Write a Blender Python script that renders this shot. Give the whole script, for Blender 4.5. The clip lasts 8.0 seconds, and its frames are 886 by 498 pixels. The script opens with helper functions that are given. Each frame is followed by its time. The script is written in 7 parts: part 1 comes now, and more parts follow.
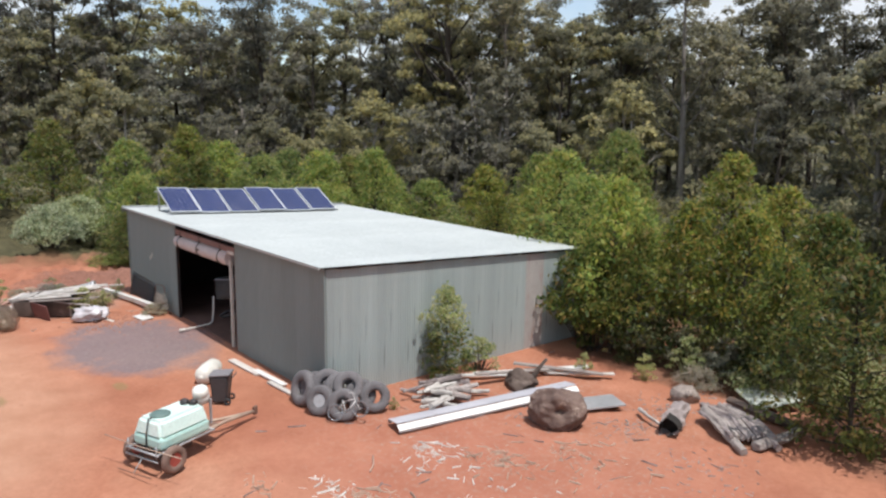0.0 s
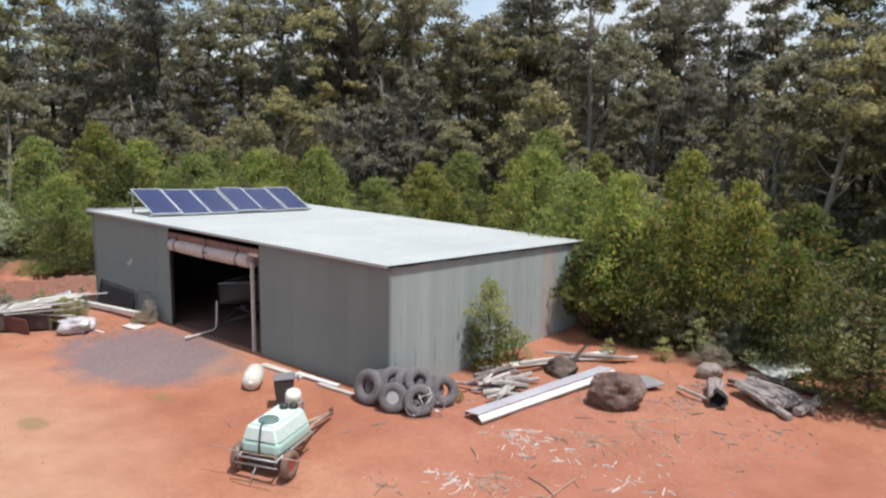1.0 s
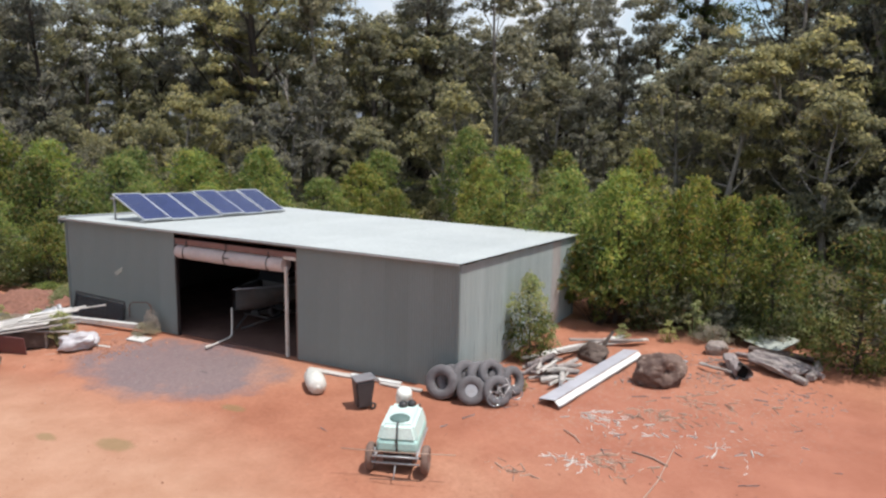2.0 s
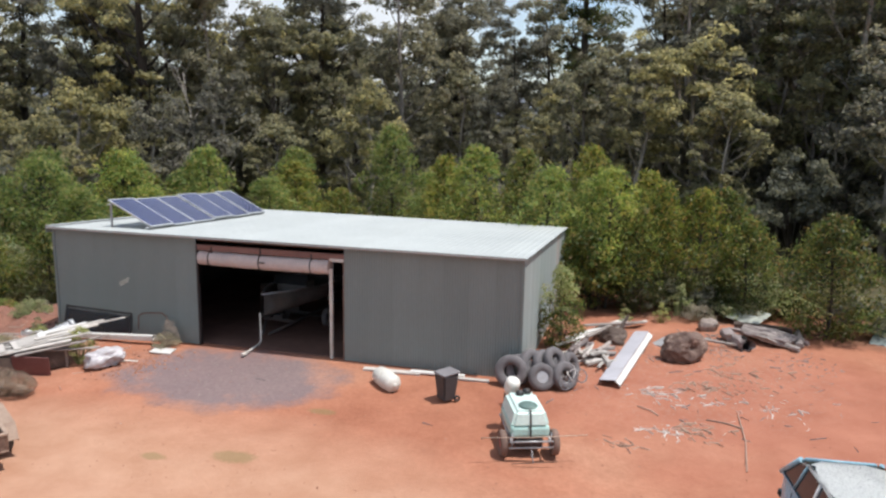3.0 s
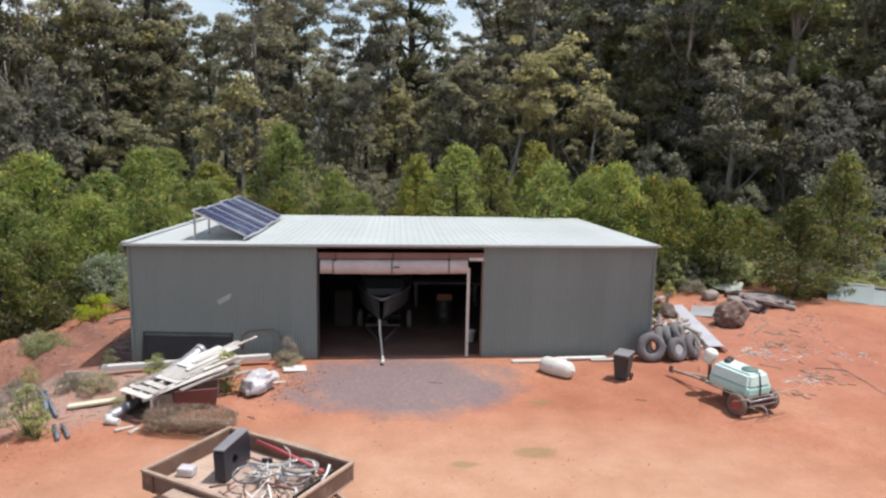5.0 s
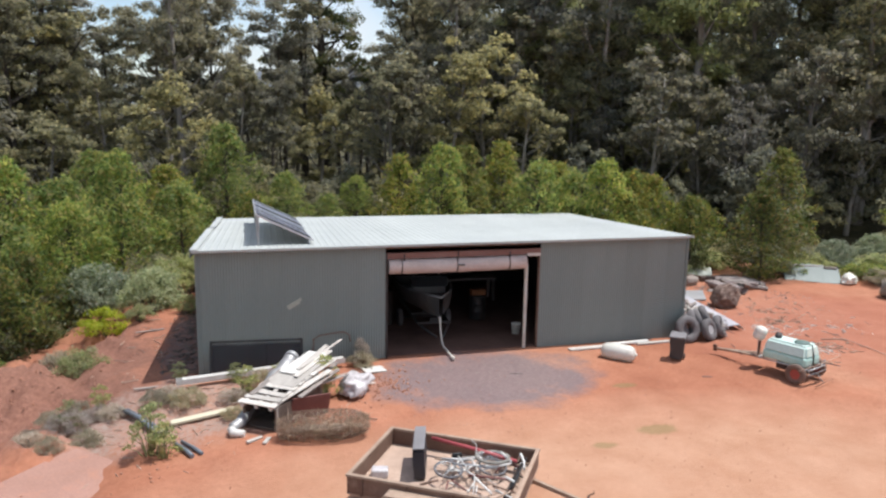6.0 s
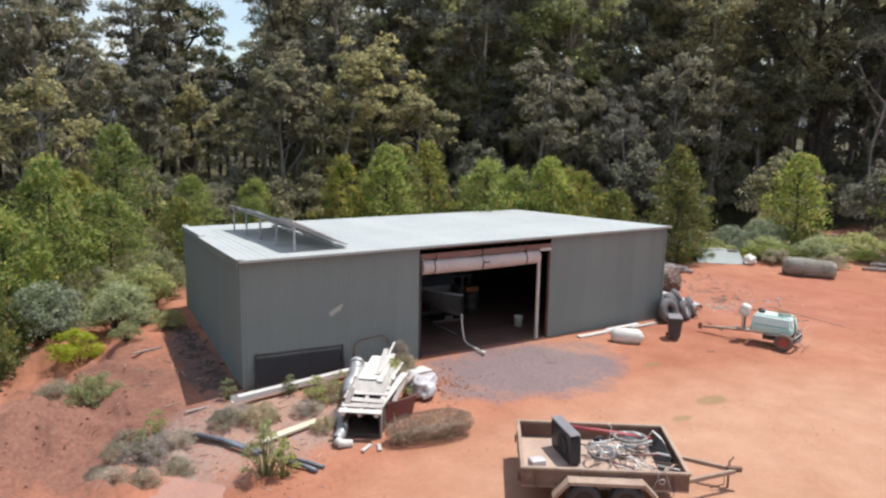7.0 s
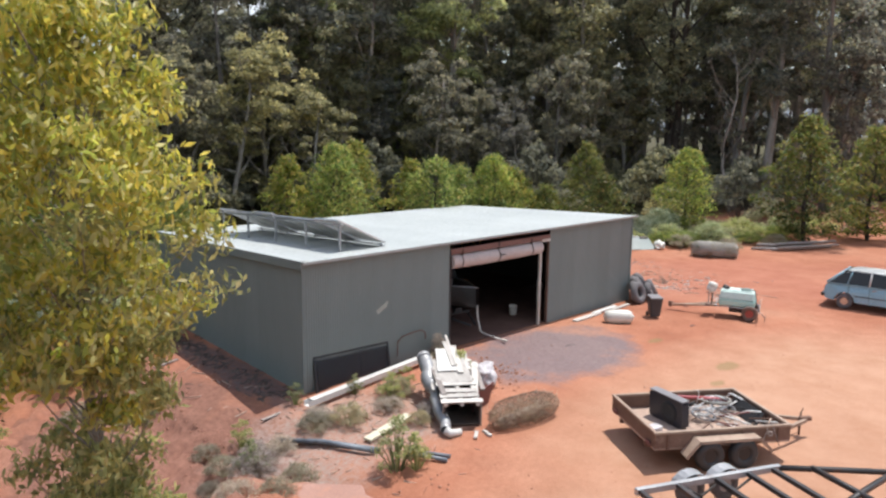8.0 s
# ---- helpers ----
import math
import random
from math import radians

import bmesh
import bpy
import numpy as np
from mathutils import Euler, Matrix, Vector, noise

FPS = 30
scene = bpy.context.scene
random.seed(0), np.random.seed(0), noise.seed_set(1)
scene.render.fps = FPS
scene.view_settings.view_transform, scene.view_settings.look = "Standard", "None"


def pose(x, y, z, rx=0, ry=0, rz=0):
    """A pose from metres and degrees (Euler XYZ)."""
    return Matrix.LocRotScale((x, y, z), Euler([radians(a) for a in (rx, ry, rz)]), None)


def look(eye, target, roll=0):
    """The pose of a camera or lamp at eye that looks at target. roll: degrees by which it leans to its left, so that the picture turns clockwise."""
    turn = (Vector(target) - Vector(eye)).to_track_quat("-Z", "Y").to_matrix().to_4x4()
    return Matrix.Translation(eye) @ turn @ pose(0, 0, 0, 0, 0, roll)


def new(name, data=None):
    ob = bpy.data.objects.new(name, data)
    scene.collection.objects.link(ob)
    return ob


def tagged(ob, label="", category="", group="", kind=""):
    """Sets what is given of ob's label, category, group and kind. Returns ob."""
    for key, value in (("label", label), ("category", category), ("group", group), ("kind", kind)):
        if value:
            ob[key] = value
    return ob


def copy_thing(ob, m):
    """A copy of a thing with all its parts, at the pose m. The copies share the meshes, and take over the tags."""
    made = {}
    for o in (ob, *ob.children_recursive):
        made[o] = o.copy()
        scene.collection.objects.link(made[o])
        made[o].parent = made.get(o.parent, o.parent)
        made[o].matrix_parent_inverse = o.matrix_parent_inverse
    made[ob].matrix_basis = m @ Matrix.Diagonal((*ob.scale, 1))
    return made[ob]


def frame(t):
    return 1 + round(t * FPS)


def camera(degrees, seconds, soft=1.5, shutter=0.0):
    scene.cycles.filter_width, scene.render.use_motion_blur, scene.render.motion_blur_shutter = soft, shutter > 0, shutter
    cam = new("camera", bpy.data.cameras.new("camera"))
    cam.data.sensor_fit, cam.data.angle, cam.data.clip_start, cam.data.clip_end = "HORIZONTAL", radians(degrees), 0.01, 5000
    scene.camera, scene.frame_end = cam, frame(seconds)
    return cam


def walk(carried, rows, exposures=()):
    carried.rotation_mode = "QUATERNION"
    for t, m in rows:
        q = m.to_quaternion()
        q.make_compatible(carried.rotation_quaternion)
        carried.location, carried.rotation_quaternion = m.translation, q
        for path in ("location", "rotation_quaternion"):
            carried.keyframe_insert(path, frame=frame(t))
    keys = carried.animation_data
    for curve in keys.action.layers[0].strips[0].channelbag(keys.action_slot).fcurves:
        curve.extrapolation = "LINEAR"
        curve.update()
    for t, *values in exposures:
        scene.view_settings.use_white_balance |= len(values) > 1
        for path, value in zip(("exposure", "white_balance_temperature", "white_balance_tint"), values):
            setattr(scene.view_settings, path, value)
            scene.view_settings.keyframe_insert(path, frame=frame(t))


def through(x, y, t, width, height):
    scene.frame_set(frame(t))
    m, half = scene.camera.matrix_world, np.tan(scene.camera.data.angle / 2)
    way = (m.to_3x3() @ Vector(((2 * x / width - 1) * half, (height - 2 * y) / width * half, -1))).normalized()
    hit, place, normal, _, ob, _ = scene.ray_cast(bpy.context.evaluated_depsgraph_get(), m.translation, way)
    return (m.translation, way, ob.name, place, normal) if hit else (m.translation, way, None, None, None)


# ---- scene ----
EXPOSURE = 0.3
cam = camera(62.0, 8.0, soft=2.45)
PATH = [
    (0, (29.858, -8.167, 6.715), (28.318, -6.937, 6.374), 0.6),
    (0.5, (28.545, -10.044, 6.713), (27.143, -8.658, 6.371), 0.8),
    (1, (26.891, -11.953, 6.685), (25.613, -10.453, 6.344), 0.9),
    (1.5, (25.073, -13.774, 6.719), (23.941, -12.161, 6.377), 1.0),
    (2, (22.951, -15.491, 6.732), (22.007, -13.761, 6.39), 1.0),
    (3.5, (15.479, -19.351, 6.899), (15.115, -17.416, 6.545), 1.0),
    (4, (12.699, -20.025, 6.902), (12.528, -18.064, 6.549), 1.0),
    (4.5, (9.878, -20.339, 6.826), (9.866, -18.37, 6.476), 1.1),
    (6, (1.307, -19.978, 6.82), (1.821, -18.077, 6.472), 1.0),
    (6.5, (-1.57, -19.232, 6.845), (-0.85, -17.399, 6.497), 0.8),
    (7, (-4.4, -18.152, 6.826), (-3.437, -16.434, 6.482), 0.9),
    (7.5, (-6.959, -16.889, 6.761), (-5.79, -15.302, 6.419), 0.9),
    (8, (-9.523, -15.303, 6.741), (-8.181, -13.86, 6.401), 0.8),
]
walk(cam, [(t, look(eye, target, roll)) for t, eye, target, roll in PATH], exposures=[(0.0, EXPOSURE - 0.07), (2.0, EXPOSURE - 0.09), (4.0, EXPOSURE - 0.02), (6.5, EXPOSURE + 0.0), (8.0, EXPOSURE + 0.1)])

# ---- daylight ----
SUN_FROM = Vector((1.28, -0.02, 3.4)).normalized()
world = bpy.data.worlds.new("sky")
scene.world = world
world.use_nodes = True
wn, wl = world.node_tree.nodes, world.node_tree.links
sky = wn.new("ShaderNodeTexSky")
sky.sky_type, sky.sun_disc = "NISHITA", False
sky.sun_elevation, sky.sun_rotation = math.asin(SUN_FROM.z), math.atan2(SUN_FROM.x, SUN_FROM.y)
cloud = wn.new("ShaderNodeTexNoise")
cloud.inputs["Scale"].default_value, cloud.inputs["Detail"].default_value = 2.6, 7
wtc = wn.new("ShaderNodeTexCoord")
wl.new(wtc.outputs["Generated"], cloud.inputs["Vector"])
cover = wn.new("ShaderNodeValToRGB")
cover.color_ramp.elements[0].position, cover.color_ramp.elements[1].position = 0.42, 0.62
wl.new(cloud.outputs[0], cover.inputs[0])
veil = wn.new("ShaderNodeMix")
veil.data_type = "RGBA"
wl.new(cover.outputs[0], veil.inputs["Factor"])
wl.new(sky.outputs[0], veil.inputs[6])
veil.inputs[7].default_value = (5.2, 5.5, 5.9, 1)
wl.new(veil.outputs[2], wn["Background"].inputs[0])
wn["Background"].inputs[1].default_value = 0.14
sun = new("sun", bpy.data.lights.new("sun", "SUN"))
sun.data.energy, sun.data.angle, sun.data.color = 4.2, radians(0.6), (1.0, 0.97, 0.925)
sun.matrix_world = look((0, 0, 60), Vector((0, 0, 60)) - SUN_FROM)

# ---- helpers for meshes ----
rng = np.random.default_rng(7)


def mesh_ob(name, bm, material, parent=None, label=""):
    me = bpy.data.meshes.new(name)
    bm.to_mesh(me)
    bm.free()
    me.materials.append(material)
    ob = new(name, me)
    if parent is not None:
        ob.parent = parent
    if label:
        ob["label"] = label
    return ob


def part(name, bm, material, parent, label=""):
    return mesh_ob(name, bm, material, parent, label)


def raw(name, verts, faces, material, parent=None, label="", smooth=False):
    me = bpy.data.meshes.new(name)
    me.from_pydata([tuple(v) for v in verts], [], [tuple(f) for f in faces])
    me.materials.append(material)
    if smooth:
        me.polygons.foreach_set("use_smooth", [True] * len(me.polygons))
    ob = new(name, me)
    if parent is not None:
        ob.parent = parent
    if label:
        ob["label"] = label
    return ob


def thing(name, m, label, category, group="", kind=""):
    ob = new(name)
    ob.matrix_world = m
    ob.empty_display_size = 0.2
    return tagged(ob, label, category, group, kind)


def box(bm, size, at=(0, 0, 0), rot=(0, 0, 0), bevel=0.0):
    m = pose(*at, *rot) @ Matrix.Diagonal((*size, 1))
    made = bmesh.ops.create_cube(bm, size=1.0, matrix=m)["verts"]
    if bevel:
        edges = list({e for v in made for e in v.link_edges})
        bmesh.ops.bevel(bm, geom=edges, offset=bevel, segments=2, affect="EDGES", profile=0.5)
    return bm


def boxed(size, at=(0, 0, 0), rot=(0, 0, 0), bevel=0.0):
    return box(bmesh.new(), size, at, rot, bevel)


def tube(bm, points, radii, sides=8, cap=True):
    """A tapered tube along points."""
    pts = [Vector(p) for p in points]
    if isinstance(radii, (int, float)):
        radii = [radii] * len(pts)
    rings, side = [], None
    for i, p in enumerate(pts):
        d = (pts[min(i + 1, len(pts) - 1)] - pts[max(i - 1, 0)]).normalized()
        if side is None:
            side = d.orthogonal().normalized()
        side = (side - d * side.dot(d)).normalized()
        up = d.cross(side)
        rings.append([bm.verts.new(p + radii[i] * (math.cos(a) * side + math.sin(a) * up))
                      for a in (2 * math.pi * k / sides for k in range(sides))])
    for a, b in zip(rings, rings[1:]):
        for k in range(sides):
            f = bm.faces.new((a[k], a[(k + 1) % sides], b[(k + 1) % sides], b[k]))
            f.smooth = True
    if cap:
        bm.faces.new(rings[0][::-1])
        bm.faces.new(rings[-1])
    return bm


def tubed(points, radii, sides=8, cap=True):
    return tube(bmesh.new(), points, radii, sides, cap)


def lathe(profile, sides=24, axis="z", capped=True):
    """A body of revolution from (radius, height) pairs."""
    bm = bmesh.new()
    rings = []
    for r, h in profile:
        ring = []
        for k in range(sides):
            a = 2 * math.pi * k / sides
            c, d = r * math.cos(a), r * math.sin(a)
            ring.append(bm.verts.new({"z": (c, d, h), "y": (c, h, d), "x": (h, c, d)}[axis]))
        rings.append(ring)
    for a, b in zip(rings, rings[1:]):
        for k in range(sides):
            f = bm.faces.new((a[k], a[(k + 1) % sides], b[(k + 1) % sides], b[k]))
            f.smooth = True
    if capped and profile[0][0] > 1e-4 and profile[0] != profile[-1]:
        bm.faces.new(rings[0])
        if profile[-1][0] > 1e-3:
            bm.faces.new(rings[-1][::-1])
    bmesh.ops.recalc_face_normals(bm, faces=bm.faces)
    return bm


def ring_body(major, minor, squash=1.0, sides=28, rim=12, tread=0.0):
    """A tyre: a rounded ring about the y axis."""
    prof = []
    for k in range(rim + 1):
        a = 2 * math.pi * k / rim
        c, d = math.cos(a), math.sin(a)
        c = math.copysign(abs(c) ** 0.7, c)
        d = math.copysign(abs(d) ** 0.7, d)
        prof.append((major + minor * c, minor * squash * d))
    bm = lathe(prof, sides, "y", False)
    bmesh.ops.remove_doubles(bm, verts=bm.verts, dist=1e-4)
    if tread:
        for v in bm.verts:
            r = math.hypot(v.co.x, v.co.z)
            if r > major + minor * 0.75:
                k = round(math.atan2(v.co.z, v.co.x) / (2 * math.pi) * sides)
                v.co *= 1 + tread * (1 if k % 2 else -1)
    return bm


def smooth01(a, b, x):
    t = np.clip((np.asarray(x, float) - a) / (b - a), 0, 1)
    return t * t * (3 - 2 * t)


# ---- materials ----
def nodes_of(name):
    m = bpy.data.materials.new(name)
    m.use_nodes = True
    return m, m.node_tree.nodes, m.node_tree.links, m.node_tree.nodes["Principled BSDF"]


def ramp(n, l, src, stops):
    r = n.new("ShaderNodeValToRGB")
    while len(r.color_ramp.elements) < len(stops):
        r.color_ramp.elements.new(0.5)
    for e, (p, c) in zip(r.color_ramp.elements, stops):
        e.position, e.color = p, (*c, 1)
    l.new(src, r.inputs[0])
    return r.outputs[0]


def noise_of(n, l, scale, detail=6, rough=0.6, coords="Object", stretch=None):
    tc = n.new("ShaderNodeTexCoord")
    out = tc.outputs[coords]
    if stretch:
        mp = n.new("ShaderNodeMapping")
        mp.inputs["Scale"].default_value = stretch
        l.new(out, mp.inputs[0])
        out = mp.outputs[0]
    t = n.new("ShaderNodeTexNoise")
    t.inputs["Scale"].default_value, t.inputs["Detail"].default_value, t.inputs["Roughness"].default_value = scale, detail, rough
    l.new(out, t.inputs["Vector"])
    return t.outputs[0]


def mixed(n, l, fac, a, b, mode="MIX"):
    m = n.new("ShaderNodeMix")
    m.data_type, m.blend_type = "RGBA", mode
    for sock, v in ((m.inputs["Factor"], fac), (m.inputs[6], a), (m.inputs[7], b)):
        if isinstance(v, (int, float)):
            sock.default_value = v
        elif isinstance(v, tuple):
            sock.default_value = (*v, 1)
        else:
            l.new(v, sock)
    return m.outputs[2]


def surface(name, dark, light, rough=0.7, metal=0.0, big=1.2, fine=22.0, stain=None, stain_at=(0.55, 0.7), bump=0.15,
            stretch=None, vary=0.12, coords="Object", stain_scale=2.2, bump_dist=0.01, spec=None, grain=0.7):
    """Two scales of variation, stains with shapes of their own, fine relief and a small shift from object to object."""
    m, n, l, p = nodes_of(name)
    a = noise_of(n, l, big, 5, 0.6, coords, stretch)
    b = noise_of(n, l, fine, 8, 0.7, coords, stretch)
    col = ramp(n, l, a, [(0.3, dark), (0.72, light)])
    fine_col = ramp(n, l, b, [(0.25, (0.62, 0.62, 0.62)), (0.75, (1.2, 1.2, 1.2))])
    col = mixed(n, l, grain, col, fine_col, "MULTIPLY")
    if stain:
        c = noise_of(n, l, stain_scale, 9, 0.72, coords, stretch)
        mask = ramp(n, l, c, [(stain_at[0], (0, 0, 0)), (stain_at[1], (1, 1, 1))])
        col = mixed(n, l, mask, col, stain)
    oi = n.new("ShaderNodeObjectInfo")
    v = ramp(n, l, oi.outputs["Random"], [(0, (1 - vary,) * 3), (1, (1 + vary,) * 3)])
    col = mixed(n, l, 1.0, col, v, "MULTIPLY")
    l.new(col, p.inputs["Base Color"])
    rr = ramp(n, l, b, [(0.2, (max(0.05, rough - 0.12),) * 3), (0.8, (min(1, rough + 0.12),) * 3)])
    l.new(rr, p.inputs["Roughness"])
    p.inputs["Metallic"].default_value = metal
    if spec is not None:
        p.inputs["Specular IOR Level"].default_value = spec
    if bump:
        bp = n.new("ShaderNodeBump")
        bp.inputs["Strength"].default_value, bp.inputs["Distance"].default_value = bump, bump_dist
        l.new(b, bp.inputs["Height"])
        l.new(bp.outputs[0], p.inputs["Normal"])
    return m


def foliage(name, colours, shine=0.45, through=0.35, shift=0.25, tint=(0.93, 0.90, 0.92)):
    """Leaves: a colour for each leaf and a shift for each plant, with light passing through the blades."""
    m, n, l, p = nodes_of(name)
    g = n.new("ShaderNodeNewGeometry")
    k = len(colours)
    col = ramp(n, l, g.outputs["Random Per Island"], [(i / max(1, k - 1), c) for i, c in enumerate(colours)])
    oi = n.new("ShaderNodeObjectInfo")
    v = ramp(n, l, oi.outputs["Random"], [(0, (1 - shift, 1 - shift, 1 - shift * 0.7)), (0.5, (1, 1, 1)), (1, (1 + shift, 1 + shift * 0.8, 1))])
    col = mixed(n, l, 1.0, col, v, "MULTIPLY")
    big = noise_of(n, l, 0.5, 4, 0.6)
    col = mixed(n, l, 0.8, col, ramp(n, l, big, [(0.3, (0.7, 0.72, 0.75)), (0.7, (1.2, 1.15, 1.05))]), "MULTIPLY")
    col = mixed(n, l, 1.0, col, tint, "MULTIPLY")
    l.new(col, p.inputs["Base Color"])
    p.inputs["Roughness"].default_value = shine
    p.inputs["Specular IOR Level"].default_value = 0.25
    tr = n.new("ShaderNodeBsdfTranslucent")
    l.new(mixed(n, l, 1.0, col, (1.55, 1.5, 1.25), "MULTIPLY"), tr.inputs[0])  # a blade passes more yellow light than it throws back
    mix = n.new("ShaderNodeMixShader")
    mix.inputs[0].default_value = through
    l.new(p.outputs[0], mix.inputs[1])
    l.new(tr.outputs[0], mix.inputs[2])
    l.new(mix.outputs[0], n["Material Output"].inputs[0])
    return m


def plain(name, colour, rough=0.5, metal=0.0, fine=30.0):
    return surface(name, tuple(c * 0.85 for c in colour), colour, rough, metal, 2.0, fine, bump=0.05, vary=0.05)


def ground_material():
    m, n, l, p = nodes_of("red_earth")
    tc = n.new("ShaderNodeTexCoord")
    xyz = n.new("ShaderNodeSeparateXYZ")
    l.new(tc.outputs["Object"], xyz.inputs[0])

    def math_node(op, a, b=None):
        k = n.new("ShaderNodeMath")
        k.operation = op
        for s, v in zip(k.inputs, (a, b)):
            if v is None:
                continue
            if isinstance(v, (int, float)):
                s.default_value = v
            else:
                l.new(v, s)
        return k.outputs[0]

    def spot(cx, cy, rx, ry, soft, wob):
        """1 inside an uneven oval on the ground, 0 outside."""
        dx = math_node("DIVIDE", math_node("SUBTRACT", xyz.outputs[0], cx), rx)
        dy = math_node("DIVIDE", math_node("SUBTRACT", xyz.outputs[1], cy), ry)
        d = math_node("ADD", math_node("POWER", dx, 2.0), math_node("POWER", dy, 2.0))
        d = math_node("ADD", d, math_node("MULTIPLY", math_node("SUBTRACT", wob, 0.5), 1.6))
        return ramp(n, l, d, [(max(0, 0.75 - soft), (1, 1, 1)), (min(1, 0.75 + soft), (0, 0, 0))])

    broad = noise_of(n, l, 0.16, 5, 0.6)
    mid = noise_of(n, l, 0.9, 8, 0.65)
    fine = noise_of(n, l, 9.0, 10, 0.72)
    grit = noise_of(n, l, 45.0, 6, 0.7)
    col = ramp(n, l, broad, [(0.32, (0.335, 0.128, 0.074)), (0.52, (0.425, 0.180, 0.108)), (0.68, (0.475, 0.232, 0.146))])
    col = mixed(n, l, 0.75, col, ramp(n, l, mid, [(0.3, (0.78, 0.72, 0.70)), (0.7, (1.12, 1.12, 1.12))]), "MULTIPLY")
    col = mixed(n, l, 0.6, col, ramp(n, l, fine, [(0.25, (0.66, 0.6, 0.56)), (0.7, (1.15, 1.15, 1.15))]), "MULTIPLY")
    # paler dust where vehicles turn, and a redder stretch to the east
    col = mixed(n, l, math_node("MULTIPLY", spot(8.5, -8.5, 10.5, 4.8, 0.5, broad), 0.7), col, ramp(n, l, mid, [(0.3, (0.44, 0.235, 0.142)), (0.7, (0.54, 0.325, 0.215))]))
    col = mixed(n, l, math_node("MULTIPLY", spot(22.0, 0.0, 7.5, 6.5, 0.5, broad), 0.8), col, ramp(n, l, mid, [(0.3, (0.33, 0.118, 0.072)), (0.7, (0.42, 0.168, 0.108))]))
    # darker turned soil along the west bank, shade of its hollows painted in
    col = mixed(n, l, math_node("MULTIPLY", spot(-3.9, 1.2, 3.8, 6.0, 0.45, mid), 0.85), col, ramp(n, l, fine, [(0.3, (0.13, 0.06, 0.045)), (0.7, (0.29, 0.145, 0.105))]))
    # pale dry litter by the scrap on the north-east side
    litter = math_node("MULTIPLY", spot(18.5, 3.0, 5.5, 5.0, 0.4, mid), ramp(n, l, fine, [(0.52, (0, 0, 0)), (0.66, (1, 1, 1))]))
    col = mixed(n, l, math_node("MULTIPLY", litter, 0.6), col, (0.36, 0.27, 0.21))
    # grey blue-metal apron in front of the door
    apron = spot(7.4, -2.05, 3.5, 2.5, 0.34, mid)
    col = mixed(n, l, math_node("MULTIPLY", apron, 0.78), col, ramp(n, l, fine, [(0.3, (0.13, 0.112, 0.12)), (0.7, (0.215, 0.186, 0.194))]))
    # dry grey weeds' ground beside the west end
    dry = math_node("MULTIPLY", spot(-0.3, -2.5, 3.6, 2.3, 0.4, mid), ramp(n, l, fine, [(0.4, (0.2, 0.2, 0.2)), (0.6, (1, 1, 1))]))
    col = mixed(n, l, math_node("MULTIPLY", dry, 0.8), col, (0.33, 0.27, 0.235))
    # mulch and rubbish along the west wall, the wall's shadow deepening the colour
    mulch = math_node("MULTIPLY", spot(-0.5, 2.9, 0.75, 4.4, 0.4, mid), ramp(n, l, fine, [(0.35, (0.3, 0.3, 0.3)), (0.6, (1, 1, 1))]))
    col = mixed(n, l, math_node("MULTIPLY", mulch, 0.85), col, ramp(n, l, grit, [(0.3, (0.07, 0.06, 0.06)), (0.7, (0.21, 0.18, 0.175))]))
    # shade under the young trees on the east side, painted as dark ground
    tree_shade = math_node("MULTIPLY", spot(25.6, 9.0, 3.8, 2.4, 0.4, mid), ramp(n, l, fine, [(0.35, (0.4, 0.4, 0.4)), (0.6, (1, 1, 1))]))
    col = mixed(n, l, math_node("MULTIPLY", tree_shade, 0.8), col, ramp(n, l, mid, [(0.3, (0.10, 0.055, 0.035)), (0.7, (0.19, 0.12, 0.08))]))
    # leaf litter by the back corner, with the trees' shade painted in
    corner_litter_shade = math_node("MULTIPLY", spot(18.2, 9.4, 3.6, 1.5, 0.4, mid), ramp(n, l, fine, [(0.35, (0.4, 0.4, 0.4)), (0.6, (1, 1, 1))]))
    col = mixed(n, l, math_node("MULTIPLY", corner_litter_shade, 0.8), col, ramp(n, l, mid, [(0.3, (0.10, 0.055, 0.035)), (0.7, (0.19, 0.12, 0.08))]))
    # pale dry grass beyond the yard's far edge
    grass = math_node("MULTIPLY", spot(36.0, 8.5, 9.0, 4.6, 0.4, mid), 0.8)
    col = mixed(n, l, grass, col, ramp(n, l, fine, [(0.3, (0.20, 0.18, 0.10)), (0.7, (0.36, 0.33, 0.21))]))
    # tufts of low green weed
    for cx, cy, rx, ry in ((10.15, -6.1, 0.55, 0.32), (10.8, -3.4, 0.4, 0.2), (8.6, -6.6, 0.32, 0.18)):
        g = math_node("MULTIPLY", spot(cx, cy, rx, ry, 0.35, fine), 0.55)
        col = mixed(n, l, g, col, (0.22, 0.17, 0.075))
    # leaf litter under the trees, far from the yard
    far = math_node("MAXIMUM", ramp(n, l, math_node("MULTIPLY", xyz.outputs[1], 0.02), [(0.22, (0, 0, 0)), (0.36, (1, 1, 1))]),
                    ramp(n, l, math_node("MULTIPLY", math_node("ADD", math_node("MULTIPLY", xyz.outputs[0], -1.0), math_node("MULTIPLY", xyz.outputs[1], 0.55)), 0.02), [(0.17, (0, 0, 0)), (0.25, (1, 1, 1))]))
    col = mixed(n, l, far, col, ramp(n, l, mid, [(0.3, (0.05, 0.045, 0.025)), (0.7, (0.12, 0.10, 0.05))]))
    col = mixed(n, l, 1.0, col, (0.915, 0.955, 1.0), "MULTIPLY")
    l.new(col, p.inputs["Base Color"])
    p.inputs["Roughness"].default_value = 0.95
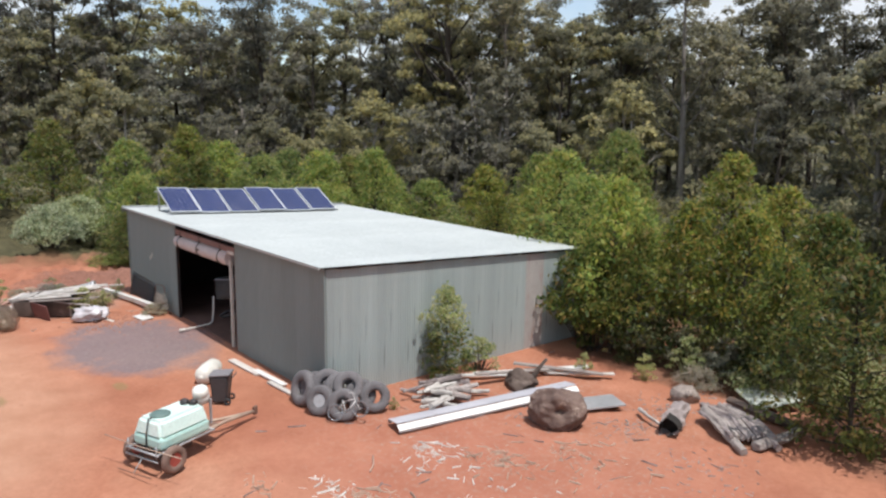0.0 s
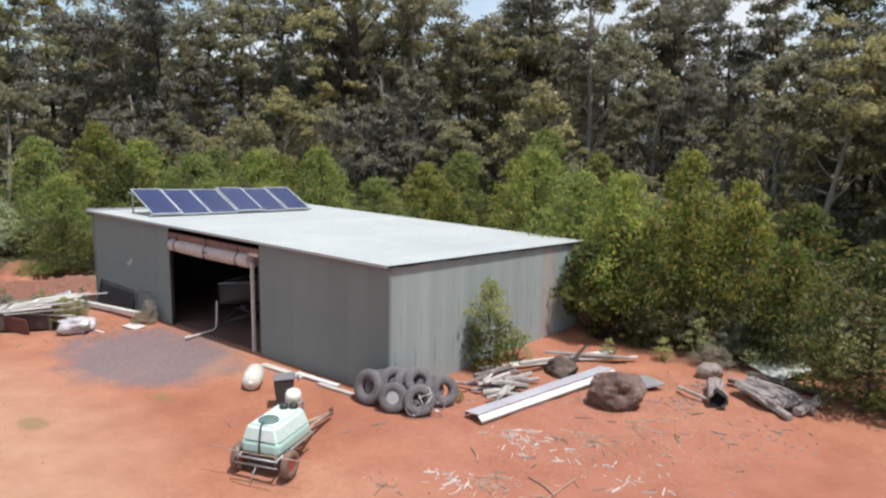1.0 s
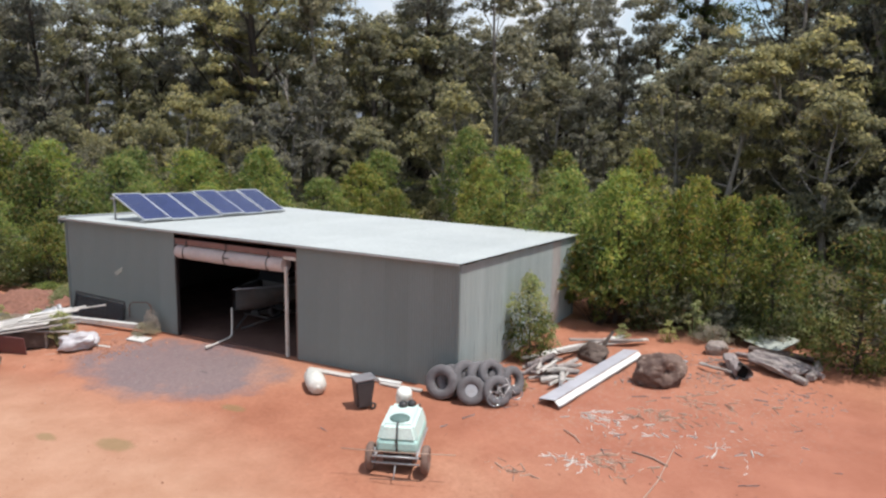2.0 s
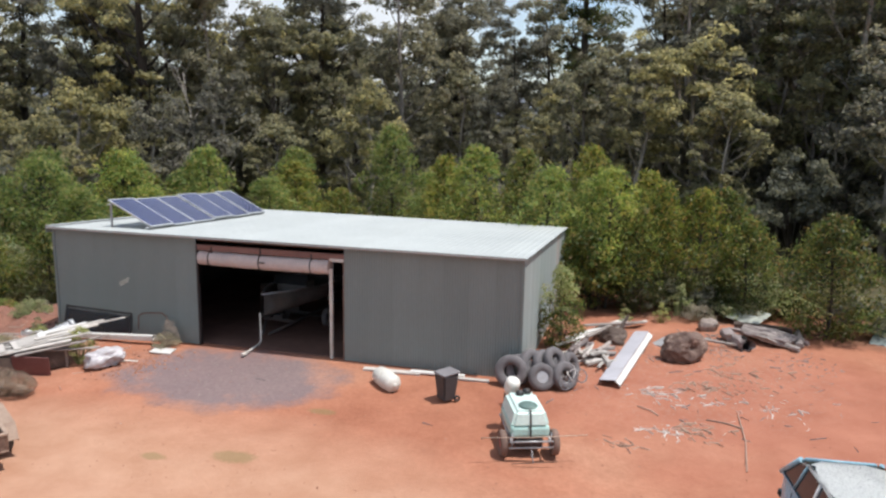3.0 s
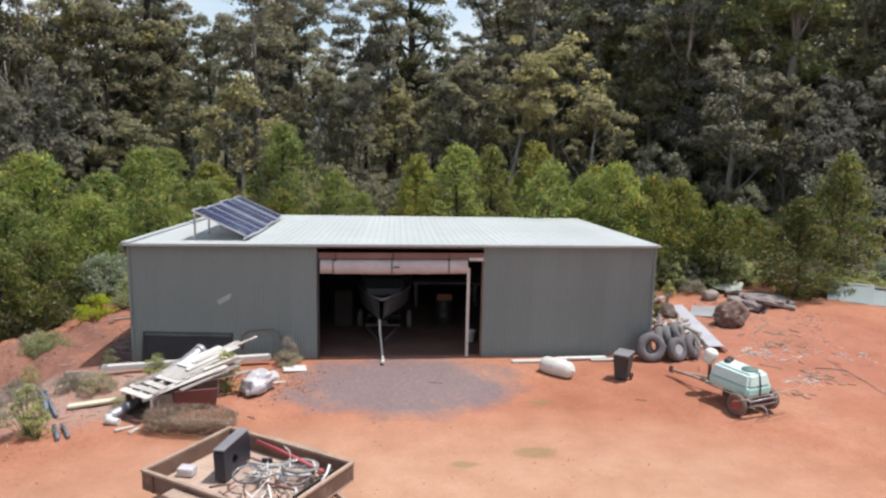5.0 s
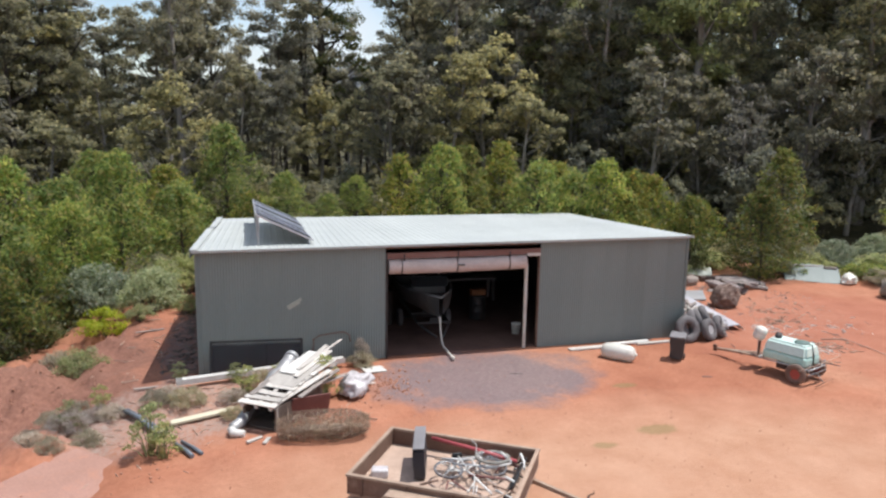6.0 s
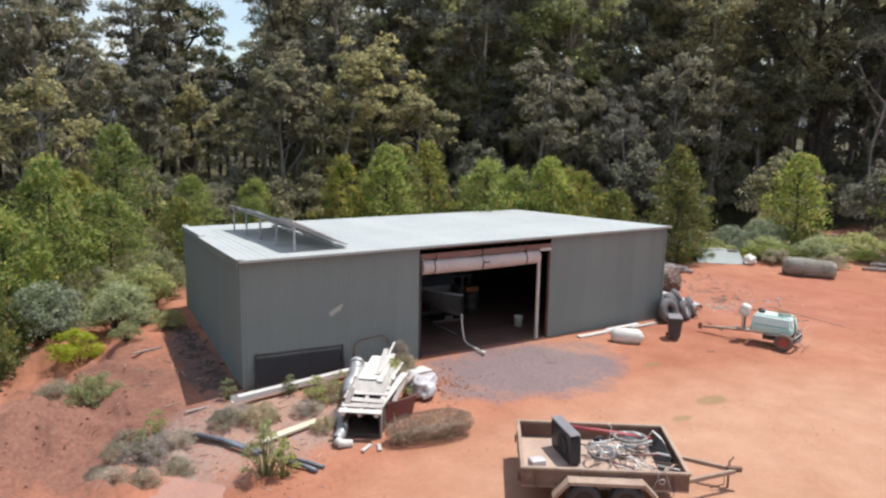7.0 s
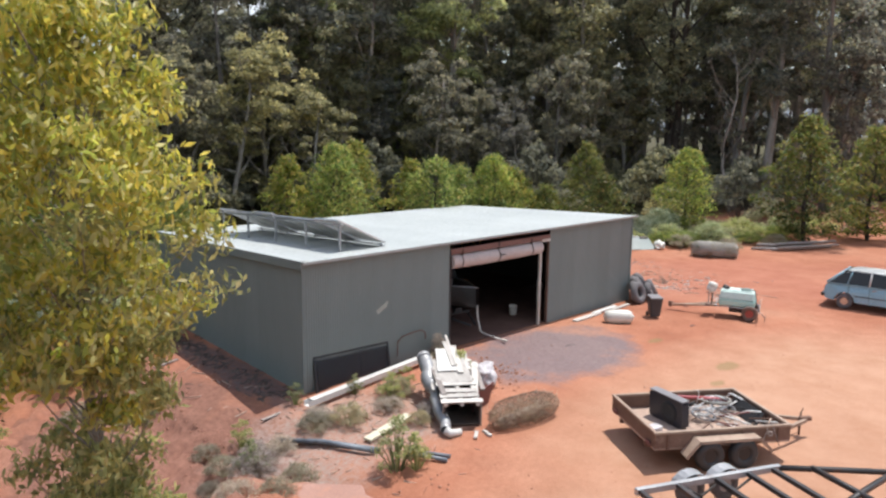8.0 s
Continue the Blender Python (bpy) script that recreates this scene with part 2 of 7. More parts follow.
    p.inputs["Specular IOR Level"].default_value = 0.15
    hsum = math_node("ADD", math_node("MULTIPLY", fine, 0.8), math_node("MULTIPLY", grit, 0.35))
    bp = n.new("ShaderNodeBump")
    bp.inputs["Strength"].default_value, bp.inputs["Distance"].default_value = 0.6, 0.05
    l.new(hsum, bp.inputs["Height"])
    l.new(bp.outputs[0], p.inputs["Normal"])
    return m


EARTH = ground_material()
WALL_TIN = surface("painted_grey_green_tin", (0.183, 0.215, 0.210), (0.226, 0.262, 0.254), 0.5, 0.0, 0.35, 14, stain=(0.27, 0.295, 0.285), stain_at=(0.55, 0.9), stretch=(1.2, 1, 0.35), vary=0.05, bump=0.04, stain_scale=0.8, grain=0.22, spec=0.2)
ROOF_TIN = surface("pale_zinc_roof", (0.39, 0.415, 0.41), (0.465, 0.49, 0.48), 0.6, 0.0, 0.35, 10, stain=(0.35, 0.36, 0.345), stain_at=(0.6, 0.85), vary=0.04, bump=0.04)
RUST = surface("rusty_steel", (0.115, 0.062, 0.044), (0.205, 0.12, 0.088), 0.8, 0.0, 1.6, 24, stain=(0.30, 0.21, 0.165), stain_at=(0.56, 0.76), bump=0.3)
DOOR_WHITE = surface("dusty_cream_curtain", (0.46, 0.38, 0.36), (0.60, 0.52, 0.49), 0.6, 0.0, 1.0, 20, stain=(0.38, 0.29, 0.26))
POST_WHITE = surface("weathered_white_post", (0.5, 0.46, 0.42), (0.66, 0.62, 0.56), 0.6, 0.0, 1.5, 20, stain=(0.35, 0.28, 0.22))
HEADER = surface("red_oxide_beam", (0.20, 0.10, 0.085), (0.30, 0.16, 0.135), 0.75, 0.0, 1.0, 16)
BLACK = plain("black_rubber_strap", (0.03, 0.03, 0.032), 0.7)
DARK_STEEL = surface("dark_oiled_steel", (0.030, 0.028, 0.030), (0.06, 0.055, 0.055), 0.5, 0.3, 2, 30, stain=(0.09, 0.05, 0.035))
# near-black: the shed's indoor shade is put into this colour
INNER = surface("shade_dark_inside", (0.035, 0.028, 0.026), (0.055, 0.045, 0.042), 0.9)
PV_CELL = surface("blue_solar_cells", (0.030, 0.038, 0.10), (0.042, 0.052, 0.135), 0.12, 0.0, 0.7, 60, bump=0.0, vary=0.08, spec=0.7)
ALU = surface("anodised_frame", (0.55, 0.56, 0.58), (0.72, 0.73, 0.74), 0.35, 0.6, 2, 30, bump=0.02)
TYRE = surface("dusty_tyre_rubber", (0.095, 0.088, 0.092), (0.195, 0.18, 0.185), 0.85, 0.0, 2.5, 26, stain=(0.07, 0.06, 0.06), stain_at=(0.5, 0.66), bump=0.3)
POLY_PIPE = surface("bluish_poly_pipe", (0.09, 0.105, 0.13), (0.18, 0.205, 0.24), 0.45, 0.0, 2.0, 26, stain=(0.05, 0.05, 0.055))
GALV = surface("weathered_galvanised_sheet", (0.32, 0.32, 0.33), (0.48, 0.48, 0.49), 0.45, 0.35, 1.0, 18, stain=(0.25, 0.20, 0.17), stain_at=(0.55, 0.75))
WHITE_TIN = surface("chalky_white_sheet", (0.60, 0.58, 0.56), (0.76, 0.74, 0.71), 0.5, 0.0, 1.2, 20, stain=(0.42, 0.36, 0.31), stain_at=(0.58, 0.74))
POLY_GREEN = surface("sun_bleached_aqua_plastic", (0.42, 0.66, 0.60), (0.54, 0.76, 0.70), 0.4, 0.0, 1.4, 24, stain=(0.42, 0.50, 0.42), stain_at=(0.62, 0.8), bump=0.05)
POLY_WHITE = surface("chalky_white_plastic", (0.66, 0.64, 0.58), (0.78, 0.76, 0.70), 0.5, 0.0, 1.6, 22, stain=(0.5, 0.43, 0.34), stain_at=(0.6, 0.8), bump=0.05)
BIN_GREY = surface("charcoal_bin_plastic", (0.035, 0.036, 0.04), (0.06, 0.062, 0.068), 0.5, 0.0, 2, 30, stain=(0.12, 0.09, 0.075), stain_at=(0.62, 0.8))
BIN_LID = surface("faded_grey_lid", (0.19, 0.18, 0.19), (0.27, 0.255, 0.265), 0.55, 0.0, 2, 30)
RED_RIM = surface("faded_red_rim", (0.28, 0.05, 0.04), (0.38, 0.085, 0.065), 0.6)
STONE = surface("brown_weathered_boulder", (0.105, 0.065, 0.055), (0.23, 0.155, 0.125), 0.9, 0.0, 2.2, 14, stain=(0.40, 0.31, 0.25), stain_at=(0.55, 0.64), bump=0.9, bump_dist=0.05, stain_scale=3.2)
WOOD_GREY = surface("silvered_timber", (0.22, 0.185, 0.17), (0.44, 0.385, 0.355), 0.85, 0.0, 2.2, 26, stain=(0.13, 0.095, 0.085), stain_at=(0.54, 0.64), stretch=(1, 5, 5), bump=0.5, vary=0.25)
WOOD_ASH = surface("grey_purple_driftwood", (0.17, 0.135, 0.13), (0.37, 0.315, 0.30), 0.9, 0.0, 2.5, 16, stain=(0.085, 0.06, 0.055), stain_at=(0.52, 0.62), bump=0.9, bump_dist=0.04, vary=0.25)
WOOD_PALE = surface("bleached_pine_board", (0.41, 0.375, 0.345), (0.62, 0.585, 0.545), 0.8, 0.0, 1.2, 22, stain=(0.28, 0.23, 0.20), stretch=(1, 5, 5), bump=0.3, vary=0.2)
WOOD_CREAM = surface("cream_painted_board", (0.55, 0.50, 0.37), (0.70, 0.65, 0.50), 0.7, 0.0, 1.2, 22, stain=(0.4, 0.33, 0.24), bump=0.2)
WOOD_DARK = surface("charred_brown_log", (0.065, 0.045, 0.037), (0.15, 0.11, 0.09), 0.9, 0.0, 2, 18, stain=(0.3, 0.25, 0.21), stain_at=(0.6, 0.75), bump=0.8, bump_dist=0.03)
# near-black for the inside of the log's hollow end
WOOD_HOLLOW = surface("dark_log_hollow", (0.012, 0.010, 0.009), (0.035, 0.028, 0.024), 0.95, 0.0, 2, 18, bump=0.8, bump_dist=0.03)
BARK = surface("grey_gum_bark", (0.17, 0.15, 0.13), (0.40, 0.365, 0.325), 0.9, 0.0, 1.0, 9, stain=(0.50, 0.46, 0.42), stain_at=(0.58, 0.72), stretch=(3, 3, 0.5), bump=0.6, bump_dist=0.03, vary=0.3)
BARK_DARK = surface("dark_stringy_bark", (0.035, 0.028, 0.023), (0.085, 0.07, 0.058), 0.95, 0.0, 1.0, 9, stretch=(3, 3, 0.5), bump=0.6, bump_dist=0.03, vary=0.3)
CLOTH = surface("dirty_white_plastic_wrap", (0.42, 0.39, 0.40), (0.66, 0.63, 0.65), 0.4, 0.0, 3, 20, stain=(0.35, 0.27, 0.24), stain_at=(0.58, 0.7))
DUST_FLOOR = surface("dusty_tray_floor", (0.34, 0.24, 0.19), (0.48, 0.35, 0.28), 0.9, 0.0, 2.0, 20, stain=(0.2, 0.12, 0.09), stain_at=(0.6, 0.75))
BOAT_GREY = surface("dull_hull_paint", (0.15, 0.14, 0.135), (0.25, 0.235, 0.225), 0.55, stain=(0.22, 0.17, 0.14), stain_at=(0.55, 0.75))
# streaks are wear; the paler base has the east side's sunlight in it
WALL_WORN_LIT = surface("rain_streaked_sunlit_tin", (0.275, 0.322, 0.318), (0.345, 0.395, 0.388), 0.45, 0.0, 0.6, 12, stain=(0.125, 0.145, 0.14), stain_at=(0.60, 0.70), stretch=(5, 5, 0.22), vary=0.05, bump=0.04, stain_scale=1.6, grain=0.3)
WALL_PINK = surface("peeling_pinkish_tin", (0.34, 0.32, 0.305), (0.44, 0.41, 0.39), 0.5, 0.0, 0.6, 12, stain=(0.30, 0.21, 0.185), stain_at=(0.52, 0.66), stretch=(3, 3, 0.5), vary=0.03, bump=0.04, stain_scale=1.6)
STONE_PALE = surface("pale_topped_stone", (0.20, 0.15, 0.13), (0.50, 0.43, 0.38), 0.9, 0.0, 1.6, 14, stain=(0.09, 0.06, 0.05), stain_at=(0.56, 0.64), bump=0.8, bump_dist=0.04)
PANEL_BLACK = plain("black_moulded_plastic", (0.022, 0.023, 0.034), 0.45)
# earth floor darkened, with the shed's shade in its colour
DARK_FLOOR = surface("shade_dark_floor", (0.105, 0.052, 0.04), (0.185, 0.098, 0.075), 0.95, 0.0, 1.2, 14, bump=0.4)
MAROON = surface("faded_maroon_paint", (0.14, 0.05, 0.045), (0.22, 0.09, 0.08), 0.7, 0.0, 2, 22, stain=(0.1, 0.07, 0.06))
PINK_TIN = surface("pinkish_dusty_sheet", (0.28, 0.15, 0.115), (0.35, 0.195, 0.155), 0.8, 0.0, 0.8, 18, stain=(0.36, 0.17, 0.115), stain_at=(0.52, 0.72))
WIRE = surface("rusted_wire_netting", (0.12, 0.075, 0.05), (0.22, 0.14, 0.10), 0.8, 0.1, 3, 30, bump=0)
RAIL = surface("dust_worn_rail", (0.30, 0.20, 0.15), (0.46, 0.345, 0.265), 0.8, 0.0, 2.0, 26, stain=(0.17, 0.09, 0.065), stain_at=(0.58, 0.72), bump=0.25)
CAR_BLUE = surface("pale_blue_car_paint", (0.24, 0.42, 0.52), (0.29, 0.48, 0.58), 0.28, 0.0, 0.8, 30, stain=(0.32, 0.38, 0.4), stain_at=(0.65, 0.85), bump=0.0)
CAR_WHITE = surface("faded_white_car_roof", (0.66, 0.67, 0.66), (0.76, 0.77, 0.76), 0.3, 0.0, 0.8, 30, bump=0.0)
GLASS = plain("dark_car_glass", (0.025, 0.03, 0.035), 0.06)
CHROME = plain("dull_chrome", (0.6, 0.6, 0.6), 0.25, 0.9)
GREEN_SHEET = surface("pale_green_tin_plate", (0.42, 0.45, 0.40), (0.54, 0.57, 0.52), 0.5, 0.0, 1.2, 18, stain=(0.34, 0.30, 0.25), stain_at=(0.55, 0.75))
CONCRETE = surface("lichen_grey_pipe", (0.22, 0.205, 0.185), (0.36, 0.335, 0.30), 0.9, 0.0, 1.5, 14, stain=(0.15, 0.13, 0.11), bump=0.4)
# dark leaves; in lower crowns they carry crown shade as colour
LEAF_SHADE = foliage("dark_shaded_gum_leaves", [(0.045, 0.070, 0.028), (0.074, 0.104, 0.038), (0.112, 0.132, 0.048), (0.17, 0.15, 0.065)], 0.4, 0.5, 0.3)
LEAF_TIPS = foliage("russet_tipped_leaves", [(0.09, 0.145, 0.038), (0.15, 0.21, 0.05), (0.235, 0.285, 0.068), (0.31, 0.30, 0.085), (0.34, 0.25, 0.095)], 0.5, 0.58, tint=(0.89, 0.885, 1.05))
LEAF_LIT = foliage("lighter_forest_leaves", [(0.18, 0.22, 0.11), (0.28, 0.325, 0.15), (0.39, 0.42, 0.19), (0.49, 0.50, 0.235)], 0.55, 0.58, 0.3, tint=(0.9, 0.9, 1.05))
LEAF_DEEP = foliage("deep_forest_leaves", [(0.12, 0.145, 0.108), (0.19, 0.215, 0.148), (0.275, 0.295, 0.2), (0.39, 0.40, 0.25)], 0.55, 0.5, 0.2, tint=(0.92, 0.87, 1.0))
LEAF_TALL = foliage("gum_leaves", [(0.10, 0.115, 0.085), (0.16, 0.175, 0.122), (0.23, 0.242, 0.16), (0.32, 0.322, 0.205)], 0.55, 0.5, tint=(0.92, 0.865, 1.1))
LEAF_OLIVE = foliage("olive_gum_leaves", [(0.14, 0.162, 0.095), (0.235, 0.255, 0.135), (0.33, 0.342, 0.172), (0.43, 0.42, 0.22)], 0.55, 0.6, tint=(0.92, 0.865, 1.1))
LEAF_DARK = foliage("dark_forest_leaves", [(0.14, 0.172, 0.128), (0.22, 0.252, 0.175), (0.315, 0.342, 0.23), (0.43, 0.445, 0.275)], 0.55, 0.55, 0.3, tint=(0.92, 0.865, 1.05))
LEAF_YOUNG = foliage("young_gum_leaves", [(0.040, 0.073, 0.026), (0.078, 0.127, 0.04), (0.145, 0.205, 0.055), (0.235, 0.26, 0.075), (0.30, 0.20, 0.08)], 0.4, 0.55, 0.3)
LEAF_BRIGHT = foliage("bright_young_leaves", [(0.098, 0.16, 0.05), (0.172, 0.25, 0.068), (0.28, 0.34, 0.088), (0.38, 0.39, 0.11), (0.44, 0.34, 0.13)], 0.5, 0.58, tint=(0.83, 0.89, 1.06))
LEAF_GREY = foliage("silver_wattle_leaves", [(0.16, 0.22, 0.14), (0.26, 0.33, 0.21), (0.36, 0.42, 0.30), (0.48, 0.52, 0.41)], 0.5, 0.45, 0.25)
LEAF_YELLOW = foliage("yellow_green_leaves", [(0.16, 0.20, 0.07), (0.28, 0.34, 0.085), (0.42, 0.46, 0.10), (0.60, 0.52, 0.12), (0.42, 0.42, 0.15), (0.52, 0.54, 0.30)], 0.35, 0.58, 0.0)
# near tree's lower leaves, duller to take in the crown's shade
LEAF_LOW = foliage("lower_shaded_gum_leaves", [(0.17, 0.20, 0.10), (0.28, 0.32, 0.14), (0.42, 0.43, 0.19), (0.56, 0.54, 0.28)], 0.35, 0.55, 0.0)
LEAF_DRY = foliage("dry_grass_blades", [(0.36, 0.31, 0.26), (0.47, 0.43, 0.36), (0.36, 0.36, 0.28), (0.28, 0.31, 0.22)], 0.8, 0.5)
TWIG = foliage("grey_dry_twigs", [(0.28, 0.235, 0.215), (0.42, 0.37, 0.335), (0.54, 0.49, 0.45), (0.42, 0.43, 0.33)], 0.9, 0.35)
MATTED = surface("matted_dead_grass", (0.36, 0.275, 0.21), (0.52, 0.42, 0.33), 0.95, 0.0, 2.5, 34, stain=(0.26, 0.185, 0.14), stain_at=(0.55, 0.7), stretch=(0.6, 3, 3), bump=0.9, bump_dist=0.03)
FLASH = surface("dull_lavender_flashing", (0.40, 0.39, 0.43), (0.53, 0.52, 0.56), 0.5, 0.0, 0.8, 16, stain=(0.33, 0.27, 0.25), stain_at=(0.6, 0.75))
TYRE_RED = surface("red_dusted_tyre", (0.13, 0.085, 0.07), (0.25, 0.16, 0.125), 0.9, 0.0, 2.5, 26, stain=(0.08, 0.06, 0.055), bump=0.3)
# tank's upper part, paler than its sides
TANK_TOP = surface("pale_mint_plastic", (0.58, 0.74, 0.69), (0.70, 0.83, 0.78), 0.45, 0.0, 1.4, 24, stain=(0.5, 0.58, 0.5), stain_at=(0.62, 0.8), bump=0.05)
LEAF_LIME = foliage("lime_leaves", [(0.26, 0.36, 0.035), (0.38, 0.48, 0.045), (0.48, 0.56, 0.07), (0.56, 0.56, 0.11)], 0.4, 0.6, 0.1)
LEAF_PALE = foliage("pale_weed_leaves", [(0.17, 0.235, 0.10), (0.27, 0.34, 0.16), (0.39, 0.43, 0.24), (0.50, 0.50, 0.33)], 0.6, 0.55)
STRAW = foliage("brown_dead_grass", [(0.32, 0.235, 0.18), (0.46, 0.355, 0.28), (0.56, 0.45, 0.36), (0.62, 0.52, 0.42)], 0.85, 0.4)
CLOD = surface("red_earth_clods", (0.27, 0.115, 0.072), (0.42, 0.21, 0.14), 0.95, 0.0, 1.5, 22, stain=(0.33, 0.22, 0.17), bump=0.5)
# blue-grey is distance haze put into the hill's base colour
HILL = surface("hazy_wooded_hill", (0.10, 0.115, 0.145), (0.14, 0.155, 0.18), 0.95, 0.0, 0.02, 0.3, bump=0.0)

# ---- ground: one sheet to the horizon ----


def lay(x, y):
    """Height of the ground."""
    x, y = np.asarray(x, float), np.asarray(y, float)
    z = -0.12 * smooth01(1.5, -0.5, x) - 0.30 * smooth01(-0.6, -2.6, x)
    z = z - 1.1 * smooth01(-1.8, -6.5, x) * smooth01(0.0, 7.0, y)
    z = z - 0.9 * smooth01(10.5, 18.0, y)
    z = z - 0.12 * smooth01(15.5, 19.0, x)
    bank = np.exp(-((x + 2.2) / 1.1) ** 2) * smooth01(-1.5, 2.0, y) * smooth01(9.0, 6.0, y)
    z = z + 0.32 * bank
    z = z + 3.0 * smooth01(32.0, 75.0, x) * smooth01(10, 50, y)
    rough = 0.05 + 0.6 * smooth01(-1.2, -3.0, x) + 0.05 * smooth01(16, 19, x) * smooth01(1, 4, y)
    n1 = np.sin(x * 1.1 + 1.3 * np.sin(y * 0.7)) * np.sin(y * 0.9 + 0.8 * np.sin(x * 0.6))
    n2 = np.sin(x * 3.1 + 2.0 * np.sin(y * 1.7)) * np.sin(y * 2.7 + 1.5 * np.sin(x * 2.1))
    n3 = np.sin(x * 7.3 + 2.0 * np.sin(y * 4.7)) * np.sin(y * 6.1 + 1.5 * np.sin(x * 5.1))
    calm = 1 - 0.85 * smooth01(-0.6, 0.3, x) * smooth01(15.4, 14.6, x) * smooth01(-0.6, 0.2, y) * smooth01(10, 9.3, y)
    return z + calm * rough * (0.33 * n1 + 0.3 * n2 + 0.24 * n3)


def axis_steps(lo, hi, step, far):
    core = list(np.arange(lo, hi + 1e-6, step))
    out, d = [], step
    while (out[-1] if out else 0) < far:
        d *= 1.22
        out.append((out[-1] if out else 0) + d)
    return np.array([lo - o for o in out[::-1]] + core + [hi + o for o in out])


gx, gy = axis_steps(-10, 26, 0.22, 2600), axis_steps(-12, 12, 0.22, 2600)
GX, GY = np.meshgrid(gx, gy)
GZ = lay(np.clip(GX, -200, 200), np.clip(GY, -200, 200))
nx, ny = len(gx), len(gy)
idx = np.arange(nx * ny).reshape(ny, nx)
quads = np.stack([idx[:-1, :-1], idx[:-1, 1:], idx[1:, 1:], idx[1:, :-1]], -1).reshape(-1, 4)
ground = raw("ground", np.stack([GX, GY, GZ], -1).reshape(-1, 3).tolist(), quads.tolist(), EARTH, smooth=True)
tagged(ground, "bare red earth yard with pale scuffs and grey gravel apron", "ground", kind="structure")


def gz(x, y):
    return float(lay(x, y))


# ---- far hill ----
bm = bmesh.new()
cols = []
for k in range(61):
    a = radians(150 - 3 * k + 0)
    h = 30 + 9 * math.sin(k * 0.35) + 5 * math.sin(k * 0.9 + 1) + 1.5 * math.sin(k * 2.7)
    d = 420
    c, s_ = math.cos(a), math.sin(a)
    cols.append([bm.verts.new((5 + c * d, s_ * d, -4)), bm.verts.new((5 + c * (d + 60), s_ * (d + 60), h * 0.7)), bm.verts.new((5 + c * (d + 120), s_ * (d + 120), h)), bm.verts.new((5 + c * (d + 220), s_ * (d + 220), -4))])
for a, b in zip(cols, cols[1:]):
    for k in range(3):
        bm.faces.new((a[k], b[k], b[k + 1], a[k + 1])).smooth = True
tagged(mesh_ob("backdrop", bm, HILL), "distant wooded hill beyond the forest, haze in its blue-grey colour", "hill", kind="structure")

# ---- the shed ----
LENGTH, DEPTH, FRONT_H, BACK_H = 14.82, 9.3, 3.3, 2.86
SKEW = 0.27  # the front runs slightly off square
FL, FR, BR, BL = Vector((0, 0, 0)), Vector((LENGTH, SKEW, 0)), Vector((LENGTH - 0.1, DEPTH, 0)), Vector((0.32, DEPTH + 0.1, 0))
FRONT_TURN = math.degrees(math.atan2(SKEW, LENGTH))


def fy(x):
    """The front wall's line."""
    return SKEW * x / LENGTH


def plan(u, v):
    """A place on the floor plan, u along the front and v to the back, both 0 to 1."""
    return (FL * (1 - u) + FR * u) * (1 - v) + (BL * (1 - u) + BR * u) * v


DOOR_A, DOOR_B = 5.07, 9.78
shed = thing("shed", pose(0, 0, 0), "long grey-green corrugated iron shed with a pale flat roof", "shed")


def sheet(name, width, z0, za, zb, m, material, parent, pitch=0.076, amp=0.006, per=4, label=""):
    """A corrugated sheet standing along its own x, from z0 up to za at its start and zb at its end."""
    n = max(2, int(round(width / pitch * per)))
    verts, faces = [], []
    for i in range(n + 1):
        x = width * i / n
        y = amp * math.sin(2 * math.pi * x / pitch)
        top = za + (zb - za) * x / width
        verts += [(x, y, z0), (x, y, top), (x, y + 0.004, z0), (x, y + 0.004, top)]
    for i in range(n):
        a, b = 4 * i, 4 * i + 4
        faces += [(a, b, b + 1, a + 1), (a + 2, a + 3, b + 3, b + 2), (a + 1, b + 1, b + 3, a + 3), (a, a + 2, b + 2, b)]
    ob = raw(name, verts, faces, material, parent, label, smooth=False)
    ob.matrix_local = m
    return ob


def roof_z(y):
    return FRONT_H + (BACK_H - FRONT_H) * y / DEPTH


def run_of_sheets(p0, p1, ha, hb, out, base=-0.25, tin=None):
    """A wall of sheets from p0 to p1; out is the side on which every second sheet laps."""
    d = (p1 - p0)
    n = max(1, round(d.length / 0.762))
    w = d.length / n
    turn = math.degrees(math.atan2(d.y, d.x))
    side = Vector((d.y, -d.x, 0)).normalized() * out
    for i in range(n):
        q = p0 + d * (i / n) + side * 0.0015 * (i % 2)
        sheet("wall_sheet", w, base, ha + (hb - ha) * i / n, ha + (hb - ha) * (i + 1) / n, pose(q.x, q.y, 0, 0, 0, turn), (tin[i] if isinstance(tin, list) else tin) or WALL_TIN, shed, w / 10)


run_of_sheets(FL, plan(DOOR_A / LENGTH, 0), FRONT_H - 0.03, FRONT_H - 0.03, 1)
run_of_sheets(plan(DOOR_B / LENGTH, 0), FR, FRONT_H - 0.03, FRONT_H - 0.03, 1)
# east wall: same paint as the front, in the brighter sunward colour
run_of_sheets(FR, BR, FRONT_H - 0.06, BACK_H - 0.05, 1, -0.25, [WALL_WORN_LIT] * 9 + [WALL_PINK] + [WALL_WORN_LIT] * 2)
run_of_sheets(FL, BL, FRONT_H - 0.03, BACK_H - 0.03, -1)
run_of_sheets(BL, BR, BACK_H - 0.03, BACK_H - 0.03, -1)
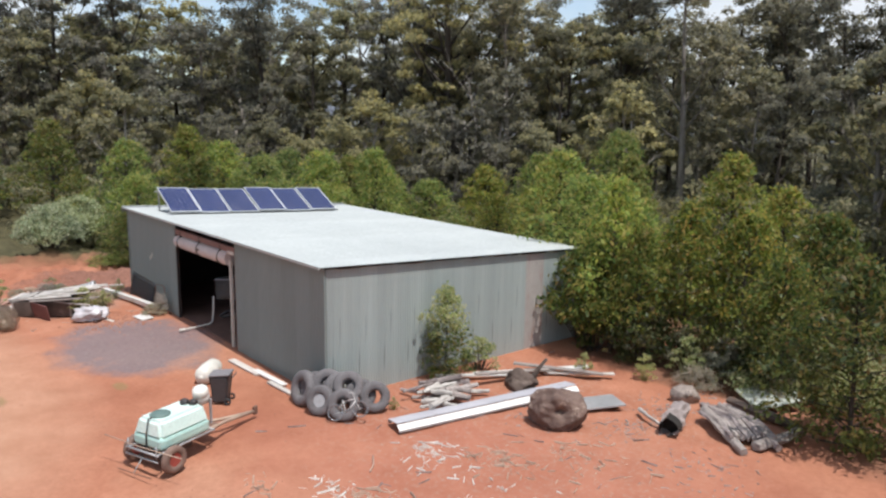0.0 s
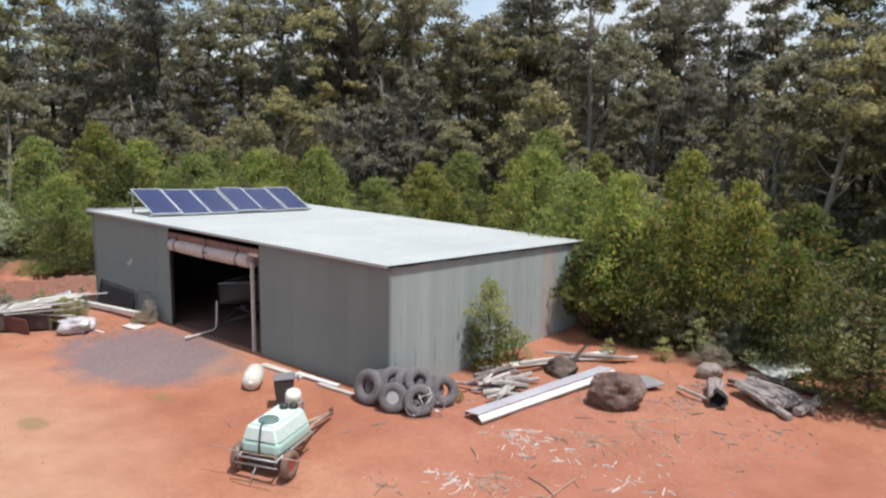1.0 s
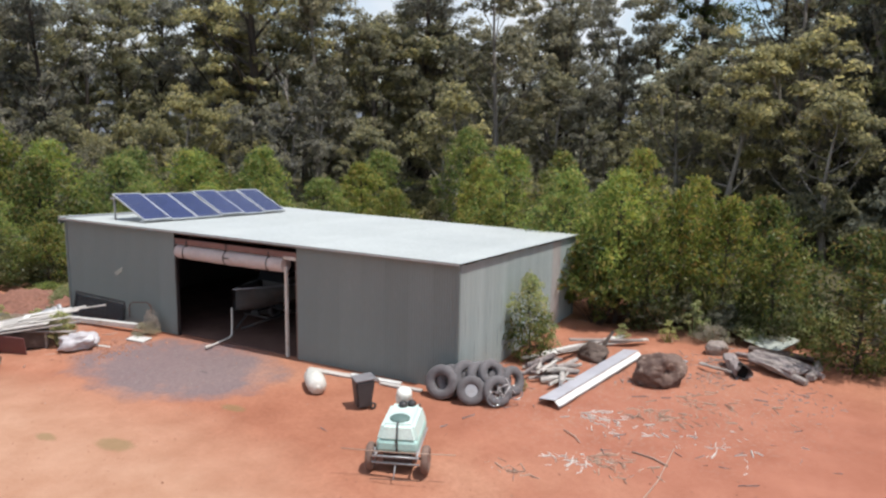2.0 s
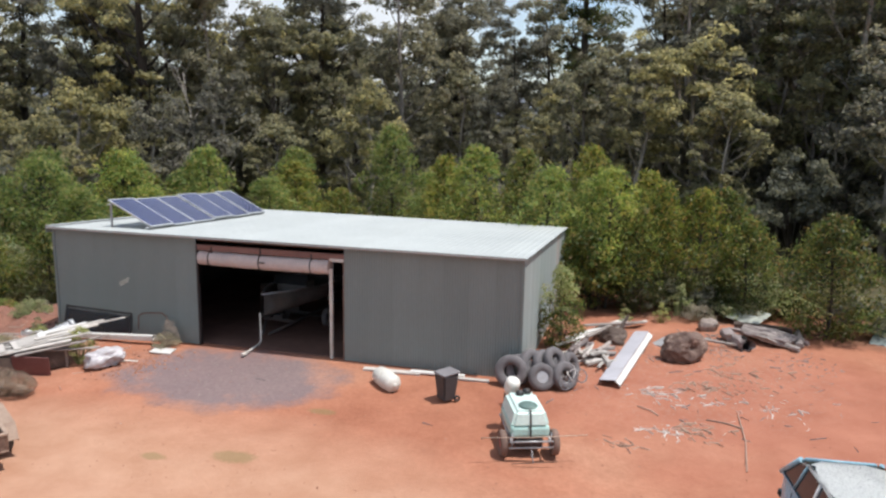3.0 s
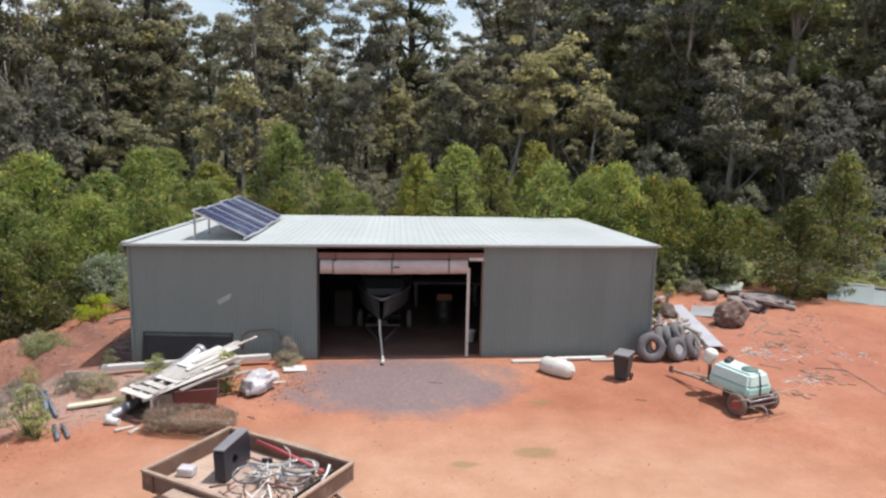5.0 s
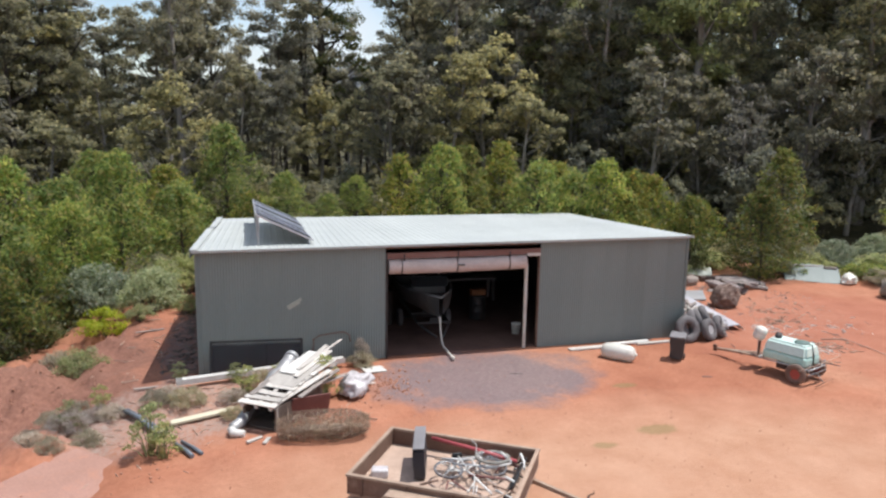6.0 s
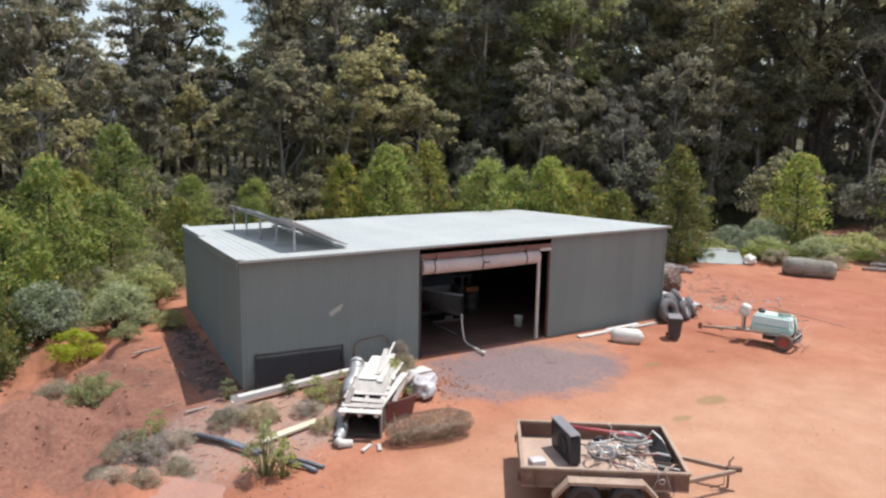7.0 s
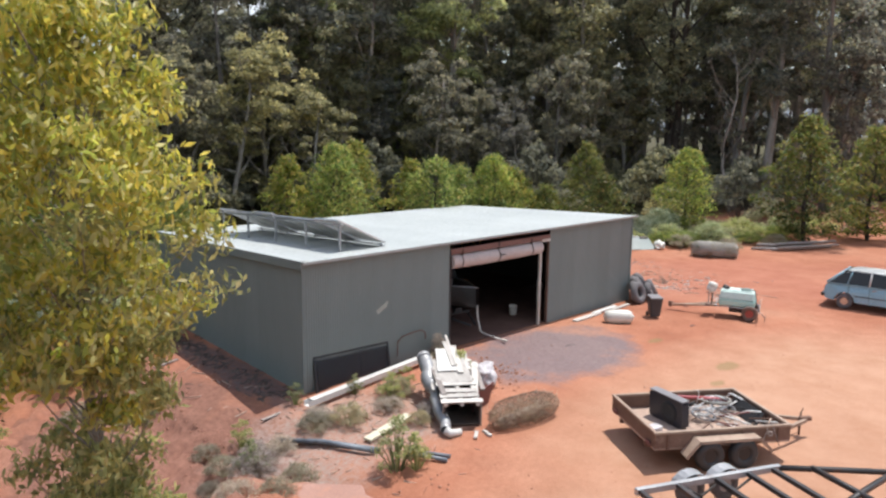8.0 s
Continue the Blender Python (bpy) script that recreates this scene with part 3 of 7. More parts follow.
# inner lining gives the walls their thickness; its near-black carries the indoor shade
def lining(p0, p1, inset, height):
    d = p1 - p0
    mid = (p0 + p1) / 2 + Vector((-d.y, d.x, 0)).normalized() * inset
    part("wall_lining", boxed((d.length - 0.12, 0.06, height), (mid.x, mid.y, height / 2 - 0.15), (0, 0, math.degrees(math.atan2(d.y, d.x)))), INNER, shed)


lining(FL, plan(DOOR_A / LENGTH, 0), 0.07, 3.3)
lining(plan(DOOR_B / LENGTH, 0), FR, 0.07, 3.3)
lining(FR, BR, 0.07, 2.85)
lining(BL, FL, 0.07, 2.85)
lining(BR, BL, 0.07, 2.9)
# corner flashings
for q, h in ((FL, FRONT_H), (FR, FRONT_H), (BL, BACK_H), (BR, BACK_H)):
    part("corner_flashing", boxed((0.07, 0.07, h + 0.15), (q.x, q.y, h / 2 - 0.135), bevel=0.006), WALL_TIN, shed)
# roof sheets with square ribs, running front to back
slope = math.atan2(BACK_H - FRONT_H, DEPTH)
for i in range(19):
    verts, faces = [], []
    section = []
    for k in range(4):
        for px, pz in ((0.0, 0.0), (0.15, 0.011), (0.28, 0.011), (0.43, 0.0)):
            section.append((k / 4 + px / 4, pz))
    section.append((1.03, 0.0))
    for px, pz in section:
        u = -0.006 + 1.012 * (i + px) / 19
        for v in (-0.019, 1.012):
            q = plan(u, v)
            zz = FRONT_H + (BACK_H - FRONT_H) * v + 0.015 + 0.003 * (i % 2) + pz
            verts += [(q.x, q.y, zz), (q.x, q.y, zz - 0.004)]
    for j in range(len(section) - 1):
        a, c = 4 * j, 4 * j + 4
        faces += [(a, c, c + 2, a + 2), (a + 3, c + 3, c + 1, a + 1), (a + 1, c + 1, c, a), (a + 2, c + 2, c + 3, a + 3)]
    raw("roof_sheet", verts, faces, ROOF_TIN, shed)
bm = bmesh.new()
low = [bm.verts.new((*plan(u, v).xy, FRONT_H + (BACK_H - FRONT_H) * v - 0.05)) for u, v in ((0.006, 0.008), (0.994, 0.008), (0.994, 0.992), (0.006, 0.992))]
high = [bm.verts.new(q.co + Vector((0, 0, 0.03))) for q in low]
bm.faces.new(low[::-1])
bm.faces.new(high)
for k in range(4):
    bm.faces.new((low[k], low[(k + 1) % 4], high[(k + 1) % 4], high[k]))
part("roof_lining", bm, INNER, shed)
# capping along the front edge and the west edge, in two lengths with a step
part("front_capping", boxed((LENGTH + 0.18, 0.025, 0.07), (LENGTH / 2, fy(LENGTH / 2) - 0.19, FRONT_H + 0.005), (0, 0, FRONT_TURN), 0.004), ROOF_TIN, shed)
west = math.degrees(math.atan2(BL.y, BL.x)) - 90
for y0, y1, dz, out in ((-0.18, 5.6, 0.0, 0.12), (5.62, DEPTH + 0.2, 0.025, 0.06)):
    ym = (y0 + y1) / 2
    xm = BL.x * ym / DEPTH - out
    part("barge_capping", boxed((0.03, y1 - y0, 0.22), (xm, ym, roof_z(ym) - 0.06 + dz), (math.degrees(slope), 0, west), 0.005), WALL_TIN, shed)
    part("barge_capping", boxed((0.2, y1 - y0, 0.012), (xm + 0.085, ym, roof_z(ym) + 0.054 + dz), (math.degrees(slope), 0, west)), ROOF_TIN, shed)
# dark boxes standing in for shadow gaps under the roof's east edge
gaps = random.Random(12)
v = 0.04
while v < 0.93:
    ln = gaps.uniform(0.03, 0.11)
    q0, q1 = plan(1.0, v), plan(1.0, v + ln)
    zz = FRONT_H + (BACK_H - FRONT_H) * (v + ln / 2) - gaps.uniform(0.025, 0.05)
    part("eave_batten", boxed((0.03, (q1 - q0).length, gaps.uniform(0.03, 0.06)), ((q0.x + q1.x) / 2 + 0.022, (q0.y + q1.y) / 2, zz), (math.degrees(slope), 0, 0)), DARK_STEEL, shed)
    v += ln + gaps.uniform(0.01, 0.09)
# doorway
part("header_beam", boxed((DOOR_B - DOOR_A, 0.09, 0.17), ((DOOR_A + DOOR_B) / 2, fy(7.4) + 0.03, 2.98), (0, 0, FRONT_TURN), 0.008), HEADER, shed, "red-oxide header beam")
part("purlin", boxed((DOOR_B - DOOR_A, 0.06, 0.05), ((DOOR_A + DOOR_B) / 2, fy(7.4) + 0.12, 3.2), (0, 0, FRONT_TURN)), RUST, shed)
part("jamb", boxed((0.06, 0.1, 3.1), (DOOR_A + 0.03, fy(DOOR_A) + 0.03, 1.5), bevel=0.006), DARK_STEEL, shed)
part("jamb", boxed((0.05, 0.1, 3.1), (DOOR_B - 0.02, fy(DOOR_B) + 0.05, 1.5), bevel=0.006), RUST, shed)
part("door_post", boxed((0.085, 0.085, 2.75), (9.36, fy(9.36) + 0.06, 1.25), bevel=0.008), POST_WHITE, shed, "dusty white door post")
part("lintel_stub", boxed((0.42, 0.07, 0.09), (9.56, fy(9.56), 2.89), bevel=0.006), POST_WHITE, shed)
drum_r = 0.215
pts = []
bm = bmesh.new()
rings = []
for i in range(49):
    x = 5.17 + (9.32 - 5.17) * i / 48
    ring = []
    for k in range(32):
        a = 2 * math.pi * k / 32
        r = drum_r + 0.006 * math.sin(a * 16) + 0.004 * math.sin(i * 0.7 + 2 * a)
        ring.append(bm.verts.new((x, fy(x) + 0.1 + r * math.cos(a), 2.67 + r * math.sin(a) - 0.02 * math.sin(math.pi * i / 48))))
    rings.append(ring)
for a, b in zip(rings, rings[1:]):
    for k in range(32):
        bm.faces.new((a[k], b[k], b[(k + 1) % 32], a[(k + 1) % 32]))
bm.faces.new(rings[0])
bm.faces.new(rings[-1][::-1])
drum = part("roller_door", bm, DOOR_WHITE, shed, "rolled-up dusty cream roller door curtain")
for x in (5.53, 7.17, 8.78):
    bm = bmesh.new()
    tube(bm, [(x, fy(x) + 0.1 + (drum_r + 0.014) * math.cos(a), 2.66 + (drum_r + 0.014) * math.sin(a)) for a in (2 * math.pi * k / 20 for k in range(21))], 0.014, 6)
    part("strap", bm, BLACK, drum)
part("latch", boxed((0.18, 0.03, 0.03), (7.3, fy(7.3) - 0.13, 2.68)), BLACK, drum)
for x, dz in ((5.6, 0.0), (7.2, 0.05), (8.8, 0.0)):
    part("bracket", boxed((0.04, 0.05, 0.2), (x, fy(x) - 0.01, 2.93 + dz)), DARK_STEEL, shed)
# pale repaired patches on the front
for x, z, w, h, r in ((2.5, 1.73, 0.36, 0.13, -28), (2.62, 1.82, 0.22, 0.08, -35)):
    part("patch", boxed((w, 0.006, h), (x, fy(x) - 0.016 - 0.01 * (w < 0.3), z), (0, r, 0)), GREEN_SHEET, shed)

# ---- solar panels on the roof ----
tilt = 25.4
for i in range(6):
    dz = (0.04, 0.0, 0.0, 0.05, 0.01, 0.04)[i]
    y = 0.62 + 0.57 + i * 1.143
    low = Vector((3.12, y, roof_z(y) + 0.09 + dz))
    pv = thing("solar_panel", Matrix.Translation(low) @ pose(0, 0, 0, math.degrees(slope), 0, 0) @ pose(0, 0, 0, 0, tilt, 0), "blue framed solar panel tilted up on the shed roof", "solar panel", "row of solar panels")
    L_, W_ = 1.74, 1.12
    fr = bmesh.new()
    for sx, sy, ax, ay in ((L_, 0.035, -L_ / 2, W_ / 2 - 0.0175), (L_, 0.035, -L_ / 2, -W_ / 2 + 0.0175), (0.035, W_ - 0.07, -0.0175, 0), (0.035, W_ - 0.07, -L_ + 0.0175, 0)):
        box(fr, (sx, sy, 0.04), (ax, ay, 0))
    part("frame", fr, ALU, pv)
    part("backing", boxed((L_ - 0.07, W_ - 0.07, 0.012), (-L_ / 2, 0, 0.0)), WHITE_TIN, pv)
    verts, faces = [], []
    for u in range(10):
        for v in range(6):
            x0, y0 = -L_ + 0.045 + u * (L_ - 0.09) / 10, -W_ / 2 + 0.045 + v * (W_ - 0.09) / 6
            x1, y1 = x0 + (L_ - 0.09) / 10 - 0.006, y0 + (W_ - 0.09) / 6 - 0.006
            k = len(verts)
            verts += [(x0, y0, 0.012), (x1, y0, 0.012), (x1, y1, 0.012), (x0, y1, 0.012)]
            faces.append((k, k + 1, k + 2, k + 3))
    raw("cell_grid", verts, faces, PV_CELL, pv)
rack = thing("panel_rack", pose(0, 0, 0), "galvanised rack under the solar panels on the roof", "rack")
for i in range(5):
    y = 0.7 + i * 1.66
    z1 = roof_z(y) + 0.09 + 1.62 * math.sin(radians(tilt))
    part("leg", boxed((0.05, 0.05, z1 - roof_z(y)), (1.62, y, (z1 + roof_z(y)) / 2 + 0.005)), GALV, rack)
    part("leg", boxed((0.05, 0.05, 0.14), (3.0, y, roof_z(y) + 0.06)), GALV, rack)
for off, zz in ((1.62, 1.62 * math.sin(radians(tilt)) + 0.05), (3.0, 0.085)):
    part("rail", tubed([(off, 0.55, roof_z(0.55) + zz), (off, 7.6, roof_z(7.6) + zz)], 0.028, 6), GALV, rack)

# ---- trees ----


def leaf_mesh(centres, normals, lengths, widths, corners=4, droop=0.35):
    """Pointed blades, one island each: folded diamonds, or plain three-cornered ones for far crowns."""
    n = len(centres)
    r = rng.normal(size=(n, 3))
    nrm = normals / np.maximum(np.linalg.norm(normals, axis=1, keepdims=True), 1e-6)
    d = r - nrm * np.sum(r * nrm, 1, keepdims=True)
    d[:, 2] -= droop
    d /= np.maximum(np.linalg.norm(d, axis=1, keepdims=True), 1e-6)
    s = np.cross(d, nrm)
    s /= np.maximum(np.linalg.norm(s, axis=1, keepdims=True), 1e-6)
    L, W = lengths[:, None], widths[:, None]
    v = np.empty((n, corners, 3))
    if corners == 3:
        v[:, 0] = centres - d * L * 0.4 + s * W * 0.5
        v[:, 1] = centres + d * L * 0.6
        v[:, 2] = centres - d * L * 0.4 - s * W * 0.5
    else:
        v[:, 0] = centres - d * L * 0.5
        v[:, 1] = centres + s * W * 0.5
        v[:, 2] = centres + d * L * 0.5 - nrm * L * 0.08
        v[:, 3] = centres - s * W * 0.5
    return v.reshape(-1, 3)


def leaves_object(name, verts, material, parent=None, label="", corners=4):
    n = len(verts) // corners
    me = bpy.data.meshes.new(name)
    me.vertices.add(corners * n)
    me.loops.add(corners * n)
    me.polygons.add(n)
    me.vertices.foreach_set("co", np.ascontiguousarray(verts, dtype=np.float32).ravel())
    me.loops.foreach_set("vertex_index", np.arange(corners * n, dtype=np.int32))
    me.polygons.foreach_set("loop_start", np.arange(0, corners * n, corners, dtype=np.int32))
    me.polygons.foreach_set("loop_total", np.full(n, corners, dtype=np.int32))
    me.materials.append(material)
    me.update()
    me.validate()
    ob = new(name, me)
    if parent is not None:
        ob.parent = parent
    if label:
        ob["label"] = label
    return ob


def clump(centre, radius, count, size, flat=0.7, corners=4, aspect=0.36, droop=0.35):
    """A tuft of blades about a twig's end, thicker on its upper shell."""
    u = rng.normal(size=(count, 3))
    u /= np.linalg.norm(u, axis=1, keepdims=True)
    u[:, 2] = np.where(u[:, 2] < -0.25, -u[:, 2] * 0.6, u[:, 2])
    rad = radius * (0.35 + 0.65 * rng.random(count) ** 0.5) * (0.85 + 0.3 * rng.random(count))
    p = u * rad[:, None]
    p[:, 2] *= flat
    nrm = u + rng.normal(size=(count, 3)) * 0.5
    nrm[:, 2] += 0.8 if corners == 3 else 0.4
    ln = size * (0.6 + 0.8 * rng.random(count))
    return leaf_mesh(np.asarray(centre) + p, nrm, ln, ln * aspect * (0.8 + 0.5 * rng.random(count)), corners, droop)


def tall_gum(height, base, spread, leaf, bark, seed, blades=105, size=0.31, limbs=17, puffs=4, girth=1.0, flat=0.85, gap=1.0, name="gum_tree", label="tall forest gum tree with open olive crown"):
    """A forest gum: bent tapered trunk, steep limbs that fork, and pads of leaves with gaps of shade between them."""
    global rng
    rng = np.random.default_rng(seed)
    tree = thing(name, pose(0, 0, -50), label, "tree", "forest trees")
    lean = rng.normal(size=2) * 0.03 * height
    sway = rng.random(2) * 6
    trunk_pts = []
    for k in range(9):
        f = k / 8
        trunk_pts.append((lean[0] * f + 0.3 * math.sin(3 * f + sway[0]), lean[1] * f + 0.3 * math.sin(4 * f + sway[1]), height * 0.92 * f - 0.3))
    r0 = (0.012 * height + 0.05) * girth
    bm = tubed(trunk_pts, [r0 * (1.15 - 0.98 * (k / 8) ** 0.9) + 0.02 for k in range(9)], 8)
    crown = []

    def at(f):
        f8 = min(7.999, f * 8)
        i = int(f8)
        return Vector(trunk_pts[i]).lerp(Vector(trunk_pts[i + 1]), f8 - i)

    for i in range(limbs):
        f = base + (0.97 - base) * ((i + rng.random()) / limbs) ** 0.85
        a = i * 2.4 + rng.random() * 1.6
        p0 = at(f)
        q = (f - base) / (1 - base)
        reach = spread * (0.3 + 0.8 * rng.random()) * (0.5 + 0.65 * math.sin(math.pi * min(1, 0.2 + 0.7 * q)))
        end = p0 + Vector((math.cos(a) * reach, math.sin(a) * reach, reach * (0.45 + 1.1 * rng.random())))
        mid = p0.lerp(end, 0.5) + Vector((0, 0, -0.12 * reach))
        tube(bm, [p0, mid, end], [r0 * 0.5 * (1.1 - f), r0 * 0.3 * (1.1 - f) + 0.012, 0.015], 5, False)
        big = (0.75 + 0.75 * rng.random()) * (0.45 + 0.03 * height) * gap
        for j in range(puffs):
            c = mid.lerp(end, 0.35 + 0.85 * rng.random()) + Vector(rng.normal(size=3) * (0.75, 0.75, 0.9)) * big * 0.85
            rad = big * (0.5 + 0.5 * rng.random())
            tube(bm, [mid.lerp(end, 0.2 + 0.5 * rng.random()), c], [0.03, 0.012], 4, False)
            crown.append(clump(c, rad, int(blades * (0.4 + 0.85 * rad * rad)), size * (0.85 + 0.3 * rng.random()), flat, 3, 0.6))
    top = at(0.99)
    for _ in range(6):
        c = top + Vector(rng.normal(size=3) * 0.9)
        tube(bm, [at(0.93), c], [0.04, 0.012], 4, False)
        crown.append(clump(c, 0.6 + 0.6 * rng.random(), int(blades * 0.9), size, flat, 3, 0.6))
    part("trunk", bm, bark, tree)
    leaves_object("crown", np.concatenate(crown), leaf, tree, corners=3)
    return tree


def young_tree(height, width, leaf, seed, count=4600, size=0.19, name="young_gum_tree", label="young bushy gum tree with glossy green leaves", group="young trees by the shed", tufts=64, girth=1.0, low=0.04, full=0.62, droop=0.35, low_leaf=None, split=0.62, shape=None, tight=1.0):
    """A young tree, leafy to near the ground, with a lobed and uneven crown, new growth above and leaves darkened for
    shade below.
    """
    global rng
    rng = np.random.default_rng(seed)
    tree = thing(name, pose(0, 0, -50), label, "tree", group)
    pts = [(0.06 * math.sin(k), 0.06 * math.cos(1.7 * k), height * 0.95 * k / 6 - 0.15) for k in range(7)]
    bm = tubed(pts, [girth * 0.06 * height / 4.5 * (1.1 - k / 6.3) + 0.008 for k in range(7)], 6)
    crown, lower = [], []
    for i in range(tufts):
        f = low + (0.97 - low) * ((i + 0.5) / tufts) ** 0.95
        a = i * 2.399 + rng.random() * 0.8
        env = min(1, f * 3.2 + 0.35) * (1 - max(0.0, (f - 0.28) / 0.74) ** (1.0 / full)) + 0.05
        if shape:
            env = float(np.interp(f, *shape))
            if f < 0.56 and rng.random() < 0.4:
                continue
        lobe = 0.84 + 0.2 * math.sin(3 * a + seed + 5 * f) + 0.14 * math.sin(5 * a - 9 * f + 2 * seed)
        wide = width * 0.5 * env * lobe * (0.35 + 0.75 * rng.random() ** 0.6)
        p0 = Vector((0, 0, max(0.15, height * (f - 0.09))))
        c = Vector((math.cos(a) * wide, math.sin(a) * wide, height * f))
        tube(bm, [p0, p0.lerp(c, 0.6) + Vector((0, 0, -0.05)), c], [0.02 * girth, 0.012 * girth, 0.005], 4, False)
        rad = width * 0.5 * (0.16 + 0.18 * rng.random()) * (0.45 + 0.7 * env) * tight
        (lower if low_leaf and f + 0.3 * rng.random() < split else crown).append(clump(c, rad + 0.1, int(count / tufts * (0.4 + 1.2 * rng.random())), size, 1.05, 4, 0.34, droop))
    part("trunk", bm, BARK if name == "slender_gum_tree" else BARK_DARK, tree)
    leaves_object("crown", np.concatenate(crown), leaf, tree)
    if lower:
        leaves_object("lower_crown", np.concatenate(lower), low_leaf, tree, "lower leaves in a darker, part-shaded green")
    return tree


def shrub(height, width, leaf, seed, count=1500, size=0.14, name="shrub", label="low grey-green shrub on the bank", group="shrubs on the bank", tufts=22, aspect=0.36, corners=4):
    """A low many-stemmed shrub."""
    global rng
    rng = np.random.default_rng(seed)
    tree = thing(name, pose(0, 0, -50), label, "shrub", group)
    bm, crown = bmesh.new(), []
    for i in range(tufts):
        a, q = i * 2.399 + rng.random(), ((i + 0.5) / tufts) ** 0.5
        x, y = math.cos(a) * q * width * 0.5, math.sin(a) * q * width * 0.5
        z = height * (0.10 + 0.78 * math.sqrt(1 - 0.95 * q * q) * (1 - 0.85 * rng.random() ** 1.6))
        tube(bm, [(x * 0.15, y * 0.15, -0.1), (x * 0.6, y * 0.6, z * 0.6), (x, y, z)], [0.014, 0.009, 0.004], 4, False)
        crown.append(clump((x, y, z), width * (0.12 + 0.08 * rng.random()), int(count / tufts * (0.6 + 0.8 * rng.random())), size, 0.9, corners, aspect))
    tagged(part("stem", bm, BARK_DARK if corners == 3 or (aspect > 0.2 and height > 1.1) else leaf, tree), kind="stuff")
    leaves_object("crown", np.concatenate(crown), leaf, tree, corners=corners)
    return tree


def plant(proto, x, y, scale=1.0, turn=0.0, tall=1.0, sink=0.0, label=""):
    """A copy of a plant standing on the ground."""
    ob = copy_thing(proto, pose(x, y, gz(x, y) - sink, 0, 0, turn) @ Matrix.Diagonal((scale, scale, scale * tall, 1)))
    if label:
        ob["label"] = label
    return ob


def retire(*protos):
    for proto in protos:
        for o in (*proto.children_recursive, proto):
            bpy.data.objects.remove(o)


gums = [tall_gum(20, 0.24, 3.9, LEAF_OLIVE, BARK_DARK, 11), tall_gum(21, 0.28, 3.4, LEAF_TALL, BARK, 12), tall_gum(18, 0.14, 3.8, LEAF_OLIVE, BARK, 13),
        tall_gum(22, 0.32, 3.6, LEAF_TALL, BARK_DARK, 14), tall_gum(23, 0.22, 3.1, LEAF_DARK, BARK, 15, 78, 0.3, 20), tall_gum(26, 0.24, 3.2, LEAF_DARK, BARK_DARK, 16, 78, 0.3, 21),
        tall_gum(11, 0.08, 2.7, LEAF_OLIVE, BARK, 17, 95, 0.28, 15), tall_gum(12, 0.08, 2.4, LEAF_TALL, BARK, 18, 95, 0.28, 15),
        tall_gum(24, 0.36, 2.9, LEAF_DARK, BARK, 19, 80, 0.3, 18, girth=1.2), tall_gum(25, 0.42, 2.9, LEAF_LIT, BARK, 20, limbs=18, girth=1.2)]
pick = random.Random(5)
# landmark trees of the forest edge, with the stoutest trunks
stout = [tall_gum(24, 0.22, 5.6, LEAF_OLIVE, BARK_DARK, 61, 105, 0.31, 24, 4, 2.2, 0.75, 1.05, "gum_tree", "old gum tree with a stout dark trunk and long limbs"),
         tall_gum(24, 0.34, 3.8, LEAF_TALL, BARK_DARK, 62, 105, 0.31, 20, 4, 1.5, 0.9, 1.0, "gum_tree", "dark-trunked gum tree with an open ragged crown"),
         tall_gum(27, 0.26, 3.9, LEAF_SHADE, BARK_DARK, 63, 110, 0.31, 24, 4, 1.9, 0.85, 1.05, "gum_tree", "tall dark gum tree with a dense ragged crown")]
plant(stout[0], -24.6, 36.6, 1.0, 30)
plant(stout[1], -15.4, 49.6, 1.0, 80)
plant(stout[1], -18.4, 52.0, 0.9, 200)
plant(stout[1], -3.7, 56.5, 0.95, 140)
plant(stout[2], 9.3, 60.0, 1.0, 10)
retire(*stout)
for x, y, k, s, turn in ((43.2, 48.9, 9, 1.05, 40), (60.9, 34.9, 8, 1.0, 130), (32.9, 47.3, 8, 1.05, 250), (39.4, 41.6, 8, 0.95, 10), (19.1, 43.0, 1, 1.0, 300), (47.0, 40.0, 8, 0.9, 80), (52.5, 37.5, 8, 1.05, 190), (27.5, 45.0, 8, 1.0, 60), (56.5, 27.0, 8, 0.95, 15), (62.0, 22.0, 8, 1.0, 220), (37.0, 52.0, 9, 1.1, 330)):
    plant(gums[k], x, y, s, turn, 1.0, 0.2, "tall slender gum tree with a bare pale trunk")
# forest round the yard's north side: a broad band of the plan, open to the sky beside the tallest tree
for k in range(138):
    a = radians(190 - 186 * ((k * 0.61803) % 1.0))
    d = 42 + 28 * ((k * 0.7548) % 1.0) ** 0.85
    x, y = 6 + d * math.cos(a) * 1.12 + pick.uniform(-2, 2), 1 + d * math.sin(a) + pick.uniform(-2, 2)
    east = x > 19
    proto = gums[pick.choice((4, 5, 8, 4, 5, 8, 4, 9))] if east else gums[pick.choice((1, 3, 0, 3, 1, 2))] if x > -12 else gums[pick.choice((0, 1, 2, 0, 2, 3))]
    s = pick.uniform(0.92, 1.15) * 1.04 if east else pick.uniform(0.8, 1.12) if x < -14 else pick.uniform(0.7, 1.0)
    turn, tall = pick.uniform(0, 360), pick.uniform(0.94, 1.08)
    if y > 35 and (12.5 < x < 17.0 or 1.0 < x < 4.5):
        s *= 0.66
    plant(proto, x, y, s, turn, tall, 0.2)
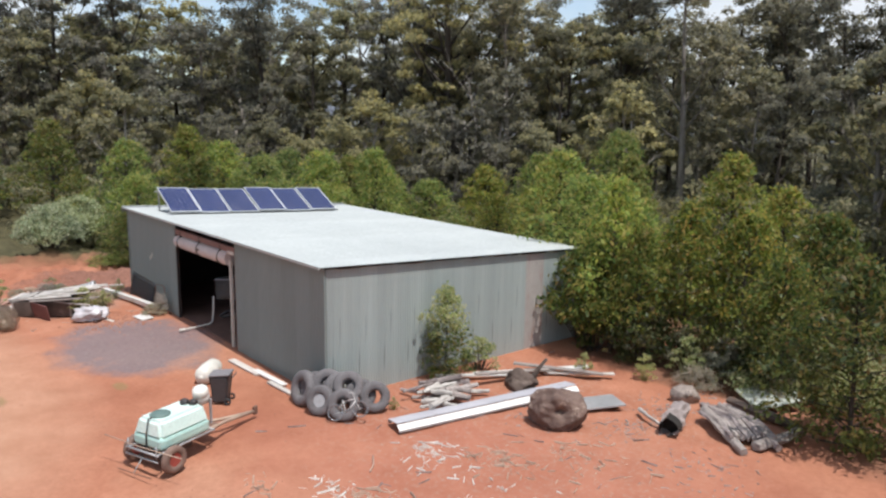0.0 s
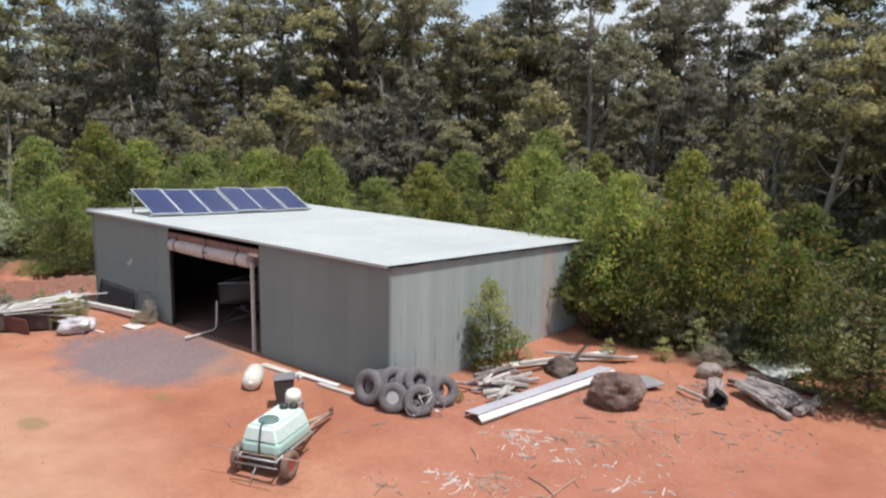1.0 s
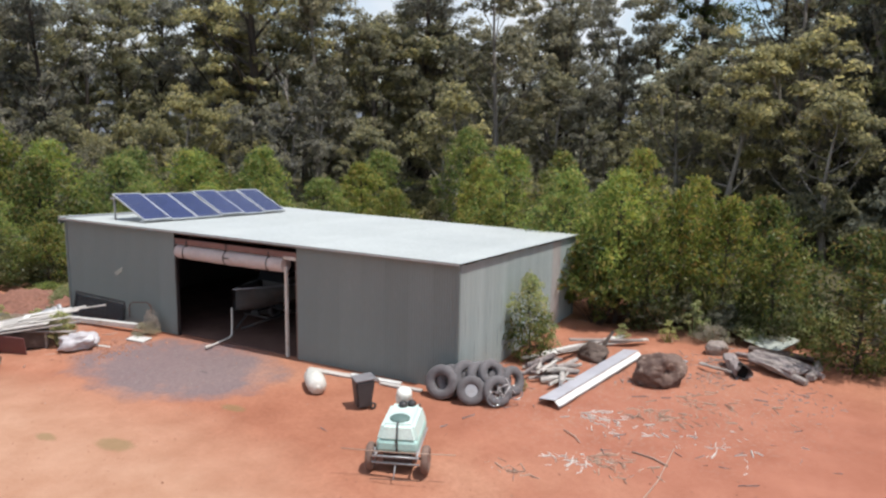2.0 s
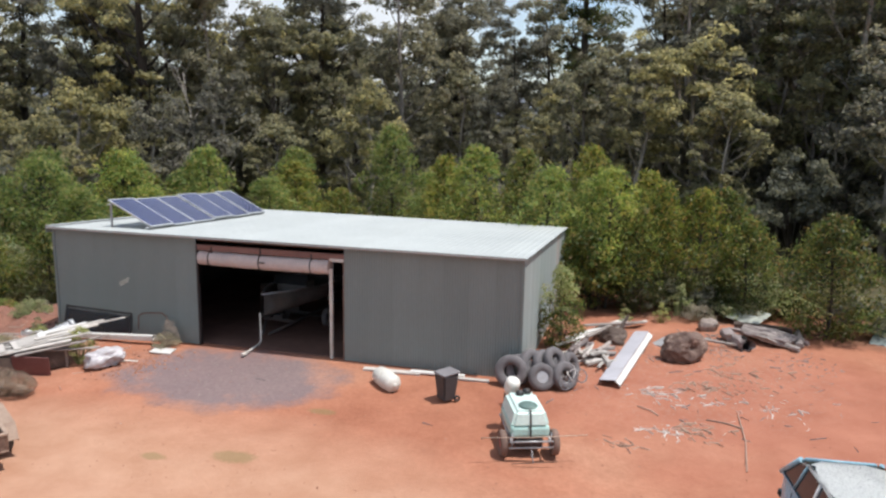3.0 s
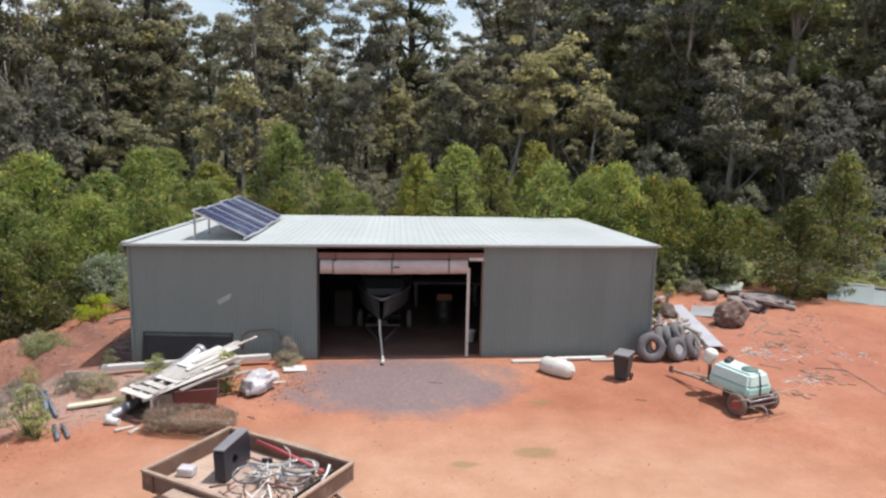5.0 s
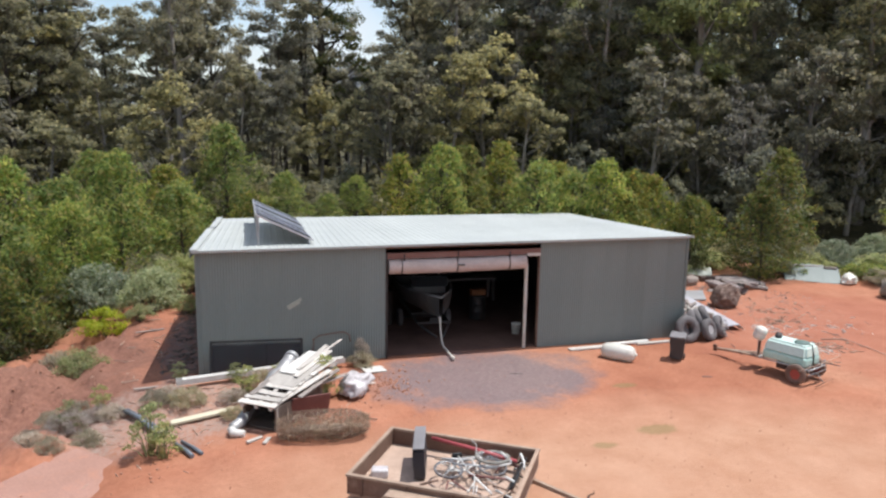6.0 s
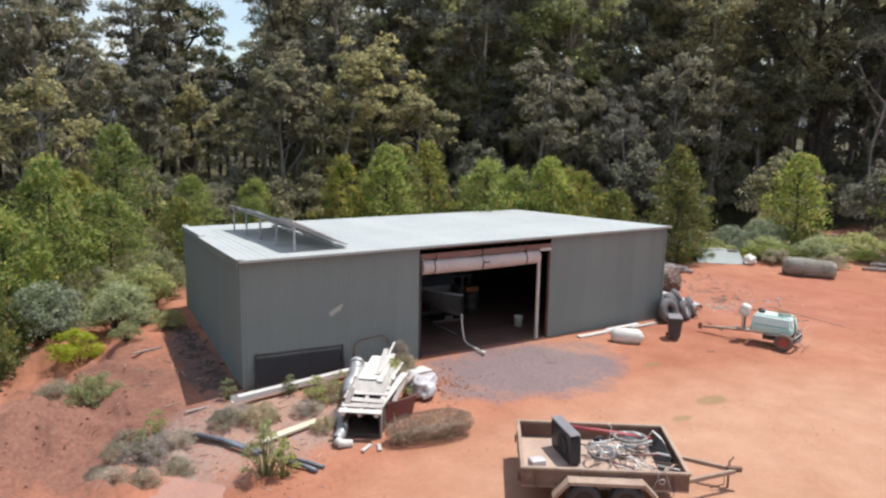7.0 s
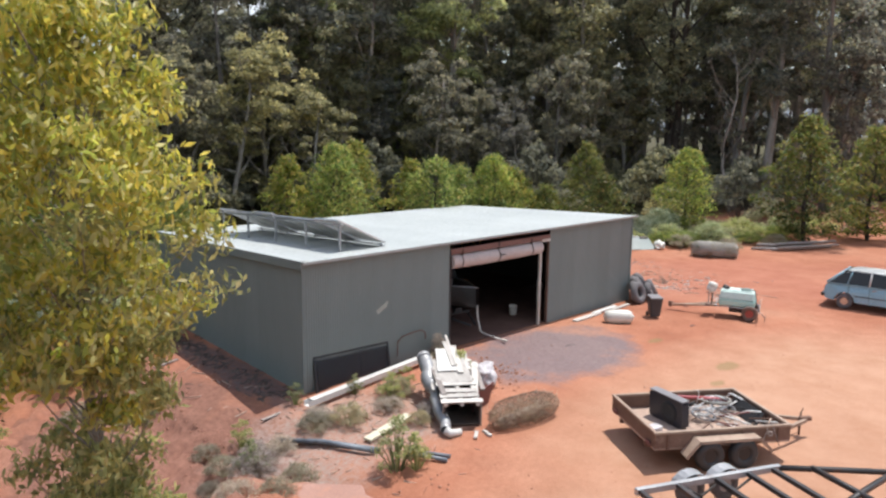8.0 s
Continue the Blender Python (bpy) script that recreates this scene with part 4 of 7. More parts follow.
# lower trees along the forest's edge
for k in range(60):
    a = radians(190 - 186 * ((k * 0.61803 + 0.37) % 1.0))
    d = 34 + 17 * ((k * 0.7548 + 0.3) % 1.0)
    x, y = 6 + d * math.cos(a) * 1.12, 1 + d * math.sin(a)
    if 24 < x < 48 and y < 20:
        continue
    plant(gums[6 if x < 14 and k % 3 else 7], x, y, pick.uniform(0.7, 1.05), pick.uniform(0, 360), pick.uniform(0.9, 1.15), 0.2, "middling forest tree with a dense olive crown")
for x, y, k, s in ((20.0, 37.0, 6, 1.25), (16.0, 35.0, 2, 0.72), (24.5, 39.0, 2, 0.8), (12.5, 37.0, 6, 1.1), (28.0, 37.5, 6, 1.15), (31.5, 40.0, 2, 0.8), (36.0, 36.0, 6, 1.2), (41.0, 34.0, 6, 1.2), (45.0, 29.0, 7, 1.2), (50.0, 24.0, 6, 1.1), (22.0, 33.0, 6, 0.9), (33.0, 33.0, 6, 0.9)):
    plant(gums[k], x, y, s, 47 * x % 360, 1.0, 0.2, "middling forest tree with a dense olive crown")
mids = [tall_gum(13, 0.10, 3.0, LEAF_LIT, BARK, 71, 95, 0.27, 17, name="gum_tree", label="middling forest tree with a lumpy sunlit crown"),
        tall_gum(14, 0.12, 2.8, LEAF_OLIVE, BARK, 72, 95, 0.27, 17, name="gum_tree", label="middling forest tree with a lumpy olive crown"),
        tall_gum(12, 0.10, 2.7, LEAF_DARK, BARK, 73, 95, 0.27, 16, name="gum_tree", label="middling forest tree with a lumpy grey-green crown")]
for k in range(24):
    f = (k * 0.61803) % 1.0
    x, y = 24 + 29 * f + pick.uniform(-1, 1), 48 - 20 * f ** 1.4 + 9 * ((k * 0.7548) % 1.0) - 4
    plant(mids[(0, 1, 0, 1, 2)[k % 5]], x, y, pick.uniform(0.72, 1.12), pick.uniform(0, 360), pick.uniform(0.95, 1.2), 0.2)
for x, y, k, s in ((29.0, 39.0, 1, 1.1), (26.5, 41.5, 0, 1.15), (31.8, 36.5, 1, 1.0), (24.0, 42.5, 1, 1.15), (34.5, 38.5, 0, 1.1)):
    plant(mids[k], x, y, s, 53 * x % 360, 1.1, 0.2)
retire(*gums, *mids)


def bare_tree(height, seed):
    """A dead standing gum: pale trunk and forked bare limbs."""
    rs = np.random.default_rng(seed)
    tree = thing("dead_tree", pose(0, 0, -50), "dead pale gum tree with bare forked limbs", "tree", "dead trees in the forest")
    top = [(0.5 * math.sin(1.3 * k + seed), 0.4 * math.cos(1.1 * k), height * k / 7) for k in range(8)]
    part("trunk", tubed(top, [0.17 * (1.1 - k / 7.5) + 0.015 for k in range(8)], 7), BARK, tree)
    for i in range(11):
        k = 2 + i % 5
        a, reach = i * 2.4 + rs.random(), height * (0.10 + 0.13 * rs.random())
        p0 = Vector(top[k]).lerp(Vector(top[k + 1]), rs.random())
        p1 = p0 + Vector((math.cos(a) * reach * 0.7, math.sin(a) * reach * 0.7, reach * 0.8))
        p2 = p1 + Vector((math.cos(a + 0.6) * reach * 0.6, math.sin(a + 0.6) * reach * 0.6, reach * 0.9))
        bm = tubed([p0, p0.lerp(p1, 0.5) + Vector((0, 0, -0.1)), p1, p2], [0.05, 0.04, 0.028, 0.01], 5, False)
        for s in (0.5, -0.9):
            tube(bm, [p1, p1 + Vector((math.cos(a + s) * reach * 0.5, math.sin(a + s) * reach * 0.5, reach * (0.3 + 0.5 * rs.random())))], [0.03, 0.01], 4, False)
        part("limb", bm, BARK, tree)
    return tree


dead = [bare_tree(13, 3), bare_tree(16, 8)]
for x, y, k, s in ((33.0, 46.0, 0, 0.8), (44.0, 30.0, 1, 0.7), (38.0, 34.0, 0, 0.7), (54.0, 26.0, 0, 0.8), (-19.0, 34.0, 1, 0.8), (50.0, 14.0, 1, 0.85)):
    plant(dead[k], x, y, s, 91 * x % 360, 1.0, 0.2)
retire(*dead)
# woods further back, too far to tell one tree from the next
rng = np.random.default_rng(91)
bm = bmesh.new()
far_leaves = []
for k in range(230):
    a = radians(194 - 194 * ((k * 0.61803 + 0.11) % 1.0))
    d = 80 + 50 * ((k * 0.7548 + 0.4) % 1.0)
    x, y = 6 + d * math.cos(a), d * math.sin(a)
    g, h = gz(min(x, 190), min(y, 190)), rng.uniform(10, 15) + (9 if x > 30 else 4 if x < -20 else 0)
    tube(bm, [(x, y, g - 0.3), (x + rng.normal() * 0.4, y, g + h * 0.9)], [0.28, 0.06], 5, False)
    for j in range(11):
        f = 0.12 + 0.86 * (j + rng.random()) / 11
        s = (3.4 * math.sin(math.pi * min(0.92, f * 0.8 + 0.2)) + 0.6) * 0.6
        far_leaves.append(clump((x + rng.normal() * s, y + rng.normal() * s, g + h * f), 1.5 + 0.9 * rng.random(), 60, 0.75, 0.9, 3, 0.6))
woods = thing("far_woods", pose(0, 0, 0), "dense dark woods beyond the forest edge", "woods", kind="stuff")
part("trunk_mass", bm, BARK_DARK, woods)
leaves_object("leaf_mass", np.concatenate(far_leaves), LEAF_DEEP, woods, corners=3)
# understorey at the forest's edge
under = [shrub(3.2, 4.2, LEAF_OLIVE, 21, 2800, 0.22, "forest_shrub", "dense olive understorey shrub at the forest edge", "forest understorey", 26, 0.5, 3),
         shrub(4.5, 3.6, LEAF_DEEP, 22, 2800, 0.22, "forest_shrub", "dense dark understorey shrub under the gums", "forest understorey", 26, 0.5, 3)]
for k in range(120):
    a = radians(190 - 186 * ((k * 0.61803 + 0.2) % 1.0))
    d = 31 + 28 * ((k * 0.7548 + 0.1) % 1.0)
    x, y = 6 + d * math.cos(a) * 1.1, 2 + d * math.sin(a)
    if x > 26 and y < 16 and x < 40:
        continue
    plant(under[1 if x > 20 else pick.choice((0, 0, 1))], x, y, pick.uniform(0.8, 1.4), pick.uniform(0, 360), pick.uniform(0.8, 1.2))
for x, y, s in ((-6.2, 9.4, 0.55), (-7.6, 6.6, 0.5), (-9.6, 4.4, 0.55), (-7.5, 9.8, 0.6), (-9.5, 7.6, 0.7), (-12.0, 5.5, 0.75), (-14.5, 7.5, 0.8), (-8.0, 12.5, 0.7), (-5.4, 11.6, 0.55), (-11.0, 10.5, 0.8), (-16.0, 3.5, 0.8), (-2.6, 12.6, 0.5), (-15.0, 11.5, 0.9), (-19.0, 0.5, 0.8),
                (24.5, 11.0, 0.5), (20.0, 12.4, 0.5), (28.5, 12.6, 0.6), (34.0, 10.5, 0.55), (40.0, 6.0, 0.7), (37.0, 12.0, 0.7), (44.0, 2.0, 0.7), (31.0, 15.0, 0.8)):
    plant(under[0], x, y, s, 77 * x % 360)
for x, y, s in ((17.5, 9.0, 0.3), (18.6, 9.7, 0.35), (19.8, 9.5, 0.3), (24.6, 9.4, 0.3), (25.6, 9.2, 0.32), (27.0, 8.8, 0.32), (25.2, 8.0, 0.2), (16.6, 10.4, 0.35)):
    plant(under[1], x, y, s, 61 * x % 360)
retire(*under)
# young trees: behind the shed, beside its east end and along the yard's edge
young = [young_tree(4.8, 3.0, LEAF_YOUNG, 31, 6200, 0.17, tufts=80, full=0.6, low_leaf=LEAF_SHADE, split=0.5, label="young bushy gum tree with dark green leaves and reddish tips"),
         young_tree(5.6, 3.7, LEAF_BRIGHT, 32, 6400, 0.18, tufts=84, full=0.55, low_leaf=LEAF_YOUNG, split=0.38),
         young_tree(4.6, 3.6, LEAF_YOUNG, 33, 6600, 0.17, tufts=84, low=0.0, full=0.5, low_leaf=LEAF_SHADE, split=0.5, label="young bushy gum tree with dark green leaves and reddish tips"),
         young_tree(6.3, 3.3, LEAF_TIPS, 34, 6400, 0.18, tufts=84, full=0.66, low_leaf=LEAF_YOUNG, split=0.6, label="tall young gum tree with yellow-green and russet tips"),
         young_tree(4.8, 3.6, LEAF_BRIGHT, 35, 6400, 0.17, tufts=84, low=0.0, full=0.5, low_leaf=LEAF_YOUNG, split=0.32)]
# place, kind, height and width of each
stand = [(16.4, 9.0, 1, 5.2, 2.9), (15.6, 10.6, 4, 4.6, 2.6), (13.9, 10.5, 4, 5.0, 3.3), (18.2, 10.0, 0, 4.7, 2.4), (19.6, 10.6, 2, 4.5, 2.7), (21.2, 9.7, 0, 3.6, 2.2), (17.4, 8.9, 2, 3.9, 2.2),
         (23.65, 7.9, 2, 4.1, 3.1), (28.0, 12.1, 3, 5.9, 3.2), (33.6, 8.5, 1, 5.4, 3.7), (35.6, 1.9, 3, 7.6, 4.6), (40.4, -0.1, 3, 7.0, 4.2),
         (10.2, 13.4, 1, 5.9, 3.4), (8.4, 14.6, 3, 5.7, 2.9), (12.0, 15.2, 3, 6.2, 3.0), (14.8, 17.9, 3, 6.6, 3.4), (17.6, 16.5, 3, 5.6, 3.2),
         (0.1, 29.7, 1, 7.2, 4.6), (3.8, 26.6, 1, 4.3, 3.1), (8.9, 32.0, 4, 3.6, 2.6), (-8.0, 31.0, 1, 6.8, 4.7), (5.6, 20.0, 4, 3.6, 2.6), (1.6, 18.0, 2, 3.9, 2.8), (20.6, 13.2, 2, 4.6, 3.4), (24.6, 14.2, 0, 3.4, 3.0),
         (-3.9, 14.0, 1, 6.4, 3.6), (-6.6, 16.4, 1, 6.0, 4.6), (-1.6, 16.0, 1, 4.6, 3.6), (-5.4, 11.6, 4, 5.0, 3.4), (-8.4, 13.2, 1, 6.6, 4.4), (-10.5, 16.5, 3, 7.0, 4.4), (-2.6, 21.0, 3, 5.6, 3.8), (-11.5, 11.0, 4, 6.2, 4.4),
         (-7.9, 9.6, 4, 4.9, 3.6), (-14.0, 14.0, 1, 7.0, 4.6), (-14.0, 8.0, 2, 6.0, 4.4), (-17.5, 11.0, 1, 7.0, 4.8), (-12.5, 4.0, 4, 4.8, 3.6), (-18.0, 5.0, 1, 6.4, 4.4), (-21.0, 10.0, 3, 7.6, 4.6), (-24.0, 2.0, 3, 7.4, 4.6), (-20.0, -4.0, 1, 6.4, 4.2), (-28.0, -3.0, 3, 8.0, 4.8),
         (-6.7, 6.4, 2, 3.4, 2.7), (-7.7, 4.2, 2, 3.1, 2.5), (-8.8, 2.4, 2, 2.8, 2.3), (-6.3, 8.6, 2, 3.7, 2.9), (-9.6, 5.6, 2, 3.8, 3.0)]
for x, y, k, high, wide in stand:
    h0, w0 = ((4.8, 3.0), (5.6, 3.7), (4.6, 3.6), (6.3, 3.3), (4.8, 3.6))[k]
    plant(young[k], x, y, wide / w0 * 1.05, 137 * x % 360, high / h0 / (wide / w0 * 1.05))
retire(*young)

# ---- shrubs and weeds ----
greys = [shrub(1.9, 2.1, LEAF_GREY, 41, 7600, 0.10, aspect=0.42, tufts=84), shrub(1.3, 1.6, LEAF_GREY, 42, 4600, 0.09, aspect=0.42, tufts=56)]
for x, y, k, s in ((-2.1, 8.3, 0, 1.0), (-4.35, 10.2, 0, 1.15), (31.0, 8.6, 0, 1.0), (28.6, 8.8, 0, 0.9), (30.4, 4.9, 1, 1.1),
                   (-13.0, -0.5, 0, 1.4), (-16.0, 1.5, 0, 1.5), (-11.0, 7.0, 0, 1.5)):
    plant(greys[k], x, y, s, pick.uniform(0, 360))
retire(*greys)
lime = shrub(1.3, 1.7, LEAF_LIME, 43, 3600, 0.10, "shrub", "bright lime-green shrub on the bank", "shrubs on the bank", 40)
plant(lime, -3.55, 6.9, 0.9, 20)
retire(lime)
scrub = shrub(1.3, 1.8, LEAF_BRIGHT, 48, 2600, 0.11, "shrub", "spreading green scrub along the yard's edge", "scrub at the yard's edge", 34)
for x, y, s in ((29.4, 5.9, 1.25), (33.0, 4.0, 1.1), (25.5, 8.8, 1.3), (28.6, 6.6, 1.2), (36.0, 3.4, 1.3), (21.0, 11.0, 1.2), (-9.0, 1.5, 1.1), (-6.6, 3.4, 0.9)):
    plant(scrub, x, y, s, 57 * x % 360, 0.55)
retire(scrub)
pale = shrub(1.25, 1.7, LEAF_PALE, 49, 3600, 0.09, "shrub", "pale olive-green shrub on the red bank", "shrubs on the bank", 44)
for x, y, s, tall in ((-3.35, 2.2, 0.8, 1.0), (-0.95, 10.1, 1.1, 1.2), (-0.2, 11.6, 1.2, 1.3), (-2.0, 11.2, 1.0, 1.2), (-2.2, 5.6, 0.5, 0.9), (-0.75, 6.6, 0.55, 1.0)):
    plant(pale, x, y, s, 71 * x % 360, tall)
for x, y, s in ((29.6, 7.3, 1.5), (32.2, 6.0, 1.6), (35.0, 5.4, 1.7), (37.6, 4.2, 1.6), (34.5, 8.2, 1.6), (27.2, 8.6, 1.3), (22.8, 10.4, 1.3), (20.6, 9.9, 1.3), (21.7, 11.2, 1.8), (19.8, 11.2, 1.5), (40.6, 3.0, 1.6)):
    plant(pale, x, y, s, 71 * x % 360, 0.6, label="pale straggling scrub at the edge of the yard")
retire(pale)
brush = shrub(1.15, 1.3, TWIG, 50, 2300, 0.2, "dry_brush", "tangle of dry grey twigs on the litter", "dry brush", 50, 0.055)
for x, y, s, tall in ((-2.75, -2.5, 0.72, 0.75), (-1.9, -2.1, 0.5, 0.6), (-2.3, -1.7, 0.55, 0.6), (-3.4, -3.0, 0.6, 0.6), (0.9, -2.3, 0.55, 0.6), (-0.6, -1.6, 0.6, 0.5), (1.5, -3.2, 0.6, 0.5), (4.33, -0.3, 0.36, 2.0)):
    plant(brush, x, y, s, 83 * x % 360, tall)
retire(brush)
# climber against the east wall and over the back corner
creeper = young_tree(2.6, 1.3, LEAF_PALE, 44, 3600, 0.10, "climbing_plant", "leafy green climber growing up the tin wall", "", 70, 0.4, 0.03, 0.5, 0.35, LEAF_YOUNG, 0.75)
creeper.matrix_world = pose(15.42, 3.5, gz(15.42, 3.5) - 0.1)
sprig = shrub(1.2, 0.9, LEAF_PALE, 53, 1200, 0.09, "climbing_plant", "low green sprig beside the climber on the wall", "", 22)
sprig.matrix_world = pose(15.35, 4.75, gz(15.35, 4.75) - 0.05)
vine = shrub(3.7, 2.6, LEAF_YOUNG, 45, 4600, 0.17, "climbing_plant", "sprawling green vine hanging over the shed's back corner", "", 44)
vine.matrix_world = pose(15.9, 8.7, gz(15.9, 8.7) - 0.1)
# weeds among the scrap
weeds = [shrub(1.0, 0.7, LEAF_PALE, 46, 640, 0.075, "weed", "leafy pale green weed among the scrap", "weeds", 22),
         shrub(0.55, 1.1, LEAF_DRY, 47, 1500, 0.13, "dry_weed", "dry grey weed clump on the red bank", "dry weeds", 26, 0.14)]
for x, y, k, s in ((-0.75, -4.6, 0, 1.25), (-0.45, -4.85, 0, 0.85), (1.2, -2.0, 0, 0.85), (-2.75, -2.4, 0, 0.9), (-0.5, -0.4, 0, 0.6), (3.05, -2.5, 0, 1.15), (0.9, -0.9, 0, 0.6), (16.2, 1.3, 0, 0.35), (17.2, 6.9, 0, 0.7), (18.4, 8.0, 0, 0.8),
                   (-0.9, -1.95, 1, 0.7), (-3.6, -2.3, 1, 0.5), (-2.2, -3.3, 1, 0.65), (-2.9, -3.6, 1, 0.6), (-3.2, -2.0, 1, 0.6), (-0.2, -2.2, 1, 0.8), (-2.9, -0.6, 1, 0.6), (0.9, -3.4, 1, 0.5), (1.6, -1.6, 1, 0.8), (2.0, -1.6, 0, 0.7), (4.3, -0.5, 1, 0.7), (19.6, 8.6, 1, 1.0),
                   (21.4, 9.6, 1, 1.1), (-2.3, -1.1, 0, 0.7), (-4.2, 3.2, 1, 1.0), (28.2, 5.6, 1, 1.3), (29.8, 3.6, 1, 1.2), (33.0, 2.4, 1, 1.3), (19.0, 9.0, 0, 1.3), (22.2, 9.9, 0, 1.5)):
    plant(weeds[k], x, y, s, pick.uniform(0, 360))
retire(*weeds)

# ---- near tree on the west bank ----
near = young_tree(8.3, 2.5, LEAF_YELLOW, 51, 38000, 0.096, "slender_gum_tree", "slender gum tree with yellow-green drooping leaves", "", 150, 0.6, 0.14, 0.28, 0.8, LEAF_LOW, 0.78,
                  ((0.0, 0.2, 0.4, 0.6, 0.66, 0.82, 0.93, 1.0), (0.42, 0.45, 0.52, 0.52, 0.9, 0.88, 0.5, 0.16)), 0.8)
near.matrix_world = pose(-7.46, -8.38, gz(-7.46, -8.38), 0, 0, 40)

# ---- sprayer cart ----


def wheel(parent, at, axis_turn, radius, width, hub, rim_material, name="wheel", label="", lean=0.0, rubber=None):
    """A wheel on its side axis: tyre with rim and hub."""
    tyre = part(name, ring_body(radius - width * 0.5, width * 0.5, 1.0, 26, 10, 0.012), rubber or TYRE, parent, label)
    tyre.matrix_local = pose(*at, 0, lean, axis_turn)
    rr = radius - width * 0.92
    part("rim", lathe([(rr, -width * 0.3), (rr * 0.97, -width * 0.12), (rr * 0.5, -width * 0.05), (hub, -width * 0.28), (hub * 0.6, -width * 0.34), (0.004, -width * 0.34), (0.004, width * 0.3), (rr * 0.6, width * 0.15), (rr, width * 0.3)], 20, "y"), rim_material, tyre)
    return tyre


cart = thing("sprayer_cart", pose(15.68, -3.74, gz(15.68, -3.74), 0, 0, 112.0), "two-wheeled spray cart with an aqua plastic tank", "cart")
# local x points at the drawbar; the axle sits under the tank's rear end
AXLE = -0.4
tank = bmesh.new()
box(tank, (1.22, 0.82, 0.26), (0.05, 0, 0.57), bevel=0.07)
part("tank", tank, POLY_GREEN, cart)
bm = bmesh.new()
lowr = [bm.verts.new(v) for v in ((-0.56, -0.41, 0.66), (0.66, -0.41, 0.66), (0.66, 0.41, 0.66), (-0.56, 0.41, 0.66))]
topr = [bm.verts.new(v) for v in ((-0.5, -0.31, 1.0), (0.60, -0.31, 1.0), (0.60, 0.31, 1.0), (-0.5, 0.31, 1.0))]
bm.faces.new(topr)
bm.faces.new(lowr[::-1])
for k in range(4):
    bm.faces.new((lowr[k], lowr[(k + 1) % 4], topr[(k + 1) % 4], topr[k]))
bmesh.ops.bevel(bm, geom=list(bm.edges), offset=0.06, segments=3, affect="EDGES")
part("tank_top", bm, TANK_TOP, cart)
part("pump_box", boxed((0.8, 0.56, 0.2), (-0.1, 0, 0.31), bevel=0.02), DARK_STEEL, cart)
part("filler_lid", lathe([(0.19, 0.985), (0.2, 1.02), (0.17, 1.045), (0.05, 1.05), (0.002, 1.05)], 20), plain("dark_green_lid", (0.13, 0.2, 0.18), 0.5), cart, "dark screw lid").location = (-0.22, 0, 0)
for k, (ox, oy) in enumerate(((0.42, 0.05), (0.5, -0.12))):
    part("pump", lathe([(0.07, 0.98), (0.09, 1.0), (0.09, 1.07), (0.05, 1.1), (0.002, 1.1)], 12), DARK_STEEL, cart).location = (ox, oy, 0)
part("strap", tubed([(-0.58, 0, 0.45), (-0.57, 0, 0.7), (-0.5, 0, 1.008), (-0.4, 0, 1.01)], 0.018, 6), DARK_STEEL, cart)
for y in (-0.4, 0.4):
    part("frame_rail", tubed([(-0.68, y, 0.42), (0.75, y, 0.42)], 0.022, 6), GALV, cart)
    part("frame_rail", tubed([(-0.68, y, 0.34), (-0.68, y, 0.6)], 0.016, 6), GALV, cart)
part("frame_rail", tubed([(-0.68, -0.45, 0.42), (-0.68, 0.45, 0.42)], 0.022, 6), GALV, cart)
part("frame_rail", tubed([(0.75, -0.42, 0.42), (0.75, 0.42, 0.42)], 0.022, 6), GALV, cart)
part("frame_rail", tubed([(-0.70, -0.46, 0.3), (-0.70, 0.46, 0.3)], 0.018, 6), GALV, cart)
for y in (-0.28, 0.28):
    part("drawbar", tubed([(0.7, y, 0.4), (1.4, y * 0.3, 0.3), (2.3, 0.0, 0.18)], 0.04, 6), RAIL, cart)
part("hitch", boxed((0.12, 0.06, 0.2), (2.35, 0, 0.2), bevel=0.015), RUST, cart)
part("axle", tubed([(AXLE, -0.56, 0.29), (AXLE, 0.56, 0.29)], 0.025, 6), DARK_STEEL, cart)
for y in (-0.2, 0.2):
    part("axle_bracket", boxed((0.05, 0.04, 0.16), (AXLE, y, 0.36)), DARK_STEEL, cart)
for y in (-0.54, 0.54):
    wheel(cart, (AXLE, y, 0.275), 0 if y > 0 else 180, 0.275, 0.15, 0.06, RED_RIM, rubber=TYRE_RED)
part("spray_boom", tubed([(-0.72, -1.15, 0.56), (-0.74, 0, 0.54), (-0.72, 1.05, 0.55)], 0.010, 5), RAIL, cart, "thin rusty spray boom")
part("lower_bar", tubed([(-0.9, -0.5, 0.08), (-0.9, 0.45, 0.06)], 0.01, 5), RUST, cart)
part("lower_stay", tubed([(-0.68, 0.0, 0.3), (-0.9, 0.0, 0.07)], 0.012, 5), GALV, cart)
part("reel_post", boxed((0.05, 0.05, 0.6), (0.9, 0.13, 0.62)), RUST, cart)
part("reel_post", boxed((0.04, 0.04, 0.66), (1.02, -0.04, 0.6)), GALV, cart)
part("reel_base", boxed((0.34, 0.42, 0.05), (0.93, 0.04, 0.36), bevel=0.01), RUST, cart)
drum_m = part("white_drum", lathe([(0.002, -0.19), (0.1, -0.185), (0.155, -0.14), (0.17, -0.02), (0.155, 0.0), (0.17, 0.02), (0.155, 0.14), (0.12, 0.185), (0.002, 0.19)], 20, "x"), POLY_WHITE, cart, "small white plastic drum")
drum_m.matrix_local = pose(0.92, 0.12, 1.02, 0, 70, 25)

